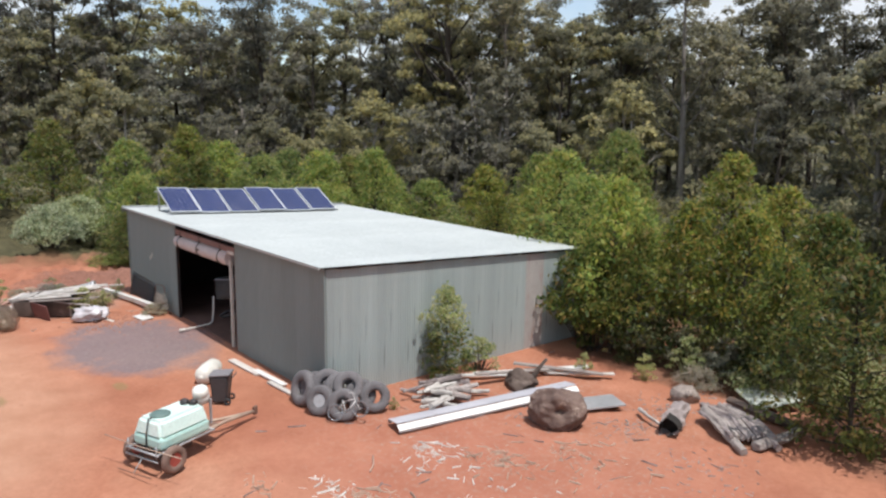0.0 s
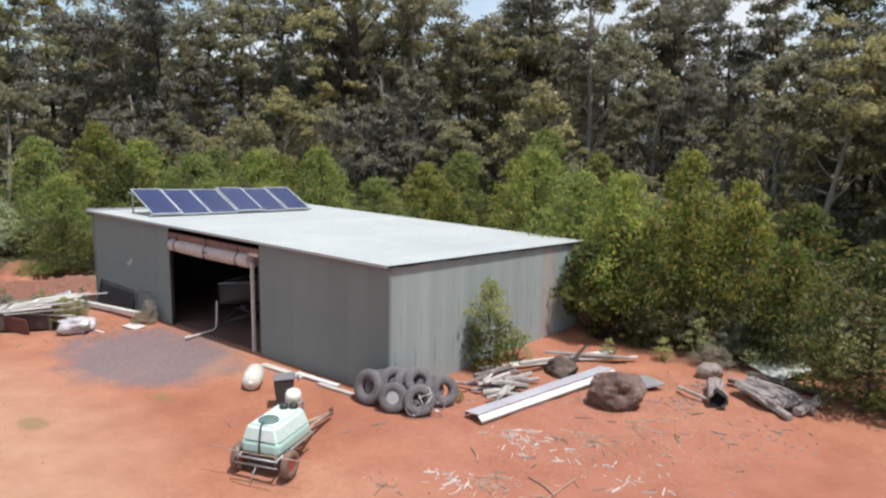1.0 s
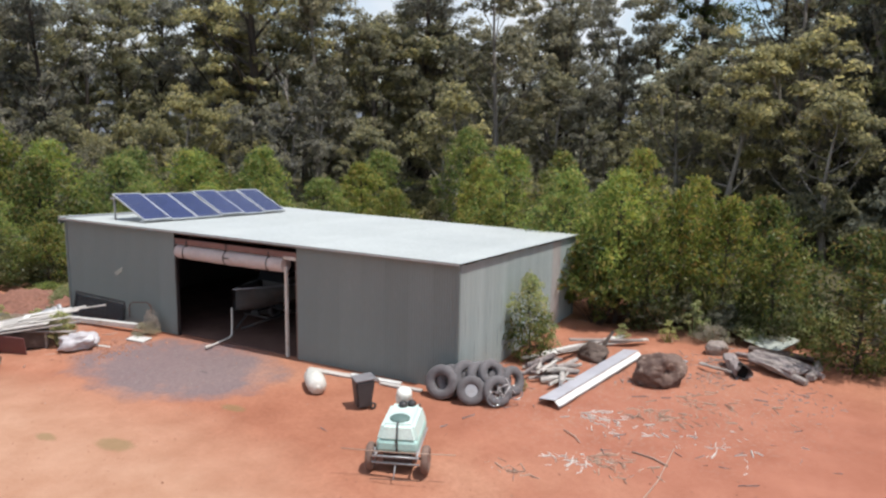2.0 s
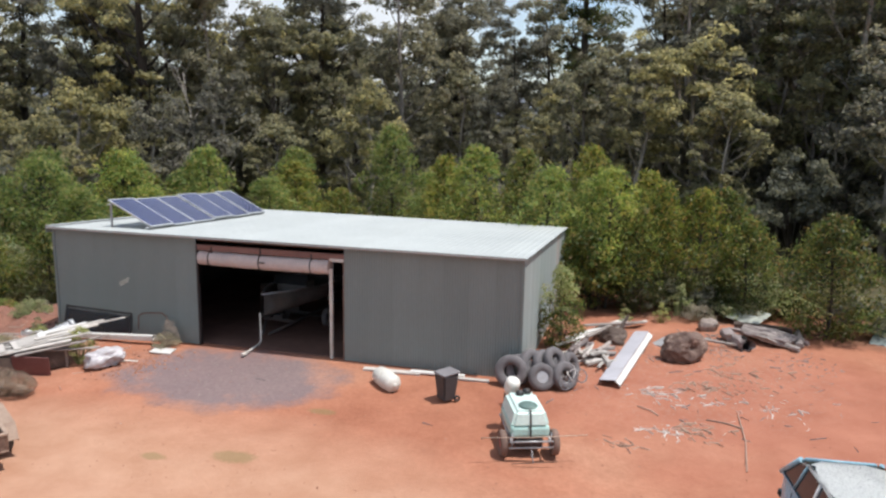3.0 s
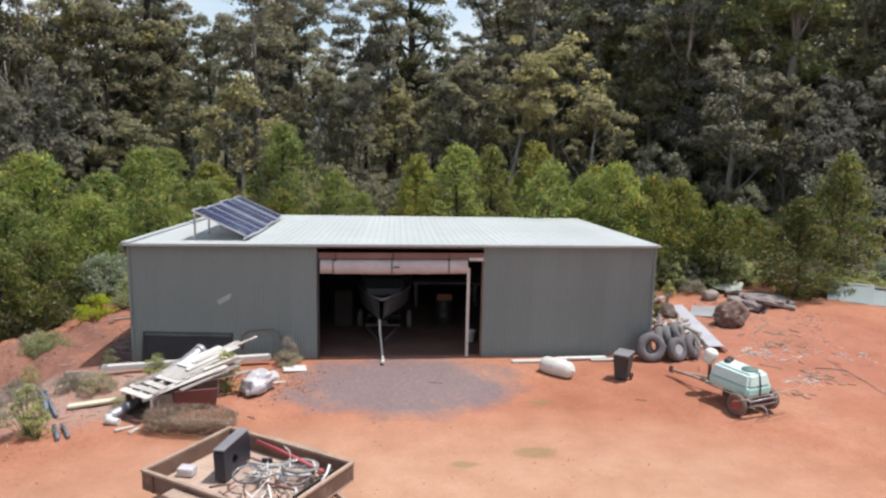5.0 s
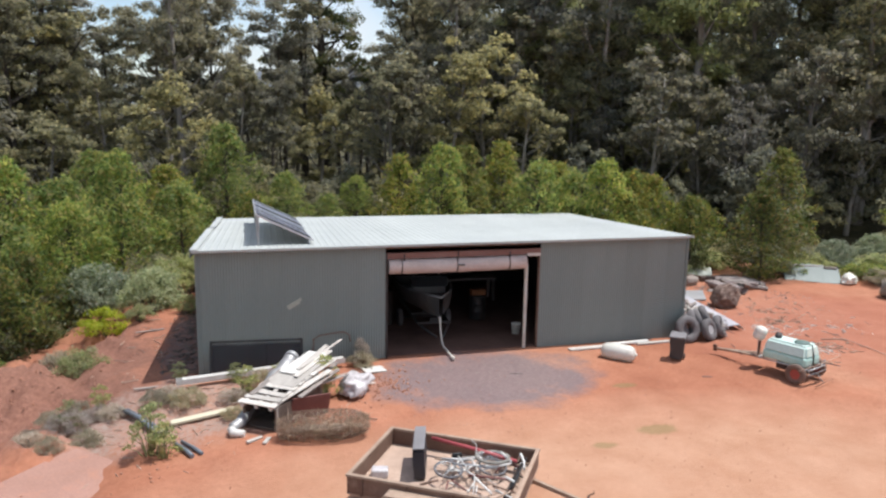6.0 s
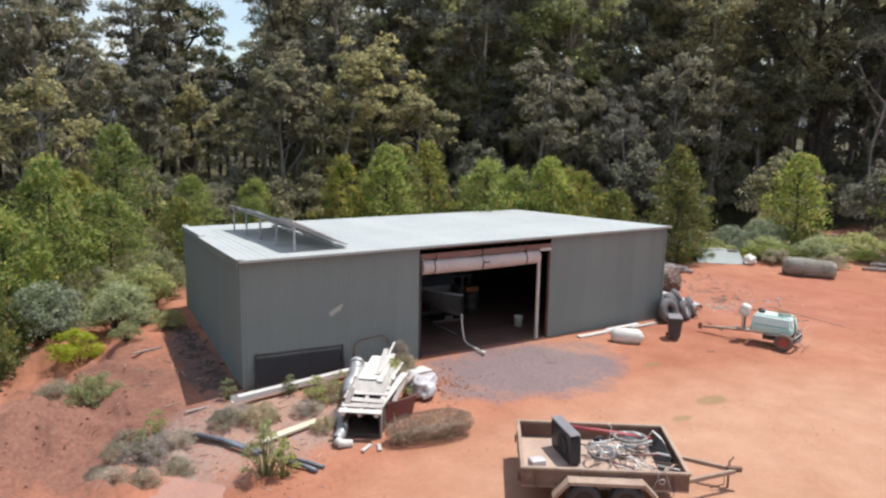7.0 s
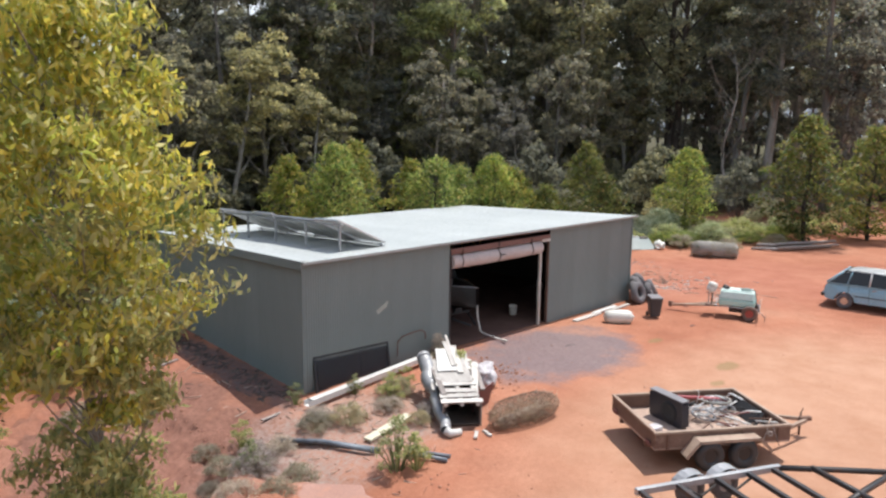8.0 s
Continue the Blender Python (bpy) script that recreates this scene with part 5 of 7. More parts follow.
# ---- wheelie bin and white drum ----
bin_ = thing("wheelie_bin", pose(13.38, -1.76, gz(13.38, -1.76), 0, 0, -38) @ Matrix.Diagonal((0.87, 0.87, 0.84, 1)), "charcoal wheelie bin with a faded grey lid", "bin")
bm = bmesh.new()
lo = [bm.verts.new(v) for v in ((-0.19, -0.21, 0.06), (0.19, -0.21, 0.06), (0.19, 0.17, 0.06), (-0.19, 0.17, 0.06))]
hi = [bm.verts.new(v) for v in ((-0.25, -0.28, 0.84), (0.25, -0.28, 0.84), (0.25, 0.26, 0.84), (-0.25, 0.26, 0.84))]
bm.faces.new(lo[::-1])
bm.faces.new(hi)
for k in range(4):
    bm.faces.new((lo[k], lo[(k + 1) % 4], hi[(k + 1) % 4], hi[k]))
bmesh.ops.bevel(bm, geom=list(bm.edges), offset=0.035, segments=2, affect="EDGES")
part("body", bm, BIN_GREY, bin_)
part("lid", boxed((0.51, 0.58, 0.06), (0, 0.0, 0.875), (4, 0, 0), 0.022), BIN_LID, bin_, "faded grey lid")
part("handle", tubed([(-0.2, 0.36, 0.82), (0.2, 0.36, 0.82)], 0.018, 6), BIN_GREY, bin_)
for x in (-0.22, 0.22):
    part("wheel", ring_body(0.07, 0.03, 1.0, 16, 8), BLACK, bin_).matrix_local = pose(x, 0.2, 0.1, 0, 0, 90)

pod = thing("white_drum", pose(11.66, -1.42, gz(11.66, -1.42) + 0.22, 0, 0, -43), "white plastic drum lying on the red earth", "drum")
part("shell", lathe([(0.003, -0.5), (0.1, -0.49), (0.19, -0.44), (0.235, -0.34), (0.245, 0.0), (0.235, 0.34), (0.19, 0.44), (0.1, 0.49), (0.003, 0.5)], 24, "x"), POLY_WHITE, pod)
part("cap", lathe([(0.05, 0.47), (0.055, 0.53), (0.04, 0.54), (0.003, 0.54)], 12, "x"), POLY_WHITE, pod)
part("seam", tubed([(0.0, 0.25 * math.cos(a), 0.25 * math.sin(a)) for a in (2 * math.pi * k / 20 for k in range(21))], 0.006, 4), POLY_WHITE, pod)

# ---- old tyres against the corner ----


def old_tyre(at, radius, width, tilt_deg, turn, rim=None, label="dusty worn tyre leaning in a heap by the shed"):
    t = thing("old_tyre", pose(*at, 0, 0, turn) @ pose(0, 0, 0, tilt_deg, 0, 0), label, "tyre", "heap of old tyres")
    part("tyre", ring_body(radius - width * 0.5, width * 0.5, 1.0, 32, 12, 0.012), TYRE, t)
    if rim:
        rr = radius - width * 0.95
        r = part("rim", lathe([(rr, -width * 0.32), (rr * 0.95, -width * 0.1), (rr * 0.55, -width * 0.02), (rr * 0.36, -width * 0.22), (rr * 0.3, -width * 0.24), (rr * 0.12, -width * 0.1), (0.003, -width * 0.1)], 22, "y"), rim, t)
    return t


old_tyre((14.68, -0.26, 0.40), 0.43, 0.25, -17, 4)
old_tyre((15.48, -0.25, 0.335), 0.36, 0.22, -20, 28, GALV, "dusty worn tyre on a steel rim leaning in the heap")
old_tyre((16.05, 0.02, 0.345), 0.37, 0.22, -22, 45)
old_tyre((15.15, 0.12, 0.52), 0.40, 0.24, -24, 55)
old_tyre((15.45, 0.30, 0.50), 0.39, 0.24, -26, 62)
old_tyre((15.80, 0.62, 0.38), 0.38, 0.23, -22, 68)
old_tyre((16.08, 0.84, 0.36), 0.37, 0.22, -20, 72)


def bicycle(m, label, frame_material, group=""):
    """A stripped bicycle."""
    b_ = thing("bicycle", m, label, "bicycle", group)
    for x in (0.0, 1.02):
        w = part("wheel", ring_body(0.315, 0.02, 1.0, 30, 6), TYRE, b_)
        w.matrix_local = pose(x, 0, 0.335)
        part("rim", ring_body(0.29, 0.012, 1.0, 28, 5), CHROME, w)
        sp = bmesh.new()
        for k in range(14):
            a = 2 * math.pi * k / 14
            tube(sp, [(0.02 * math.cos(a + 1.3), 0, 0.02 * math.sin(a + 1.3)), (0.285 * math.cos(a), 0, 0.285 * math.sin(a))], 0.0028, 3, False)
        part("spoke_set", sp, CHROME, w)
    for nm, pts, r in (("seat_tube", [(0.43, 0, 0.30), (0.33, 0, 0.82)], 0.017), ("top_tube", [(0.36, 0, 0.72), (0.83, 0, 0.76)], 0.016), ("down_tube", [(0.43, 0, 0.30), (0.86, 0, 0.66)], 0.019),
                       ("chain_stay", [(0.0, 0.05, 0.335), (0.43, 0.03, 0.30)], 0.01), ("seat_stay", [(0.0, 0.05, 0.335), (0.36, 0.02, 0.72)], 0.009), ("fork", [(0.83, 0, 0.80), (0.9, 0.05, 0.55), (1.02, 0.05, 0.335)], 0.014), ("stem", [(0.83, 0, 0.78), (0.8, 0, 0.98)], 0.014),
                       ("handlebar", [(0.68, -0.28, 1.0), (0.8, -0.16, 0.99), (0.8, 0.16, 0.99), (0.68, 0.28, 1.0)], 0.012)):
        part(nm, tubed(pts, r, 6), frame_material, b_)
    part("crank", tubed([(0.36, 0.08, 0.2), (0.43, 0.06, 0.30), (0.5, -0.08, 0.4)], 0.01, 5), CHROME, b_)
    part("saddle", boxed((0.24, 0.12, 0.05), (0.31, 0, 0.86), bevel=0.02), BLACK, b_)
    return b_


bicycle(pose(16.16, -0.24, 0.06, 0, 0, 50) @ pose(0, 0, 0, -26, -10, 0) @ Matrix.Diagonal((0.56, 0.56, 0.56, 1)), "small white bicycle fallen against the tyres", WHITE_TIN)

# ---- scrap on the east side ----


def slab(name, m, size, material, label, category, group="", bevel=0.01, rough=0.0):
    """A single board or plate with worn corners."""
    bm = boxed(size, bevel=bevel)
    ob = mesh_ob(name, bm, material)
    ob.matrix_world = m
    return tagged(ob, label, category, group)


old_tyre((14.85, -0.02, 0.40), 0.40, 0.24, -20, 30)
old_tyre((15.72, 0.36, 0.62), 0.36, 0.22, -30, 60)

gut = thing("folded_flashing", pose(17.45, 3.18, gz(17.4, 3.2) + 0.03, 0, 0, -8.2), "long folded roof flashing with a white lip lying on the ground", "sheet metal")
part("pan", boxed((0.44, 5.1, 0.012), (-0.01, 0, 0.13), (0, -7, 0)), FLASH, gut)
part("lip", boxed((0.16, 5.1, 0.012), (0.27, 0, 0.075), (0, 38, 0)), WHITE_TIN, gut, "chalky white folded lip")
part("edge_return", boxed((0.012, 5.1, 0.1), (-0.22, 0, 0.06)), GALV, gut)
part("foot", boxed((0.012, 5.1, 0.04), (0.325, 0, 0.0)), GALV, gut)
slab("corrugated_offcut", pose(18.75, 5.5, gz(18.7, 5.5) + 0.1, 3, -4, -28), (0.85, 1.3, 0.05), GALV, "grey iron offcut lying behind the boulder", "sheet metal")


def boulder(name, m, size, material, label, category, seed, rough=0.22, cuts=4, group="", hollow=None):
    """A stone with broken faces, pits and, where given, a hollow towards one side."""
    bm = bmesh.new()
    bmesh.ops.create_icosphere(bm, subdivisions=cuts, radius=1.0)
    off = Vector((seed * 3.1, seed * 1.7, seed))
    rs = random.Random(seed)
    planes = [(Vector((rs.gauss(0, 1), rs.gauss(0, 1), rs.gauss(0, 0.8))).normalized(), rs.uniform(0.72, 0.95)) for _ in range(13)]
    for v in bm.verts:
        d = v.co.normalized()
        r = 1.0 + noise.noise(d * 1.1 + off) * rough * 1.4
        for nrm, dist in planes:
            c = d.dot(nrm)
            if c > 0.3:
                r = min(r, dist / c)
        r += noise.noise(d * 3.4 + off) * rough * 0.35 + abs(noise.noise(d * 8.0 + off)) * rough * 0.3
        if hollow is not None:
            r -= 0.55 * math.exp(-(d.angle(hollow) / 0.26) ** 2)
        v.co = Vector((d.x * r * size[0], d.y * r * size[1], max(d.z * r, -0.72) * size[2]))
    for f in bm.faces:
        f.smooth = True
    ob = mesh_ob(name, bm, material)
    ob.matrix_world = m
    return tagged(ob, label, category, group)


boulder("boulder", pose(19.06, 3.9, gz(19.06, 3.9) + 0.36, 0, 0, 35), (0.68, 0.53, 0.53), STONE, "rough brown boulder with pale scars and a dark hollow", "boulder", 3, 0.26, 5, "", Vector((0.2, -0.95, 0.25)).normalized())
boulder("boulder", pose(19.95, 7.55, gz(19.95, 7.55) + 0.17, 0, 0, 20), (0.4, 0.3, 0.26), STONE_PALE, "small pale-topped boulder by the logs", "boulder", 5, 0.2)


def log(name, points, radii, material, label, group="", category="log", seed=0, sides=14, hollow=False):
    """A weathered log with lengthwise ridges, splits and broken ends."""
    bm = bmesh.new()
    pts = [Vector(p) for p in points]
    fine_pts, fine_r = [], []
    for i in range(len(pts) - 1):
        for j in range(5):
            t = j / 5
            fine_pts.append(pts[i].lerp(pts[i + 1], t))
            fine_r.append(radii[i] * (1 - t) + radii[i + 1] * t)
    fine_pts.append(pts[-1])
    fine_r.append(radii[-1])
    tube(bm, fine_pts, fine_r, sides)
    bm.verts.ensure_lookup_table()
    for k, v in enumerate(bm.verts):
        centre = fine_pts[min(k // sides, len(fine_pts) - 1)]
        ridge = 1 + 0.42 * noise.noise(Vector(((k % sides) * 1.7 + seed * 5, (k // sides) * 0.35, seed)))
        v.co = centre + (v.co - centre) * ridge
        q = v.co * 3 + Vector((seed, 0, 0))
        v.co += Vector((noise.noise(q), noise.noise(q + Vector((9, 0, 0))), noise.noise(q + Vector((0, 9, 0))))) * max(radii) * 0.4
    for f in bm.faces:
        f.smooth = False
    if hollow:
        bm.faces.ensure_lookup_table()
        end = bm.faces[-1]
        bmesh.ops.inset_region(bm, faces=[end], thickness=radii[-1] * 0.3)
        for v in end.verts:
            v.co += (pts[-2] - pts[-1]).normalized() * 0.35
        end.material_index = 1
        for e in end.edges:
            for f in e.link_faces:
                f.material_index = 1
    ob = mesh_ob(name, bm, material)
    if hollow:
        ob.data.materials.append(WOOD_HOLLOW)
    return tagged(ob, label, category, group)


def down(x, y, z):
    """A place z above the ground."""
    return x, y, gz(x, y) + z


log("log", [down(20.42, 6.75, 0.16), down(20.7, 6.0, 0.2), down(20.98, 5.28, 0.17)], (0.16, 0.21, 0.2), WOOD_ASH, "short gnarled grey log with a dark hollow end", "scattered logs", seed=1, hollow=True)
log("log", [down(20.55, 7.35, 0.14), down(21.7, 7.0, 0.2), down(22.9, 6.5, 0.14)], (0.08, 0.11, 0.08), WOOD_ASH, "long weathered grey log lying across the heap", "scattered logs", seed=2)
log("log", [down(20.95, 6.75, 0.3), down(21.7, 6.3, 0.24), down(22.5, 5.78, 0.08)], (0.1, 0.12, 0.08), WOOD_GREY, "bent silvered branch on the log heap", "scattered logs", seed=3)
log("log", [down(22.78, 7.7, 0.16), down(22.7, 7.0, 0.14), down(22.58, 6.15, 0.12)], (0.1, 0.12, 0.11), WOOD_GREY, "pale split log lying towards the yard", "scattered logs", seed=4)
log("log", [down(20.8, 8.1, 0.14), down(22.6, 7.9, 0.16)], (0.13, 0.1), WOOD_DARK, "dark weathered log under the tree", "scattered logs", seed=6)
for k in range(9):
    y = 6.45 + 0.1 * k
    log("split_log", [down(20.95 + 0.06 * (k % 3), y + 0.15, 0.26 + 0.04 * (k % 2)), down(21.6 + 0.05 * k, y - 0.1, 0.30 + 0.03 * (k % 2)), down(22.15 + 0.07 * k, y - 0.5, 0.2)], (0.05, 0.075, 0.05), (WOOD_ASH, WOOD_GREY, WOOD_ASH)[k % 3], "thin split of grey weathered log in the heap", "scattered logs", "log", 30 + k, 9)
log("branch", [(19.75, 5.95, 0.0), (20.68, 5.5, 0.02)], (0.05, 0.03), WOOD_PALE, "bare pale branch on the ground", "", "branch", 7, 7)
bm = boxed((1.1, 1.25, 0.02), bevel=0.004)
bmesh.ops.subdivide_edges(bm, edges=list(bm.edges), cuts=3, use_grid_fill=True)
for v in bm.verts:
    v.co.z += 0.12 * v.co.x * v.co.y * 0.6 - 0.05 * v.co.x ** 2
plate = tagged(mesh_ob("tin_plate", bm, GREEN_SHEET), "pale green tin plate lying on scrap", "sheet metal")
plate.matrix_world = pose(21.35, 9.0, gz(21.35, 9.0) + 0.3, 9, 5, -30)
# sawn boards and split firewood beside the climber
r2 = random.Random(9)
for x, y, z, ln, w, turn, mat_, dy in ((15.95, 4.3, 0.12, 2.5, 0.16, 62, WHITE_TIN, 2), (16.4, 5.7, 0.10, 3.2, 0.2, 58, WHITE_TIN, -2), (16.9, 6.2, 0.2, 2.4, 0.18, 40, WOOD_GREY, 3), (17.3, 6.6, 0.12, 1.9, 0.14, 50, WOOD_PALE, 0), (16.5, 4.9, 0.24, 2.2, 0.15, 75, WOOD_GREY, 4)):
    slab("sawn_board", pose(x, y, gz(x, y) + z, 0, dy, turn), (ln, w, 0.045), mat_, "weathered sawn board dropped by the shed wall", "board", "dropped boards", 0.006)
for k in range(26):
    x, y = 16.35 + r2.uniform(-0.45, 0.55), 2.75 + r2.uniform(-0.75, 0.9)
    ln, a = r2.uniform(0.5, 1.15), radians(r2.uniform(20, 110))
    dx, dy = math.cos(a) * ln / 2, math.sin(a) * ln / 2
    z = gz(x, y) + 0.06 + 0.011 * k
    r = r2.uniform(0.035, 0.075)
    log("firewood", [(x - dx, y - dy, z), (x, y, z + r2.uniform(0, 0.05)), (x + dx, y + dy, z + r2.uniform(-0.02, 0.1))], (r, r * 1.1, r * 0.8), (WOOD_GREY, WOOD_PALE, WOOD_PALE, WOOD_ASH)[k % 4], "split piece of firewood in a loose heap", "firewood heap", "firewood", k, 7)
stump = boulder("stump", pose(16.95, 4.75, gz(16.95, 4.75) + 0.18, 0, 0, 10), (0.5, 0.36, 0.3), WOOD_DARK, "mossy dark stump among the boards", "stump", 11, 0.3)
log("stake", [(17.1, 5.0, 0.2), (17.35, 5.25, 0.75)], (0.07, 0.045), WOOD_DARK, "dark broken stake leaning on the stump", "", "stake", 12, 7)

# ---- along the front wall ----
for x0, x1, y, z, w, mat_ in ((10.6, 12.2, -0.42, 0.04, 0.2, WOOD_PALE), (11.9, 13.4, -0.28, 0.07, 0.16, WHITE_TIN), (12.9, 14.1, -0.38, 0.05, 0.13, WOOD_PALE)):
    slab("sawn_board", pose((x0 + x1) / 2, y + 0.1, z, 0, 0, 4 if x0 < 13 else -14), (x1 - x0, w, 0.05), mat_, "pale board lying along the foot of the wall", "board", "boards along the wall", 0.008)
slab("white_board", pose(4.55, -0.95, gz(4.5, -0.9) + 0.05, 2, 3, 12), (0.62, 0.42, 0.03), WHITE_TIN, "small white board lying on the ground", "board")



def fly_mesh():
    """Fine dark mesh that lets part of the light through."""
    m, n, l, p = nodes_of("fly_screen_mesh")
    p.inputs["Base Color"].default_value = (0.03, 0.03, 0.036, 1)
    p.inputs["Roughness"].default_value = 0.6
    clear = n.new("ShaderNodeBsdfTransparent")
    mix = n.new("ShaderNodeMixShader")
    weave = noise_of(n, l, 3.0, 4, 0.6)
    l.new(ramp(n, l, weave, [(0.3, (0.62, 0.62, 0.62)), (0.7, (0.72, 0.72, 0.72))]), mix.inputs[0])
    l.new(clear.outputs[0], mix.inputs[1])
    l.new(p.outputs[0], mix.inputs[2])
    l.new(mix.outputs[0], n["Material Output"].inputs[0])
    return m


screen = thing("window_screen", pose(1.48, -0.17, -0.24, -12, 1.5, FRONT_TURN), "black-framed fly screen leaning on the shed wall", "fly screen")
for nm, size, at in (("frame_bar", (2.46, 0.05, 0.07), (0, 0, 1.03)), ("frame_bar", (2.46, 0.05, 0.07), (0, 0, 0.035)), ("frame_bar", (0.07, 0.05, 0.926), (-1.195, 0, 0.532)), ("frame_bar", (0.07, 0.05, 0.926), (1.195, 0, 0.532)), ("mullion", (0.03, 0.03, 0.926), (0.25, 0.012, 0.532))):
    part(nm, boxed(size, at, bevel=0.006), BLACK, screen)
part("pane", boxed((2.32, 0.008, 0.92), (0, 0.0, 0.532)), fly_mesh(), screen, "dark fly-screen mesh")

# a hoop of old pipe on the wall
part("hoop", tubed([(3.0, -0.03, 0.3), (3.02, -0.03, 0.72), (3.2, -0.03, 0.83), (3.85, -0.03, 0.9), (4.02, -0.03, 0.8), (4.05, -0.03, 0.6)], 0.018, 6), RUST, shed)

# ---- timber pile at the west end ----
gutter = thing("white_gutter", pose(1.65, -0.66, gz(1.6, -0.6) + 0.13, 0, -1.5, 7.5), "long white box gutter lying in front of the wall", "gutter")
part("trough", boxed((4.4, 0.17, 0.012), (0, 0, -0.06)), WHITE_TIN, gutter)
part("side", boxed((4.4, 0.012, 0.14), (0, 0.085, 0.005)), WHITE_TIN, gutter)
part("side", boxed((4.4, 0.012, 0.14), (0, -0.085, 0.005)), WHITE_TIN, gutter)
part("cover", boxed((4.2, 0.16, 0.012), (0.05, 0, 0.07)), WHITE_TIN, gutter)
HEAP = pose(2.05, -3.38, gz(2.05, -3.38), 0, 0, 54.5)
crate = thing("wooden_crate", HEAP, "dark open-ended crate under the timber", "crate")
# the last panel is a hidden lid, added to keep the inside dark
for size, at in (((2.0, 0.03, 0.5), (0, -0.40, 0.29)), ((2.0, 0.03, 0.5), (0, 0.40, 0.29)), ((0.03, 0.76, 0.5), (0.985, 0, 0.29)), ((1.96, 0.76, 0.03), (0, 0, 0.05)), ((1.96, 0.76, 0.03), (0.05, 0, 0.53))):
    part("panel", boxed(size, at, bevel=0.006), WOOD_DARK, crate)
for x, y in ((-0.96, -0.43), (0.94, -0.43), (-0.96, 0.43), (0.94, 0.43)):
    part("corner_post", boxed((0.06, 0.03, 0.54), (x, y, 0.28), bevel=0.004), WOOD_GREY, crate)
slab("maroon_panel", pose(2.62, -3.72, gz(2.6, -3.7) + 0.27, 12, 3, 20), (0.95, 0.03, 0.54), MAROON, "faded maroon panel standing against the crate", "panel", "", 0.006)
# a pallet, tilted up to the wall, with sheets and planks thrown over it
pallet = thing("broken_pallet", HEAP @ pose(-0.1, 0.02, 0.68, 0, -6.5, 0), "bleached broken pallet lying on the crate", "pallet")
for y in (-0.36, 0.0, 0.36):
    part("bearer", boxed((2.0, 0.085, 0.08), (0, y, 0), bevel=0.004), WOOD_PALE, pallet)
for k in range(7):
    part("slat", boxed((0.17, 0.94 - 0.05 * (k % 3), 0.022), (-0.92 + (0.25 if k < 3 else 0.28) * k, 0.02 * (k % 2), 0.054), (0, 0, r2.uniform(-3, 3)), 0.003), WOOD_PALE, pallet)
for x, y, z, ln, w, tilt, turn, mat_, nm in ((0.5, 0.05, 0.81, 1.3, 0.80, -7, 1, WOOD_PALE, 0), (1.0, 0.12, 0.92, 1.25, 0.46, -7, -4, WHITE_TIN, 0), (0.1, -0.46, 0.70, 1.95, 0.15, -6, -9, WOOD_PALE, 1), (0.55, -0.62, 0.66, 1.7, 0.11, -4, -2, WOOD_GREY, 1),
                                       (1.05, -0.16, 0.92, 1.6, 0.14, -6, -1, WOOD_PALE, 1), (1.3, 0.0, 0.98, 1.5, 0.12, -6, 2, WOOD_PALE, 1), (0.8, -0.34, 0.80, 1.6, 0.15, -6, -6, WOOD_PALE, 1), (0.2, 0.44, 0.76, 1.9, 0.13, -5, 4, WOOD_GREY, 1),
                                       (1.1, -0.6, 0.54, 1.3, 0.12, 4, -9, WOOD_GREY, 1), (0.7, 0.5, 0.70, 1.8, 0.10, -8, -3, WOOD_PALE, 1), (1.2, -0.4, 0.66, 1.4, 0.13, -2, 6, WOOD_GREY, 1), (1.6, -0.08, 1.0, 2.0, 0.06, -4, 0, WOOD_PALE, 1)):
    slab("timber_plank" if nm else "pale_board", HEAP @ pose(x, y, z, 3 * (nm - 0.5), tilt, turn), (ln, w, 0.03), mat_, "bleached plank thrown loosely on the pallet" if nm else "wide bleached board lying on the pallet", "plank" if nm else "board", "timber pile", 0.004)
duct = thing("flexible_duct", pose(0, 0, 0), "crinkled silver flexible duct leaning beside the crate", "duct")
ends = Vector((2.28, -1.98, 0.86)), Vector((0.9, -4.28, 0.12))
rs = random.Random(4)
spine = [ends[0].lerp(ends[1], k / 60) + Vector((0.03 * math.sin(k * 0.27), 0.02 * math.sin(k * 0.43), -0.06 * math.sin(math.pi * k / 60))) for k in range(61)]
part("hose", tubed(spine, [(0.17 if k < 24 else 0.115) + (0.018 if k % 2 else -0.012) + rs.uniform(-0.014, 0.014) for k in range(61)], 14, False), GALV, duct)
part("collar", tubed([ends[0], ends[0] + Vector((0.05, 0.1, 0.03))], 0.175, 14), GALV, duct)
part("elbow", tubed([(0.88, -4.3, 0.13), (0.9, -4.4, 0.08), (1.15, -4.48, 0.07)], [0.1, 0.095, 0.08], 10), WHITE_TIN, duct)
for x, y, ln, turn in ((1.35, -4.75, 0.4, 40), (1.6, -4.85, 0.35, 70), (4.2, -1.95, 0.5, 20), (3.9, -2.3, 0.4, -15)):
    slab("weathered_offcut", pose(x, y, gz(x, y) + 0.03, 4, 3, turn), (ln, 0.08, 0.035), WOOD_PALE, "short timber offcut lying beside the crate", "offcut", "offcuts by the crate", 0.004)


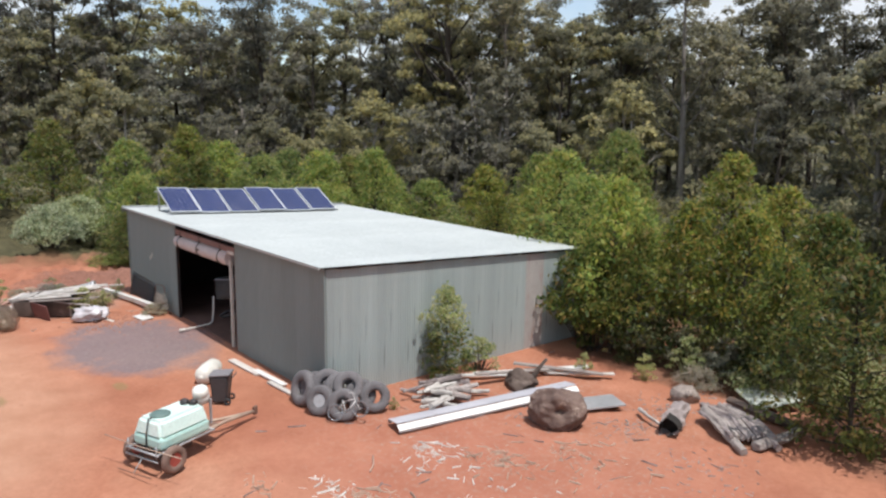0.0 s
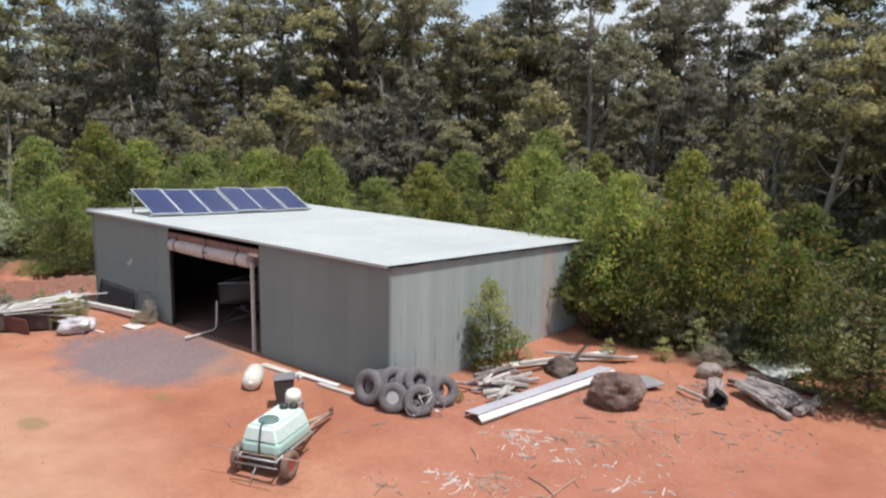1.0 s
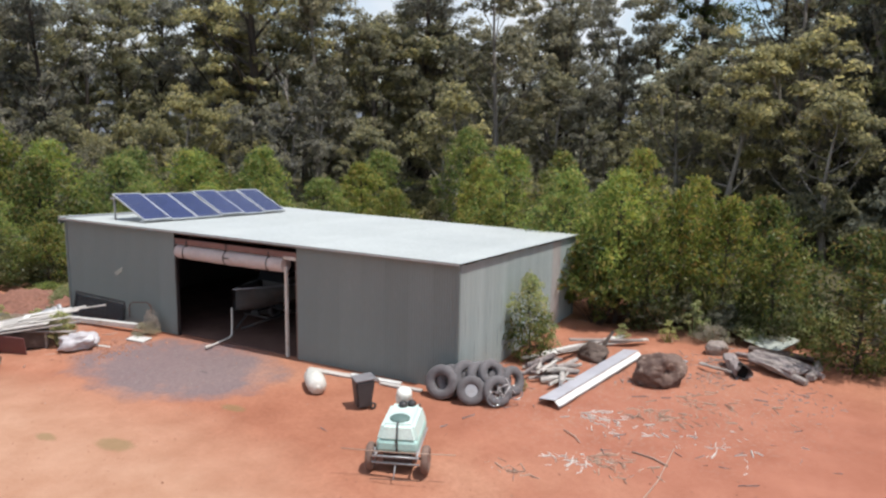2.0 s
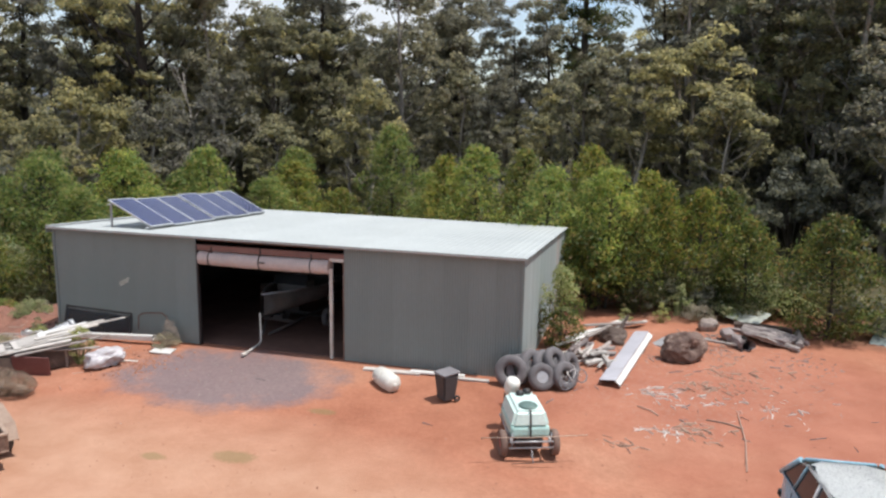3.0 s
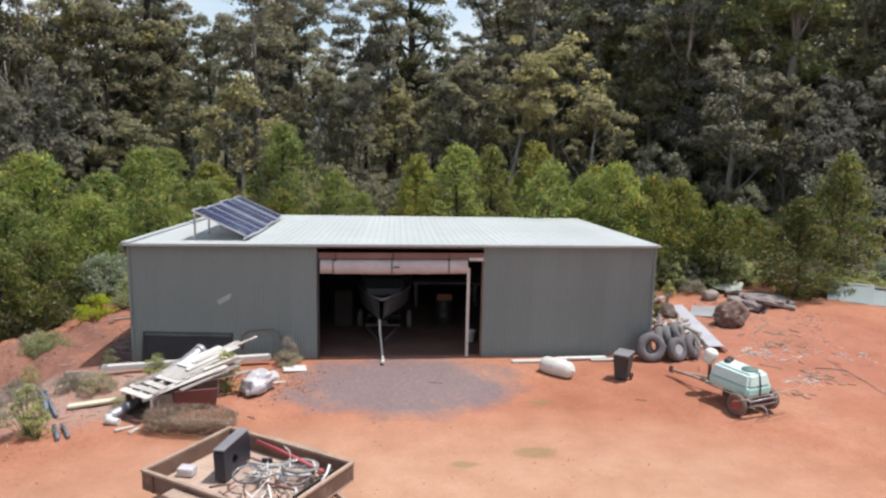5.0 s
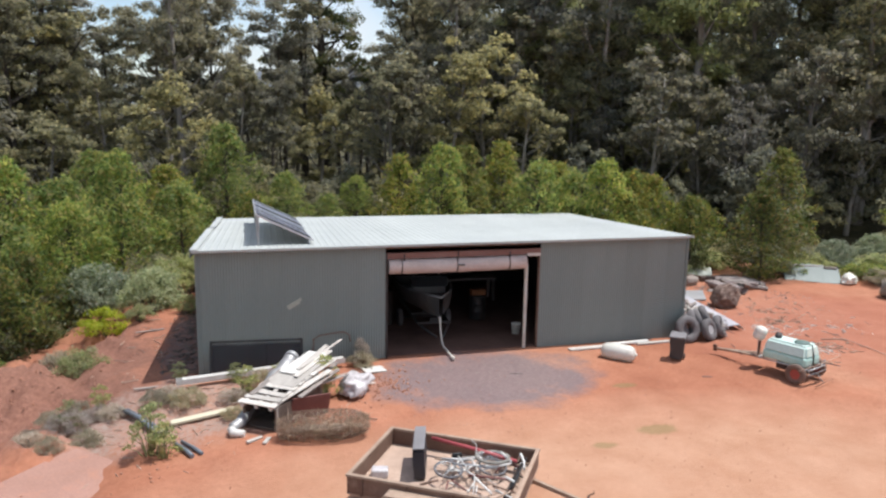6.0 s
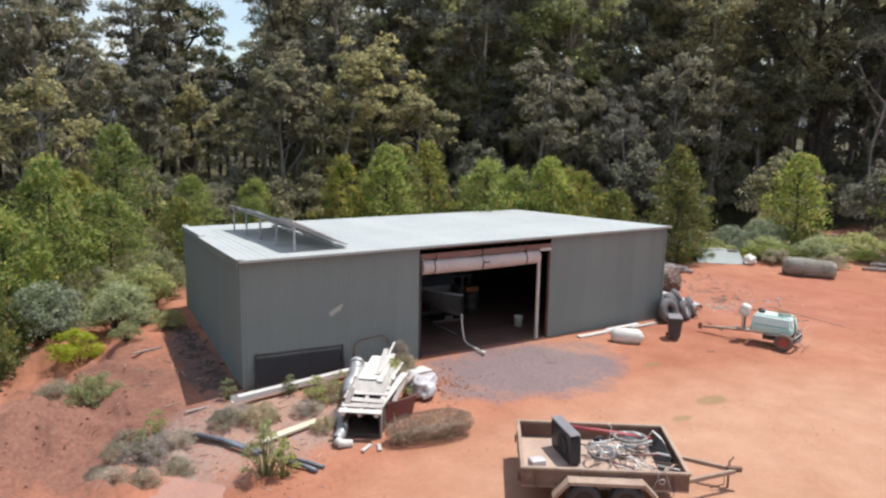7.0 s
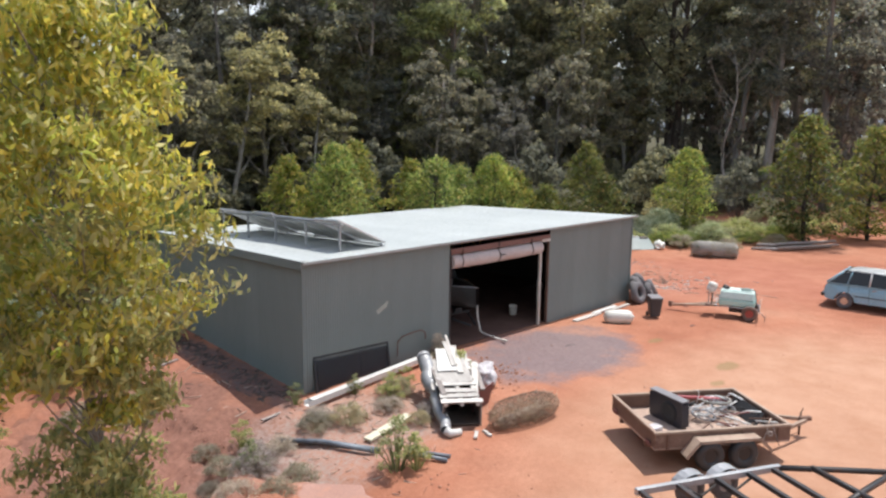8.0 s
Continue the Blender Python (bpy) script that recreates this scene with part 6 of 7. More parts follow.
def crumple(name, m, size, material, label, category, seed):
    bm = bmesh.new()
    bmesh.ops.create_icosphere(bm, subdivisions=4, radius=1.0)
    off = Vector((seed, seed * 2, 0))
    for v in bm.verts:
        q = v.co * 2.4 + off
        v.co *= 0.85 + 0.5 * noise.noise(q * 0.6) + 0.5 * abs(noise.noise(q)) + 0.22 * abs(noise.noise(q * 2.7)) + 0.06 * noise.noise(q * 6.1)
        v.co = Vector((v.co.x * size[0], v.co.y * size[1], max(v.co.z, -0.5) * size[2]))
    for f in bm.faces:
        f.smooth = True
    ob = mesh_ob(name, bm, material)
    ob.matrix_world = m
    return tagged(ob, label, category)


crumple("plastic_wrap", pose(3.85, -2.42, gz(3.85, -2.4) + 0.2, 0, 0, 60), (0.5, 0.34, 0.29), CLOTH, "crumpled dirty white plastic sheeting by the timber", "plastic sheet", 2)
# wire netting rolled up
roll = thing("wire_roll", pose(2.8, -4.86, gz(2.8, -4.86) + 0.28, 0, 0, -2), "loose see-through roll of rusted wire netting with dry grass in it", "wire roll")
bm = bmesh.new()
tube(bm, [(x, 0, -0.08) for x in np.linspace(-0.86, 0.86, 20)], [0.04 + 0.07 * math.sin(math.pi * k / 19) ** 0.5 for k in range(20)], 18)
for v in bm.verts:
    v.co += Vector((0, v.co.y, v.co.z)) * (0.3 * noise.noise(v.co * 3) + 0.2 * noise.noise(v.co * 9))
part("matted_core", bm, MATTED, roll)


def turn_of(x, a):
    """The netting's slack outline: wide and low, pinched towards its ends."""
    rad = 0.35 * (1 - 0.45 * abs(x / 0.95) ** 4) * (1 + 0.12 * math.sin(2 * a + 2 * x) + 0.08 * math.sin(5 * a + 4 * x))
    return x + 0.03 * math.sin(5 * a), 1.12 * rad * math.cos(a), max(-0.3, 0.88 * rad * math.sin(a))


bm = bmesh.new()
for k in range(36):
    tube(bm, [turn_of(x, 2 * math.pi * k / 36 + 0.5 * x) for x in (-0.95, -0.6, -0.2, 0.2, 0.6, 0.95)], 0.004, 3, False)
tagged(part("line_wire", bm, WIRE, roll), kind="stuff")
bm = bmesh.new()
for k in range(34):
    tube(bm, [turn_of(-0.95 + 1.9 * k / 33, 2 * math.pi * j / 14) for j in range(15)], 0.004, 3, False)
tagged(part("ring_wire", bm, WIRE, roll), kind="stuff")
rng = np.random.default_rng(77)
for count, mat_, lo, hi in ((640, STRAW, 0.08, 0.36), (400, LEAF_DRY, 0.05, 0.34), (260, TWIG, 0.2, 0.38)):
    lx, q, ang = rng.uniform(-0.98, 0.98, count), rng.uniform(lo, hi, count), rng.uniform(0, 6.283, count)
    q *= 1 - 0.45 * np.abs(lx / 0.98) ** 4
    cen = np.stack([lx, 1.1 * q * np.cos(ang), np.maximum(-0.3, 0.85 * q * np.sin(ang))], 1)
    leaves_object("dry_grass", leaf_mesh(cen, rng.normal(size=(count, 3)), rng.uniform(0.12, 0.36, count), rng.uniform(0.008, 0.02, count)), mat_, roll)
# pipes on the weeds
for pts, r in (([(-1.75, -1.8, 0.14), (-1.2, -2.75, 0.12), (-0.68, -3.8, 0.08)], 0.055), ([(-1.55, -1.95, 0.07), (-1.05, -2.85, 0.07), (-0.5, -3.75, 0.06)], 0.045), ([(-0.3, -4.35, 0.07), (-0.05, -4.8, 0.07), (0.12, -5.15, 0.05)], 0.045), ([(-0.15, -4.3, 0.06), (0.1, -4.7, 0.07), (0.3, -5.05, 0.05)], 0.04)):
    ob = tagged(mesh_ob("black_pipe", tubed([(x, y, gz(x, y) + z) for x, y, z in pts], r, 8), POLY_PIPE), "length of bluish black poly pipe on the weeds", "pipe", "black pipes")
slab("white_board", pose(0.22, -3.12, gz(0.2, -3.1) + 0.1, 0, -5, 10), (1.4, 0.22, 0.06), WOOD_CREAM, "short cream board lying on dry weeds", "board")
slab("rusty_sheet", pose(-2.3, -5.35, gz(-2.3, -5.35) + 0.13, 2, -1, 50), (2.5, 2.3, 0.02), PINK_TIN, "pinkish dusty metal sheet lying on the bank", "sheet metal")

# ---- box trailer with scrap ----
TR = pose(4.66, -8.1, gz(4.66, -8.1), 0, 0, -32.6)
trailer = thing("box_trailer", TR, "rusty tandem box trailer loaded with scrap", "trailer")
TL, TW, TF, TT = 2.95, 2.1, 0.44, 0.74
part("floor", boxed((TL, TW, 0.04), (0, 0, TF)), DUST_FLOOR, trailer)
for nm, size, at in (("side_panel", (TL, 0.05, TT - TF + 0.02), (0, TW / 2 - 0.025, (TT + TF) / 2)), ("side_panel", (TL, 0.05, TT - TF + 0.02), (0, -TW / 2 + 0.025, (TT + TF) / 2)),
                     ("tailgate", (0.05, TW - 0.1, TT - TF), (-TL / 2 + 0.025, 0, (TT + TF) / 2)), ("headboard", (0.05, TW - 0.1, TT - TF), (TL / 2 - 0.025, 0, (TT + TF) / 2))):
    part(nm, boxed(size, at, bevel=0.008), RUST, trailer)
for nm, size, at in (("rail", (TL + 0.04, 0.075, 0.05), (0, TW / 2 - 0.02, TT + 0.03)), ("rail", (TL + 0.04, 0.075, 0.05), (0, -TW / 2 + 0.02, TT + 0.03)), ("rail", (0.07, TW - 0.1, 0.05), (TL / 2 - 0.02, 0, TT + 0.03)), ("rail", (0.07, TW - 0.1, 0.05), (-TL / 2 + 0.02, 0, TT + 0.03))):
    part(nm, boxed(size, at, bevel=0.01), RAIL, trailer)
for k in range(4):
    for y in (TW / 2 + 0.012, -TW / 2 - 0.012):
        part("stake_post", boxed((0.05, 0.03, TT - TF + 0.02), (-1.2 + 0.8 * k, y, (TT + TF) / 2), bevel=0.004), RUST, trailer)
for y in (-0.6, 0.6):
    part("chassis_rail", boxed((TL, 0.06, 0.1), (0, y, TF - 0.08)), RUST, trailer)
    part("drawbar", boxed((1.32, 0.07, 0.08), (TL / 2 + 0.53, y * 0.53, TF - 0.06), (0, 0, math.degrees(math.atan2(-y * 0.93, 1.15))), 0.008), RAIL, trailer)
NOSE = TL / 2 + 1.12
part("coupling", boxed((0.28, 0.1, 0.1), (NOSE, 0, TF - 0.03), bevel=0.02), RUST, trailer)
part("jockey_stand", tubed([(NOSE - 0.08, 0.05, 0.0), (NOSE - 0.08, 0.05, 0.55)], 0.022, 8), RUST, trailer)
part("crank_handle", tubed([(NOSE - 0.08, 0.05, 0.55), (NOSE, 0.1, 0.57), (NOSE, 0.1, 0.62)], 0.012, 6), RUST, trailer)
part("safety_chain", tubed([(NOSE - 0.2, -0.05, TF - 0.08), (NOSE - 0.18, -0.05, 0.12), (NOSE - 0.45, -0.1, 0.06)], 0.012, 5), RUST, trailer)
for y in (-TW / 2 - 0.14, TW / 2 + 0.14):
    for x in (-0.38, 0.36):
        wheel(trailer, (x, y, 0.31), 0 if y > 0 else 180, 0.31, 0.19, 0.06, DARK_STEEL, rubber=BIN_GREY)
    guard = bmesh.new()
    pg = [(-0.92, 0.36), (-0.66, 0.66), (0.64, 0.66), (0.9, 0.4)]
    for (xa, za), (xb, zb) in zip(pg, pg[1:]):
        box(guard, (math.hypot(xb - xa, zb - za) + 0.02, 0.26, 0.02), ((xa + xb) / 2, y, (za + zb) / 2), (0, -math.degrees(math.atan2(zb - za, xb - xa)), 0))
        box(guard, (math.hypot(xb - xa, zb - za) + 0.02, 0.012, 0.06), ((xa + xb) / 2, y + math.copysign(0.13, y), (za + zb) / 2 - 0.02), (0, -math.degrees(math.atan2(zb - za, xb - xa)), 0))
    part("mudguard", guard, RAIL, trailer)
for x in (-0.38, 0.36):
    part("axle", tubed([(x, -TW / 2 - 0.1, 0.31), (x, TW / 2 + 0.1, 0.31)], 0.03, 6), DARK_STEEL, trailer)
part("tail_light", boxed((0.03, 0.2, 0.1), (-TL / 2 - 0.03, -0.8, TF + 0.05), bevel=0.01), MAROON, trailer)
part("tail_light", boxed((0.03, 0.2, 0.1), (-TL / 2 - 0.03, 0.8, TF + 0.05), bevel=0.01), MAROON, trailer)
deck = TF + 0.02
seat = thing("moulded_board", TR @ pose(-0.57, 0.18, deck + 0.30, 0, -3, 17), "thick black plastic panel with a round hole standing in the trailer", "panel")
bm = bmesh.new()
ringo, ringi = [], []
n = 32
for sx in (-0.1, 0.1):
    outer, inner = [], []
    for k in range(n):
        a = 2 * math.pi * (k + 0.5) / n
        c, s_ = math.cos(a), math.sin(a)
        t = 1 / max(abs(c) / 0.48, abs(s_) / 0.30)
        outer.append(bm.verts.new((sx, c * t, s_ * t)))
        inner.append(bm.verts.new((sx, -0.1 + c * 0.095, s_ * 0.095 - 0.02)))
    ringo.append(outer)
    ringi.append(inner)
for k in range(n):
    j = (k + 1) % n
    bm.faces.new((ringo[0][k], ringo[0][j], ringi[0][j], ringi[0][k]))
    bm.faces.new((ringo[1][j], ringo[1][k], ringi[1][k], ringi[1][j]))
    bm.faces.new((ringo[0][j], ringo[0][k], ringo[1][k], ringo[1][j]))
    bm.faces.new((ringi[0][k], ringi[0][j], ringi[1][j], ringi[1][k]))
part("board", bm, PANEL_BLACK, seat)
part("dish", lathe([(0.225, -0.101), (0.215, -0.125), (0.15, -0.108), (0.105, -0.112), (0.096, -0.07)], 28, "x"), BLACK, seat).location = (0, -0.1, -0.02)
part("cone", lathe([(0.1, -0.03), (0.04, 0.03), (0.003, 0.035)], 24, "x"), BLACK, seat).location = (0, -0.1, -0.02)
part("top_edge", boxed((0.21, 0.97, 0.03), (0, 0, 0.307), bevel=0.008), BIN_LID, seat)
tagged(mesh_ob("red_pole", tubed([tuple((TR @ Vector(p))) for p in ((-0.55, 0.80, deck + 0.34), (0.3, 0.74, deck + 0.28), (1.15, 0.62, deck + 0.22))], 0.038, 8), plain("faded_red_paint", (0.42, 0.075, 0.085), 0.5)), "faded red steel pole lying in the trailer", "pole")
slab("foam_block", TR @ pose(-1.15, -0.35, deck + 0.09, 0, 0, 20), (0.3, 0.22, 0.16), CLOTH, "pale foam block in the trailer", "foam", "", 0.03)
bicycle(TR @ pose(0.2, -0.35, deck + 0.2, 0, 2, 30) @ pose(0, 0, 0, -82, 0, 0) @ Matrix.Diagonal((0.8, 0.8, 0.8, 1)), "white stripped bicycle lying in the trailer", WHITE_TIN)
w = thing("bicycle_wheel", TR @ pose(0.72, 0.50, deck + 0.29, 84, 0, 10), "spoked bicycle wheel on the scrap in the trailer", "wheel")
part("tyre", ring_body(0.3, 0.027, 1.0, 30, 6), CONCRETE, w)
part("rim", ring_body(0.275, 0.014, 1.0, 28, 5), CHROME, w)
sp = bmesh.new()
for k in range(16):
    a = 2 * math.pi * k / 16
    tube(sp, [(0.02 * math.cos(a + 1.3), 0, 0.02 * math.sin(a + 1.3)), (0.27 * math.cos(a), 0, 0.27 * math.sin(a))], 0.003, 3, False)
part("spoke_set", sp, CHROME, w)
for k in range(44):
    x, y = r2.uniform(-0.2, 1.25), r2.uniform(-0.8, 0.75)
    ln, a = r2.uniform(0.25, 0.8), r2.uniform(0, 6.28)
    z = deck + 0.03 + 0.005 * k
    p = [TR @ Vector((x - math.cos(a) * ln / 2, y - math.sin(a) * ln / 2, z)), TR @ Vector((x, y, z + 0.03)), TR @ Vector((min(1.38, x + math.cos(a) * ln / 2), y + math.sin(a) * ln / 2 * 0.8, z + 0.05))]
    tagged(mesh_ob("metal_rod", tubed(p, r2.uniform(0.008, 0.022), 6), (GALV, WHITE_TIN, RUST, DARK_STEEL, WHITE_TIN, MAROON, RAIL)[k % 7]), "bent metal rod in the trailer's scrap", "rod", "rods in the trailer")
rope = thing("rope", pose(0, 0, 0), "frayed pale rope tied over the trailer's side", "rope")
for a, b in ((1.18, 1.28), (1.02, 0.92)):
    part("strand", tubed([TR @ Vector((0.75, -TW / 2 + 0.1, deck + 0.3)), TR @ Vector((0.9 * a, -TW / 2 + 0.0, TT + 0.07)), TR @ Vector((0.9 * a, -TW / 2 - 0.055, TT - 0.02)), TR @ Vector((0.9 * b, -TW / 2 - 0.06, TT - 0.24)), TR @ Vector((0.9 * b + 0.05, -TW / 2 - 0.07, TT - 0.36))], 0.009, 5), WOOD_GREY, rope)
part("knot", tubed([TR @ Vector((0.98 + 0.05 * math.cos(k), -TW / 2 - 0.06, TT - 0.1 + 0.05 * math.sin(k))) for k in range(8)], 0.014, 5), WOOD_GREY, rope)
# black sheet that also paints in the headboard's shaded inner face
slab("black_sheet", TR @ pose(1.22, 0.15, deck + 0.15, 0, -58, 0), (0.36, 1.1, 0.02), BLACK, "black sheet on the trailer's headboard, also standing in for its shade", "plastic sheet", "", 0.004)
for pts, r in (([(1.12, 0.86, 0.12), (1.2, 0.7, 0.34), (1.3, 0.5, 0.3), (1.34, 0.3, 0.26)], 0.022), ([(0.9, 0.0, 0.14), (1.12, -0.12, 0.26), (1.3, -0.3, 0.3)], 0.02), ([(0.5, 0.1, 0.16), (0.8, 0.22, 0.24), (1.1, 0.3, 0.32)], 0.018), ([(0.2, 0.3, 0.1), (0.5, -0.1, 0.2), (0.95, -0.5, 0.12)], 0.018)):
    tagged(mesh_ob("bent_tube", tubed([tuple(TR @ Vector((x, y, deck + z))) for x, y, z in pts], r, 8), WHITE_TIN), "bent white steel tube on the trailer's scrap", "tube", "bent tubes in the trailer")

# ---- bare frame trailer nearest the camera's end ----
FT = pose(2.1, -10.33, gz(2.1, -10.33), 0, 0, -24.0)
skel = thing("frame_trailer", FT, "bare dark steel frame trailer with pale mudguards", "trailer")
for y in (-0.72, 0.72):
    part("long_rail", boxed((3.06, 0.09, 0.12), (-0.1, y, 0.55), bevel=0.01), GALV if y > 0 else DARK_STEEL, skel)
for x in (-1.55, -0.8, 0.0, 0.7, 1.25):
    part("cross_rail", boxed((0.09, 1.36, 0.08), (x, 0, 0.55), bevel=0.006), DARK_STEEL, skel)
for y in (-0.72, 0.72):
    part("drawbar", tubed([(1.38, y, 0.55), (2.4, y * 0.49, 0.53), (3.4, 0.0, 0.5)], 0.058, 4), DARK_STEEL, skel)
part("brace", tubed([(1.98, 0.52, 0.56), (2.04, -0.72, 0.55)], 0.058, 4), DARK_STEEL, skel)
part("coupling", boxed((0.3, 0.1, 0.1), (3.45, 0, 0.5), bevel=0.02), DARK_STEEL, skel)
for y in (-0.92, 0.92):
    for x in (-0.36, 0.38):
        wheel(skel, (x, y, 0.29), 0 if y > 0 else 180, 0.29, 0.17, 0.06, GALV)
        g = bmesh.new()
        for k in range(8):
            a0, a1 = math.pi * (0.12 + 0.76 * k / 8), math.pi * (0.12 + 0.76 * (k + 1) / 8)
            vs = [g.verts.new((x + 0.36 * math.cos(a), y + dy, 0.28 + 0.35 * math.sin(a))) for a, dy in ((a0, -0.12), (a1, -0.12), (a1, 0.12), (a0, 0.12))]
            g.faces.new(vs)
        bmesh.ops.remove_doubles(g, verts=g.verts, dist=1e-4)
        bmesh.ops.solidify(g, geom=list(g.faces), thickness=0.012)
        part("mudguard", g, GALV, skel)
for x in (-0.36, 0.38):
    part("axle", tubed([(x, -0.88, 0.29), (x, 0.88, 0.29)], 0.028, 6), DARK_STEEL, skel)
    for y in (-0.6, 0.6):
        part("spring", tubed([(x - 0.3, y, 0.5), (x, y, 0.33), (x + 0.3, y, 0.5)], 0.025, 5), DARK_STEEL, skel)

# ---- small blue hatchback ----
car = thing("hatchback_car", pose(21.48, -6.75, gz(21.48, -6.75), 0, 0, -83) @ Matrix.Diagonal((1.08, 1.08, 1.1, 1)), "small pale blue hatchback with a white roof parked on red earth", "car")
# local x points to the front; half outline from rear to front as (x, z)
lower = [(-1.80, 0.30), (-1.86, 0.50), (-1.82, 0.72), (-1.74, 0.86), (0.72, 0.86), (1.45, 0.78), (1.78, 0.66), (1.84, 0.48), (1.78, 0.26)]


def wheel_arch(cx, r):
    return [(cx + r * math.cos(a), 0.27 + r * math.sin(a)) for a in (math.pi * k / 8 for k in range(9))]


outline = lower + [(x, z) for x, z in wheel_arch(1.12, 0.33)] + [(x, z) for x, z in wheel_arch(-1.16, 0.33)]
bm = bmesh.new()
sides_v = []
for sgn in (-1, 1):
    col_ = []
    for x, z in outline:
        y = 0.76 - 0.05 * max(0, (z - 0.6) / 0.3) - 0.10 * max(0, (abs(x) - 1.45) / 0.4)
        col_.append(bm.verts.new((x, sgn * y, z)))
    sides_v.append(col_)
n = len(outline)
bm.faces.new(sides_v[0])
bm.faces.new(sides_v[1][::-1])
for k in range(n):
    j = (k + 1) % n
    bm.faces.new((sides_v[0][j], sides_v[0][k], sides_v[1][k], sides_v[1][j]))
bmesh.ops.recalc_face_normals(bm, faces=bm.faces)
part("body", bm, CAR_BLUE, car)
cab = [(-1.72, 0.86), (-1.28, 1.29), (-0.95, 1.35), (0.05, 1.34), (0.30, 1.27), (0.80, 0.86)]
bm = bmesh.new()
cc = []
for sgn in (-1, 1):
    cc.append([bm.verts.new((x, sgn * (0.70 - 0.15 * (z - 0.86) / 0.49), z)) for x, z in cab])
bm.faces.new(cc[0])
bm.faces.new(cc[1][::-1])
for k in range(len(cab)):
    j = (k + 1) % len(cab)
    bm.faces.new((cc[0][j], cc[0][k], cc[1][k], cc[1][j]))
bmesh.ops.recalc_face_normals(bm, faces=bm.faces)
part("cabin_glass", bm, GLASS, car, "dark window glass")
roofp = [(-1.36, 1.265), (-1.0, 1.372), (-0.4, 1.392), (0.08, 1.37), (0.36, 1.275)]
bm = bmesh.new()
rows_ = []
for x, z in roofp:
    rows_.append([bm.verts.new((x, y, z - 0.12 * max(0, abs(y) - 0.42) ** 1.0 * 2.4)) for y in (-0.60, -0.52, -0.3, 0.0, 0.3, 0.52, 0.60)])
for a, b in zip(rows_, rows_[1:]):
    for k in range(6):
        bm.faces.new((a[k], b[k], b[k + 1], a[k + 1])).smooth = True
bmesh.ops.solidify(bm, geom=list(bm.faces), thickness=0.03)
part("roof", bm, CAR_WHITE, car, "white roof panel")
for sgn in (-1, 1):
    for p0, p1, w_ in (((-1.76, 0.85), (-1.30, 1.28), 0.07), ((-0.42, 0.86), (-0.40, 1.32), 0.045), ((0.82, 0.85), (0.32, 1.28), 0.045), ((-1.12, 0.86), (-1.0, 1.32), 0.035)):
        y0, y1 = sgn * 0.712, sgn * (0.712 - 0.15 * (p1[1] - 0.86) / 0.49)
        part("pillar", tubed([(p0[0], y0, p0[1]), (p1[0], y1, p1[1])], w_ * 0.6, 6), CAR_BLUE if p0[0] < -1 else CAR_WHITE, car)
    part("waist_trim", boxed((2.5, 0.02, 0.03), (-0.45, sgn * 0.722, 0.865)), CAR_BLUE, car)
    for x0, x1 in ((-0.40, 0.62), (-1.05, -0.44)):
        part("door_seam", boxed((0.012, 0.012, 0.5), (x0, sgn * 0.757, 0.58)), DARK_STEEL, car)
    part("side_trim", boxed((1.7, 0.02, 0.03), (0.0, sgn * 0.765, 0.5), bevel=0.005), BLACK, car)
    part("door_handle", boxed((0.14, 0.03, 0.03), (-0.26, sgn * 0.745, 0.76), bevel=0.008), CHROME, car)
    part("mirror", boxed((0.08, 0.14, 0.1), (0.58, sgn * 0.79, 0.93), bevel=0.02), BLACK, car)
    part("tail_light", boxed((0.03, 0.24, 0.14), (-1.84, sgn * 0.5, 0.66), bevel=0.01), RED_RIM, car)
    part("headlight", boxed((0.04, 0.22, 0.14), (1.80, sgn * 0.48, 0.58), bevel=0.01), CHROME, car)
    for x in (-1.16, 1.12):
        wheel(car, (x, sgn * 0.68, 0.27), 0 if sgn > 0 else 180, 0.275, 0.16, 0.07, CHROME)
part("bumper", boxed((0.12, 1.4, 0.12), (-1.88, 0, 0.42), bevel=0.03), BLACK, car)
part("bumper", boxed((0.12, 1.4, 0.12), (1.86, 0, 0.42), bevel=0.03), BLACK, car)
part("hatch_frame", tubed([(-1.78, -0.6, 0.88), (-1.32, -0.5, 1.28), (-1.32, 0.5, 1.28), (-1.78, 0.6, 0.88)], 0.03, 6), CAR_BLUE, car)
part("number_plate", boxed((0.012, 0.36, 0.1), (-1.875, 0, 0.56)), WHITE_TIN, car)

# ---- far side of the yard ----
hay = thing("netting_roll", pose(27.2, 3.1, gz(27.2, 3.1) + 0.4, 0, 0, -60), "weathered grey roll of netting and straw at the yard's edge", "roll")
bm = bmesh.new()
tube(bm, [(x, 0, 0) for x in (-1.15, -1.1, -0.95, -0.6, -0.3, 0.0, 0.3, 0.6, 0.95, 1.1, 1.15)], [0.2, 0.3, 0.4, 0.43, 0.41, 0.43, 0.41, 0.43, 0.4, 0.3, 0.2], 24)
for v in bm.verts:
    v.co += v.co.normalized() * (0.1 * noise.noise(v.co * 2.2) + 0.05 * noise.noise(v.co * 6))
    v.co.z = max(v.co.z, -0.4)
part("core", bm, CONCRETE, hay)
rng = np.random.default_rng(78)
ang, lx = rng.uniform(0, 6.283, 900), rng.uniform(-1.1, 1.1, 900)
cen = np.stack([lx, 0.42 * np.cos(ang), 0.42 * np.sin(ang)], 1)
leaves_object("straw", leaf_mesh(cen, np.stack([lx * 0, np.cos(ang), np.sin(ang)], 1), rng.uniform(0.1, 0.3, 900), rng.uniform(0.01, 0.03, 900)), LEAF_DRY, hay)
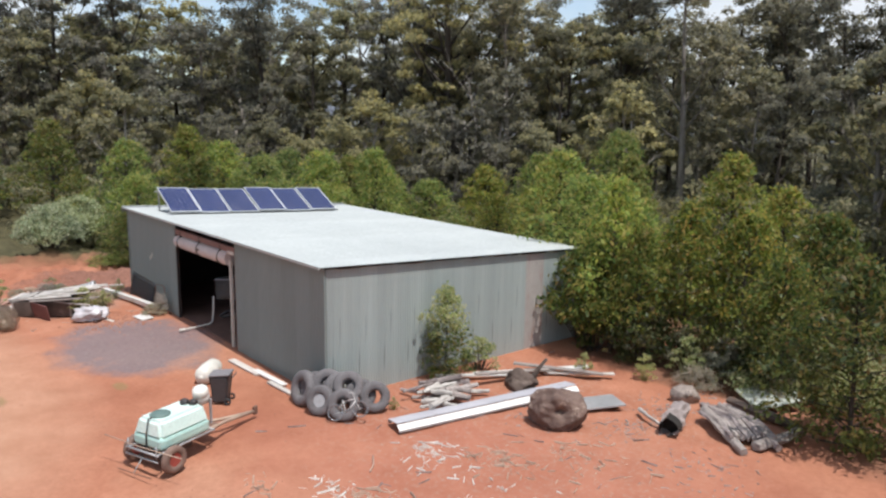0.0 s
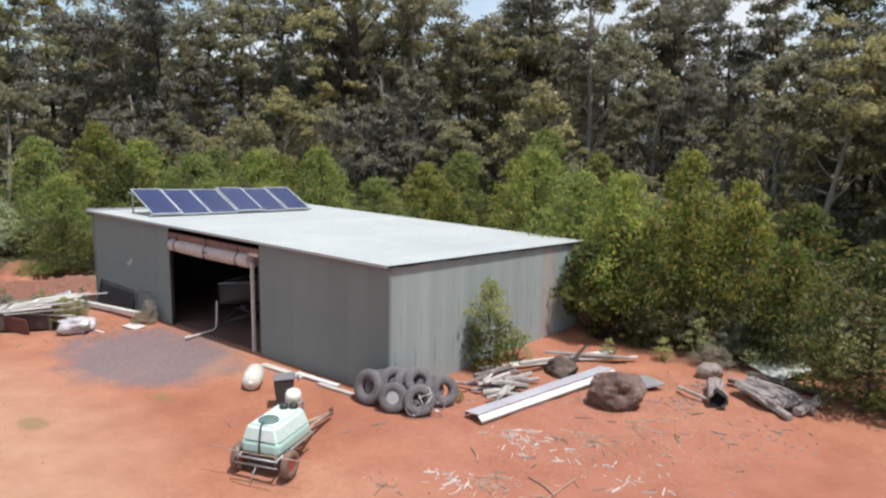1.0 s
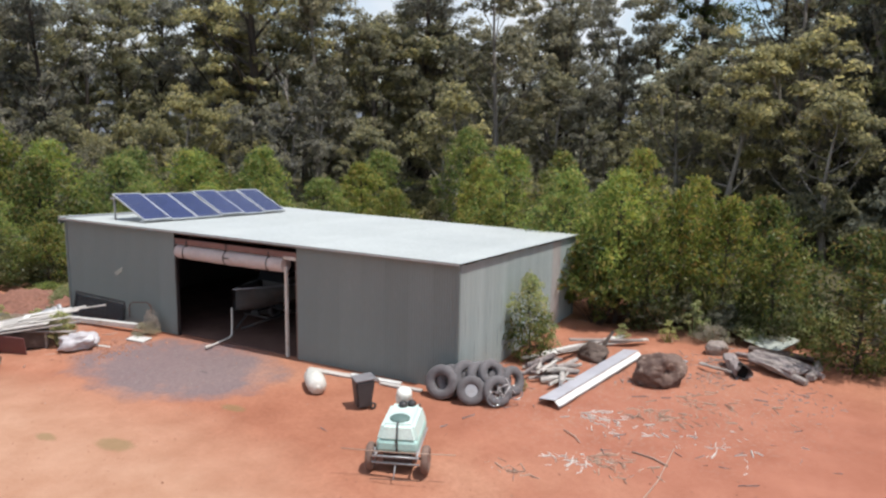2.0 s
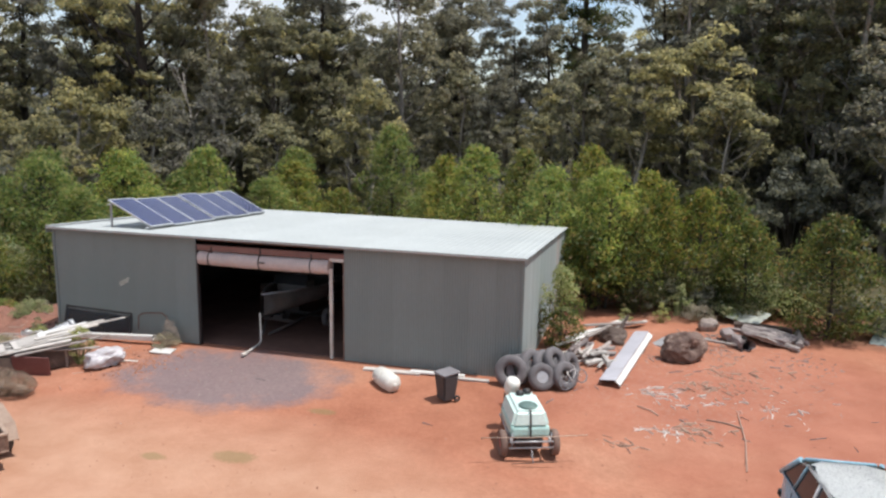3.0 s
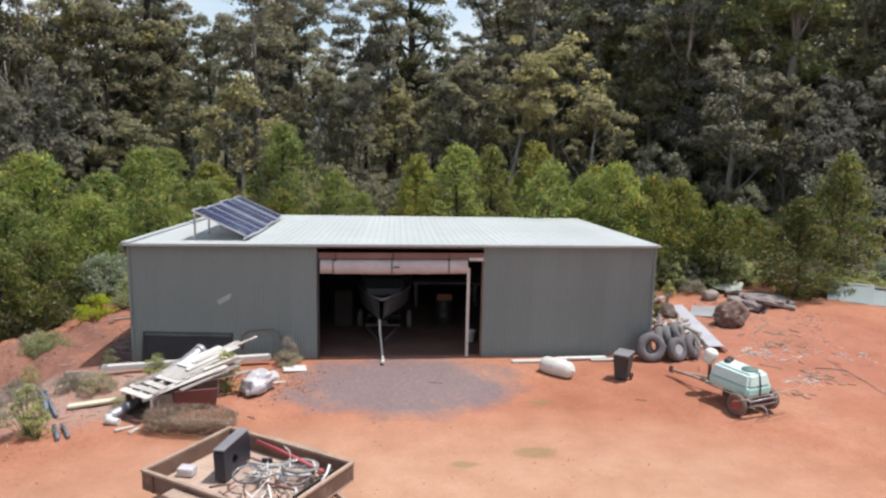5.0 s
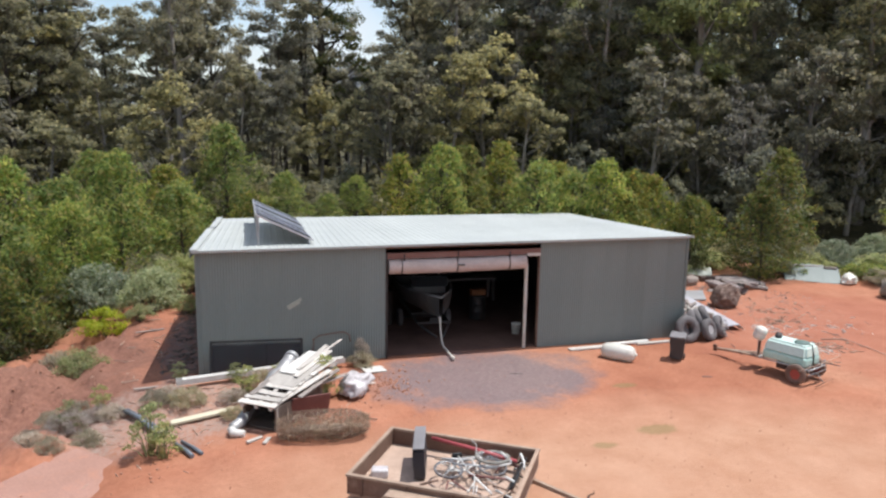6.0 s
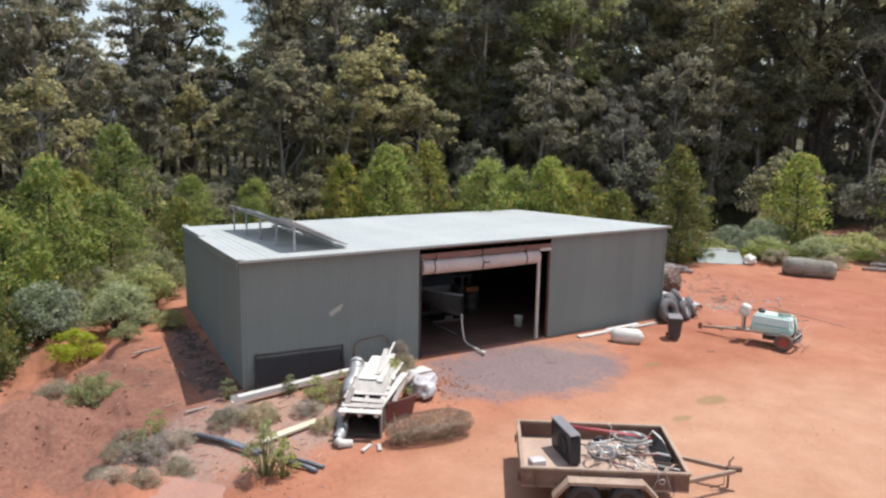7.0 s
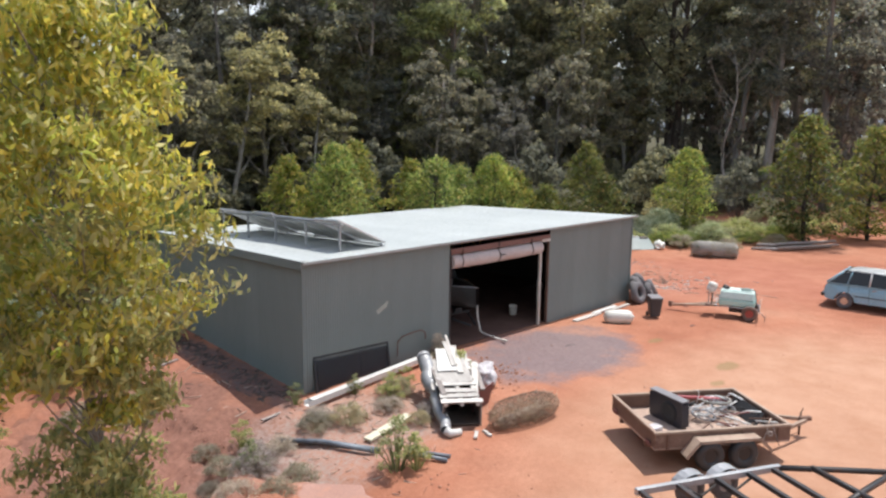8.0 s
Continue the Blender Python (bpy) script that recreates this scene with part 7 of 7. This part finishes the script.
for k in range(9):
    x, y = 33.0 + 0.12 * k, 1.9 - 0.32 * (k % 5)
    tagged(mesh_ob("fence_pole", tubed([(x - 2.0, y + 0.9, gz(x, y) + 0.1 + 0.13 * (k // 4)), (x + 1.9, y - 0.8, gz(x, y) + 0.12 + 0.13 * (k // 4))], 0.07, 8), WOOD_GREY), "silvered round pole stacked at the yard's edge", "pole", "stack of poles")
for x, y, tilt, turn in ((25.5, 7.72, 30, -32), (26.08, 7.34, 33, -35), (26.64, 6.98, 28, -30)):
    slab("roofing_sheet", pose(x, y, gz(x, y) + 0.29, tilt, 0, turn), (0.95, 1.15, 0.015), WALL_TIN, "dull blue-grey roofing sheet leaning at the yard's edge", "sheet metal", "leaning sheets", 0.003)
log("prop_pole", [(25.3, 8.3, gz(25.3, 8.3) + 0.52), (27.2, 7.1, gz(27.2, 7.1) + 0.52)], (0.06, 0.05), WOOD_GREY, "grey pole that the roofing sheets lean on", "", "pole", 40, 7)
for x, y in ((25.4, 8.24), (27.1, 7.16)):
    log("prop_stake", [(x, y, gz(x, y) - 0.1), (x, y, gz(x, y) + 0.5)], (0.05, 0.045), WOOD_GREY, "short grey stake under the pole", "prop stakes", "stake", 41, 7)
crumple("white_sack", pose(27.15, 6.3, gz(27.15, 6.3) + 0.17, 0, 0, 20), (0.42, 0.26, 0.28), POLY_WHITE, "bulging white sack beside the roofing sheets", "sack", 5)
slab("white_panel", pose(38.4, -3.4, gz(38, -3) + 0.35, 0, 12, 20), (2.0, 1.0, 0.06), WHITE_TIN, "pale panel leaning at the yard's edge", "panel")

# ---- inside the shed ----
bm = bmesh.new()
f = [bm.verts.new((*plan(u, v).xy, 0.03)) for u, v in ((0.01, 0.012), (0.99, 0.012), (0.99, 0.985), (0.01, 0.985))]
g = [bm.verts.new(v.co - Vector((0, 0, 0.2))) for v in f]
bm.faces.new(f)
for k in range(4):
    bm.faces.new((g[k], g[(k + 1) % 4], f[(k + 1) % 4], f[k]))
tagged(mesh_ob("floor", bm, DARK_FLOOR), "earth floor of the shed, coloured dark for the shade inside", "floor", kind="structure")
boat = thing("boat", pose(6.95, 2.9, 0, 0, 0, -92), "aluminium dinghy on a trailer in the dark shed", "boat")
bm = bmesh.new()
secs = []
for k in range(9):
    f = k / 8
    x = -2.0 + 4.2 * f
    half = 0.85 * (1 - max(0, f - 0.45) ** 1.6 * 2.4)
    half = max(0.03, half)
    keel = 0.72 + 0.35 * max(0, f - 0.6) ** 1.5 * 2
    rim_z = 1.35 + 0.2 * f
    secs.append([bm.verts.new(v) for v in ((x, -half, rim_z), (x, -half * 0.9, 0.95 + 0.1 * f), (x, 0, keel), (x, half * 0.9, 0.95 + 0.1 * f), (x, half, rim_z))])
for a, b in zip(secs, secs[1:]):
    for k in range(4):
        bm.faces.new((a[k], b[k], b[k + 1], a[k + 1])).smooth = True
bm.faces.new(secs[0])
bmesh.ops.solidify(bm, geom=list(bm.faces), thickness=0.03)
boat.matrix_world = pose(6.95, 2.9, 0, 0, 0, -92)
part("hull", bm, BOAT_GREY, boat)
part("gunwale", tubed([(-2.0, -0.85, 1.36), (0.0, -0.83, 1.45), (1.2, -0.5, 1.51), (2.2, 0, 1.56), (1.2, 0.5, 1.51), (0.0, 0.83, 1.45), (-2.0, 0.85, 1.36)], 0.03, 6), GALV, boat)
part("windscreen", boxed((0.03, 1.2, 0.35), (0.5, 0, 1.68), (0, -25, 0)), GLASS, boat)
part("console", boxed((0.5, 1.1, 0.4), (0.2, 0, 1.45), bevel=0.05), BOAT_GREY, boat)
part("thwart", boxed((0.35, 1.5, 0.05), (-0.9, 0, 1.25)), GALV, boat)
bt = thing("boat_trailer", pose(6.95, 2.9, 0, 0, 0, -92), "dark boat trailer with a pale bent drawbar on the ground", "trailer")
for y in (-0.5, 0.5):
    part("chassis_rail", tubed([(-2.0, y, 0.5), (1.2, y, 0.5), (2.05, y * 0.2, 0.3)], 0.04, 6), DARK_STEEL, bt)
part("drawbar", tubed([(2.26, -0.05, 1.0), (2.28, -0.03, 0.6), (2.35, 0.02, 0.18), (2.48, 0.04, 0.11), (3.3, 0.1, 0.07)], 0.03, 8), POST_WHITE, bt)
part("coupling", boxed((0.2, 0.09, 0.08), (3.36, 0.1, 0.075), bevel=0.02), POST_WHITE, bt)
for y in (-0.8, 0.8):
    wheel(bt, (-0.4, y, 0.3), 0 if y > 0 else 180, 0.3, 0.17, 0.06, DARK_STEEL)
part("axle", tubed([(-0.4, -0.75, 0.3), (-0.4, 0.75, 0.3)], 0.03, 6), DARK_STEEL, bt)
for x in (-1.6, 0.2, 1.3):
    part("cross_rail", boxed((0.06, 1.05, 0.06), (x, 0, 0.55)), DARK_STEEL, bt)
    part("keel_roller", boxed((0.1, 0.3, 0.14), (x, 0, 0.64)), BLACK, bt)
# fridge shares the lining's near-black, its shade painted in
fridge = thing("old_fridge", pose(5.55, 3.6, 0.0, 0, 0, 10), "old fridge in the shed, coloured dark for the shade inside", "fridge")
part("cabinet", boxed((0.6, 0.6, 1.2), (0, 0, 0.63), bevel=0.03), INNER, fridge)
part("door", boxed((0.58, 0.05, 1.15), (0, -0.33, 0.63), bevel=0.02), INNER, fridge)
part("handle", boxed((0.03, 0.04, 0.3), (0.22, -0.375, 0.85)), BLACK, fridge)
pail = thing("paint_bucket", pose(9.62, 1.6, 0.03), "white plastic bucket standing on the shed floor", "bucket")
part("bucket", lathe([(0.12, 0.0), (0.15, 0.33), (0.16, 0.34), (0.15, 0.34), (0.115, 0.02), (0.003, 0.02)], 18), POLY_WHITE, pail)
part("handle", tubed([(0.155, 0, 0.31), (0.12, -0.12, 0.24), (0, -0.175, 0.2), (-0.12, -0.12, 0.24), (-0.155, 0, 0.31)], 0.005, 5), GALV, pail)
bench = thing("workbench", pose(9.2, 6.2, 0.03), "rough timber workbench against the back of the shed", "workbench")
part("bench_top", boxed((2.4, 0.7, 0.06), (0, 0, 0.87), bevel=0.006), WOOD_GREY, bench)
for x, y in ((-1.1, -0.28), (1.1, -0.28), (1.1, 0.28), (-1.1, 0.28)):
    part("leg", boxed((0.09, 0.09, 0.84), (x, y, 0.42)), WOOD_GREY, bench)
barrel = thing("oil_drum", pose(8.95, 3.6, 0.03), "dark oil drum standing inside the doorway", "drum")
part("shell", lathe([(0.26, 0.0), (0.28, 0.01), (0.28, 0.27), (0.29, 0.29), (0.28, 0.31), (0.28, 0.55), (0.29, 0.57), (0.28, 0.59), (0.28, 0.82), (0.285, 0.84), (0.26, 0.84), (0.26, 0.82), (0.003, 0.82)], 22), DARK_STEEL, barrel)
tool = thing("orange_toolbox", pose(8.95, 3.6, 0.86), "orange steel toolbox on an oil drum", "toolbox")
part("case", boxed((0.5, 0.25, 0.2), (0, 0, 0.1), bevel=0.015), plain("orange_paint", (0.27, 0.10, 0.035), 0.6), tool)
part("handle", tubed([(-0.12, 0, 0.2), (-0.1, 0, 0.26), (0.1, 0, 0.26), (0.12, 0, 0.2)], 0.012, 6), BLACK, tool)

# ---- litter on the ground ----


def scatter(name, count, region, make, material, label, category):
    """Many small pieces joined into one stretch of litter."""
    verts, faces = [], []
    rs = random.Random(len(name) * 7 + count)
    for _ in range(count):
        x, y = region(rs)
        v, f = make(rs)
        a = rs.uniform(0, 6.283)
        c, s_ = math.cos(a), math.sin(a)
        z = gz(x, y)
        k = len(verts)
        verts += [(x + c * p[0] - s_ * p[1], y + s_ * p[0] + c * p[1], z + p[2]) for p in v]
        faces += [tuple(k + i for i in q) for q in f]
    ob = raw(name, verts, faces, material)
    return tagged(ob, label, category, kind="stuff")


def chip(lo, hi, thin):
    def make(rs):
        ln, w, h = rs.uniform(lo, hi), rs.uniform(lo, hi) * thin, rs.uniform(0.006, 0.02)
        t = rs.uniform(-0.3, 0.3) * ln * 0.3
        lift = rs.uniform(0, 0.04) * (ln > 0.2)
        v = [(-ln / 2, -w / 2, -0.01), (ln / 2, -w / 2 + t, -0.01 + lift), (ln / 2, w / 2 + t, -0.01 + lift), (-ln / 2, w / 2, -0.01), (-ln / 2, -w / 4, h), (ln / 2, -w / 4 + t, h + lift), (ln / 2, w / 4 + t, h + lift), (-ln / 2, w / 4, h)]
        return v, [(4, 5, 6, 7), (0, 1, 5, 4), (1, 2, 6, 5), (2, 3, 7, 6), (3, 0, 4, 7)]
    return make


def pebble(lo, hi):
    def make(rs):
        r, h = rs.uniform(lo, hi), rs.uniform(0.4, 0.8)
        v = [(r * rs.uniform(0.7, 1.2) * math.cos(a), r * rs.uniform(0.7, 1.2) * math.sin(a), -0.01) for a in (2 * math.pi * k / 6 for k in range(6))]
        v += [(p[0] * 0.6, p[1] * 0.6, r * h) for p in v[:6]]
        return v, [(k, (k + 1) % 6, 6 + (k + 1) % 6, 6 + k) for k in range(6)] + [(6, 7, 8, 9, 10, 11)]
    return make


def blob_region(cx, cy, rx, ry):
    return lambda rs: (cx + rs.gauss(0, rx), cy + rs.gauss(0, ry))


def patchy(cx, cy, spread, patches, tight, seed):
    """Places gathered in a few loose patches."""
    ps = random.Random(seed)
    cs = [(cx + ps.gauss(0, spread), cy + ps.gauss(0, spread), tight * ps.uniform(0.5, 1.4)) for _ in range(patches)]

    def place(rs):
        x, y, t = rs.choice(cs)
        return x + rs.gauss(0, t), y + rs.gauss(0, t)
    return place


for k, (x, y, spread, count) in enumerate(((18.5, 0.65, 0.26, 80), (19.6, 1.6, 0.3, 90), (19.25, -1.4, 0.22, 80), (18.5, -1.7, 0.2, 40), (20.5, 3.0, 0.4, 80), (17.6, -2.75, 0.15, 20), (20.9, 0.6, 0.5, 40))):
    scatter("bark_chips", count, blob_region(x, y, spread * 1.4, spread), chip(0.05, 0.26 + 0.004 * k, 0.13), (WOOD_PALE, RAIL, RAIL)[k % 3], "curled pale bark strips strewn over the red earth", "bark chips")
scatter("bark_chips", 420, patchy(19.8, 6.0, 1.7, 10, 0.45, 4), chip(0.03, 0.16, 0.2), WOOD_GREY, "grey bark strips among the logs", "bark chips")
scatter("twigs", 70, blob_region(19.5, 2.5, 3.0, 3.2), chip(0.1, 0.4, 0.04), WOOD_ASH, "dry twigs scattered round the logs", "twigs")
scatter("twigs", 200, blob_region(0.2, -2.4, 1.7, 1.2), chip(0.08, 0.35, 0.05), DUST_FLOOR, "dry twigs and straw on the bank", "twigs")
scatter("twigs", 45, blob_region(-1.6, 2.6, 0.8, 2.4), chip(0.1, 0.5, 0.06), DUST_FLOOR, "dry twigs and offcuts along the shed's west wall", "twigs")
scatter("pebbles", 900, lambda rs: (rs.uniform(-6, 24), rs.uniform(-9, 0.0)), pebble(0.008, 0.024), CLOD, "small stones scattered over the yard", "stones")
scatter("pebbles", 500, lambda rs: (7.4 + rs.gauss(0, 2.0), -2.2 + rs.gauss(0, 1.2)), pebble(0.005, 0.014), CONCRETE, "grey gravel in front of the shed door", "gravel")
scatter("clods", 420, patchy(-3.0, 1.2, 2.6, 60, 0.4, 6), pebble(0.01, 0.045), CLOD, "red clods of earth on the bank", "clods")
scatter("clods", 260, lambda rs: (4.45 + rs.gauss(0, 0.5), -2.0 + rs.gauss(0, 0.6)), pebble(0.012, 0.055), CLOD, "red rubble beside the gravel apron", "rubble")
for x0, y0, x1, y1, r in ((20.25, -0.05, 20.15, -3.25, 0.012), (19.5, -0.6, 20.3, -0.9, 0.02), (17.9, -0.4, 18.4, -0.8, 0.015)):
    tagged(mesh_ob("fallen_stick", tubed([(x0, y0, gz(x0, y0) + 0.02), ((x0 + x1) / 2 + 0.08, (y0 + y1) / 2, gz((x0 + x1) / 2, (y0 + y1) / 2) + 0.03), (x1, y1, gz(x1, y1) + 0.02)], r, 6), DUST_FLOOR), "long thin stick lying on the red earth", "stick", "fallen sticks")
for x, y, ln, turn in ((-1.75, 4.3, 0.9, 25), (-1.2, -0.6, 0.8, 15)):
    slab("weathered_offcut", pose(x, y, gz(x, y) + 0.03, 3, 2, turn), (ln, 0.07, 0.03), WOOD_GREY, "grey timber offcut lying on the red bank", "offcut", "offcuts on the bank", 0.004)
# dark wood colour here also carries the shed's shadow
scatter("rubbish", 260, lambda rs: (-0.5 + rs.gauss(0, 0.3), rs.uniform(0.2, 7.0)), chip(0.05, 0.3, 0.4), WOOD_DARK, "mulch and rubbish along the shed's west wall, darkened for its shadow", "rubbish")
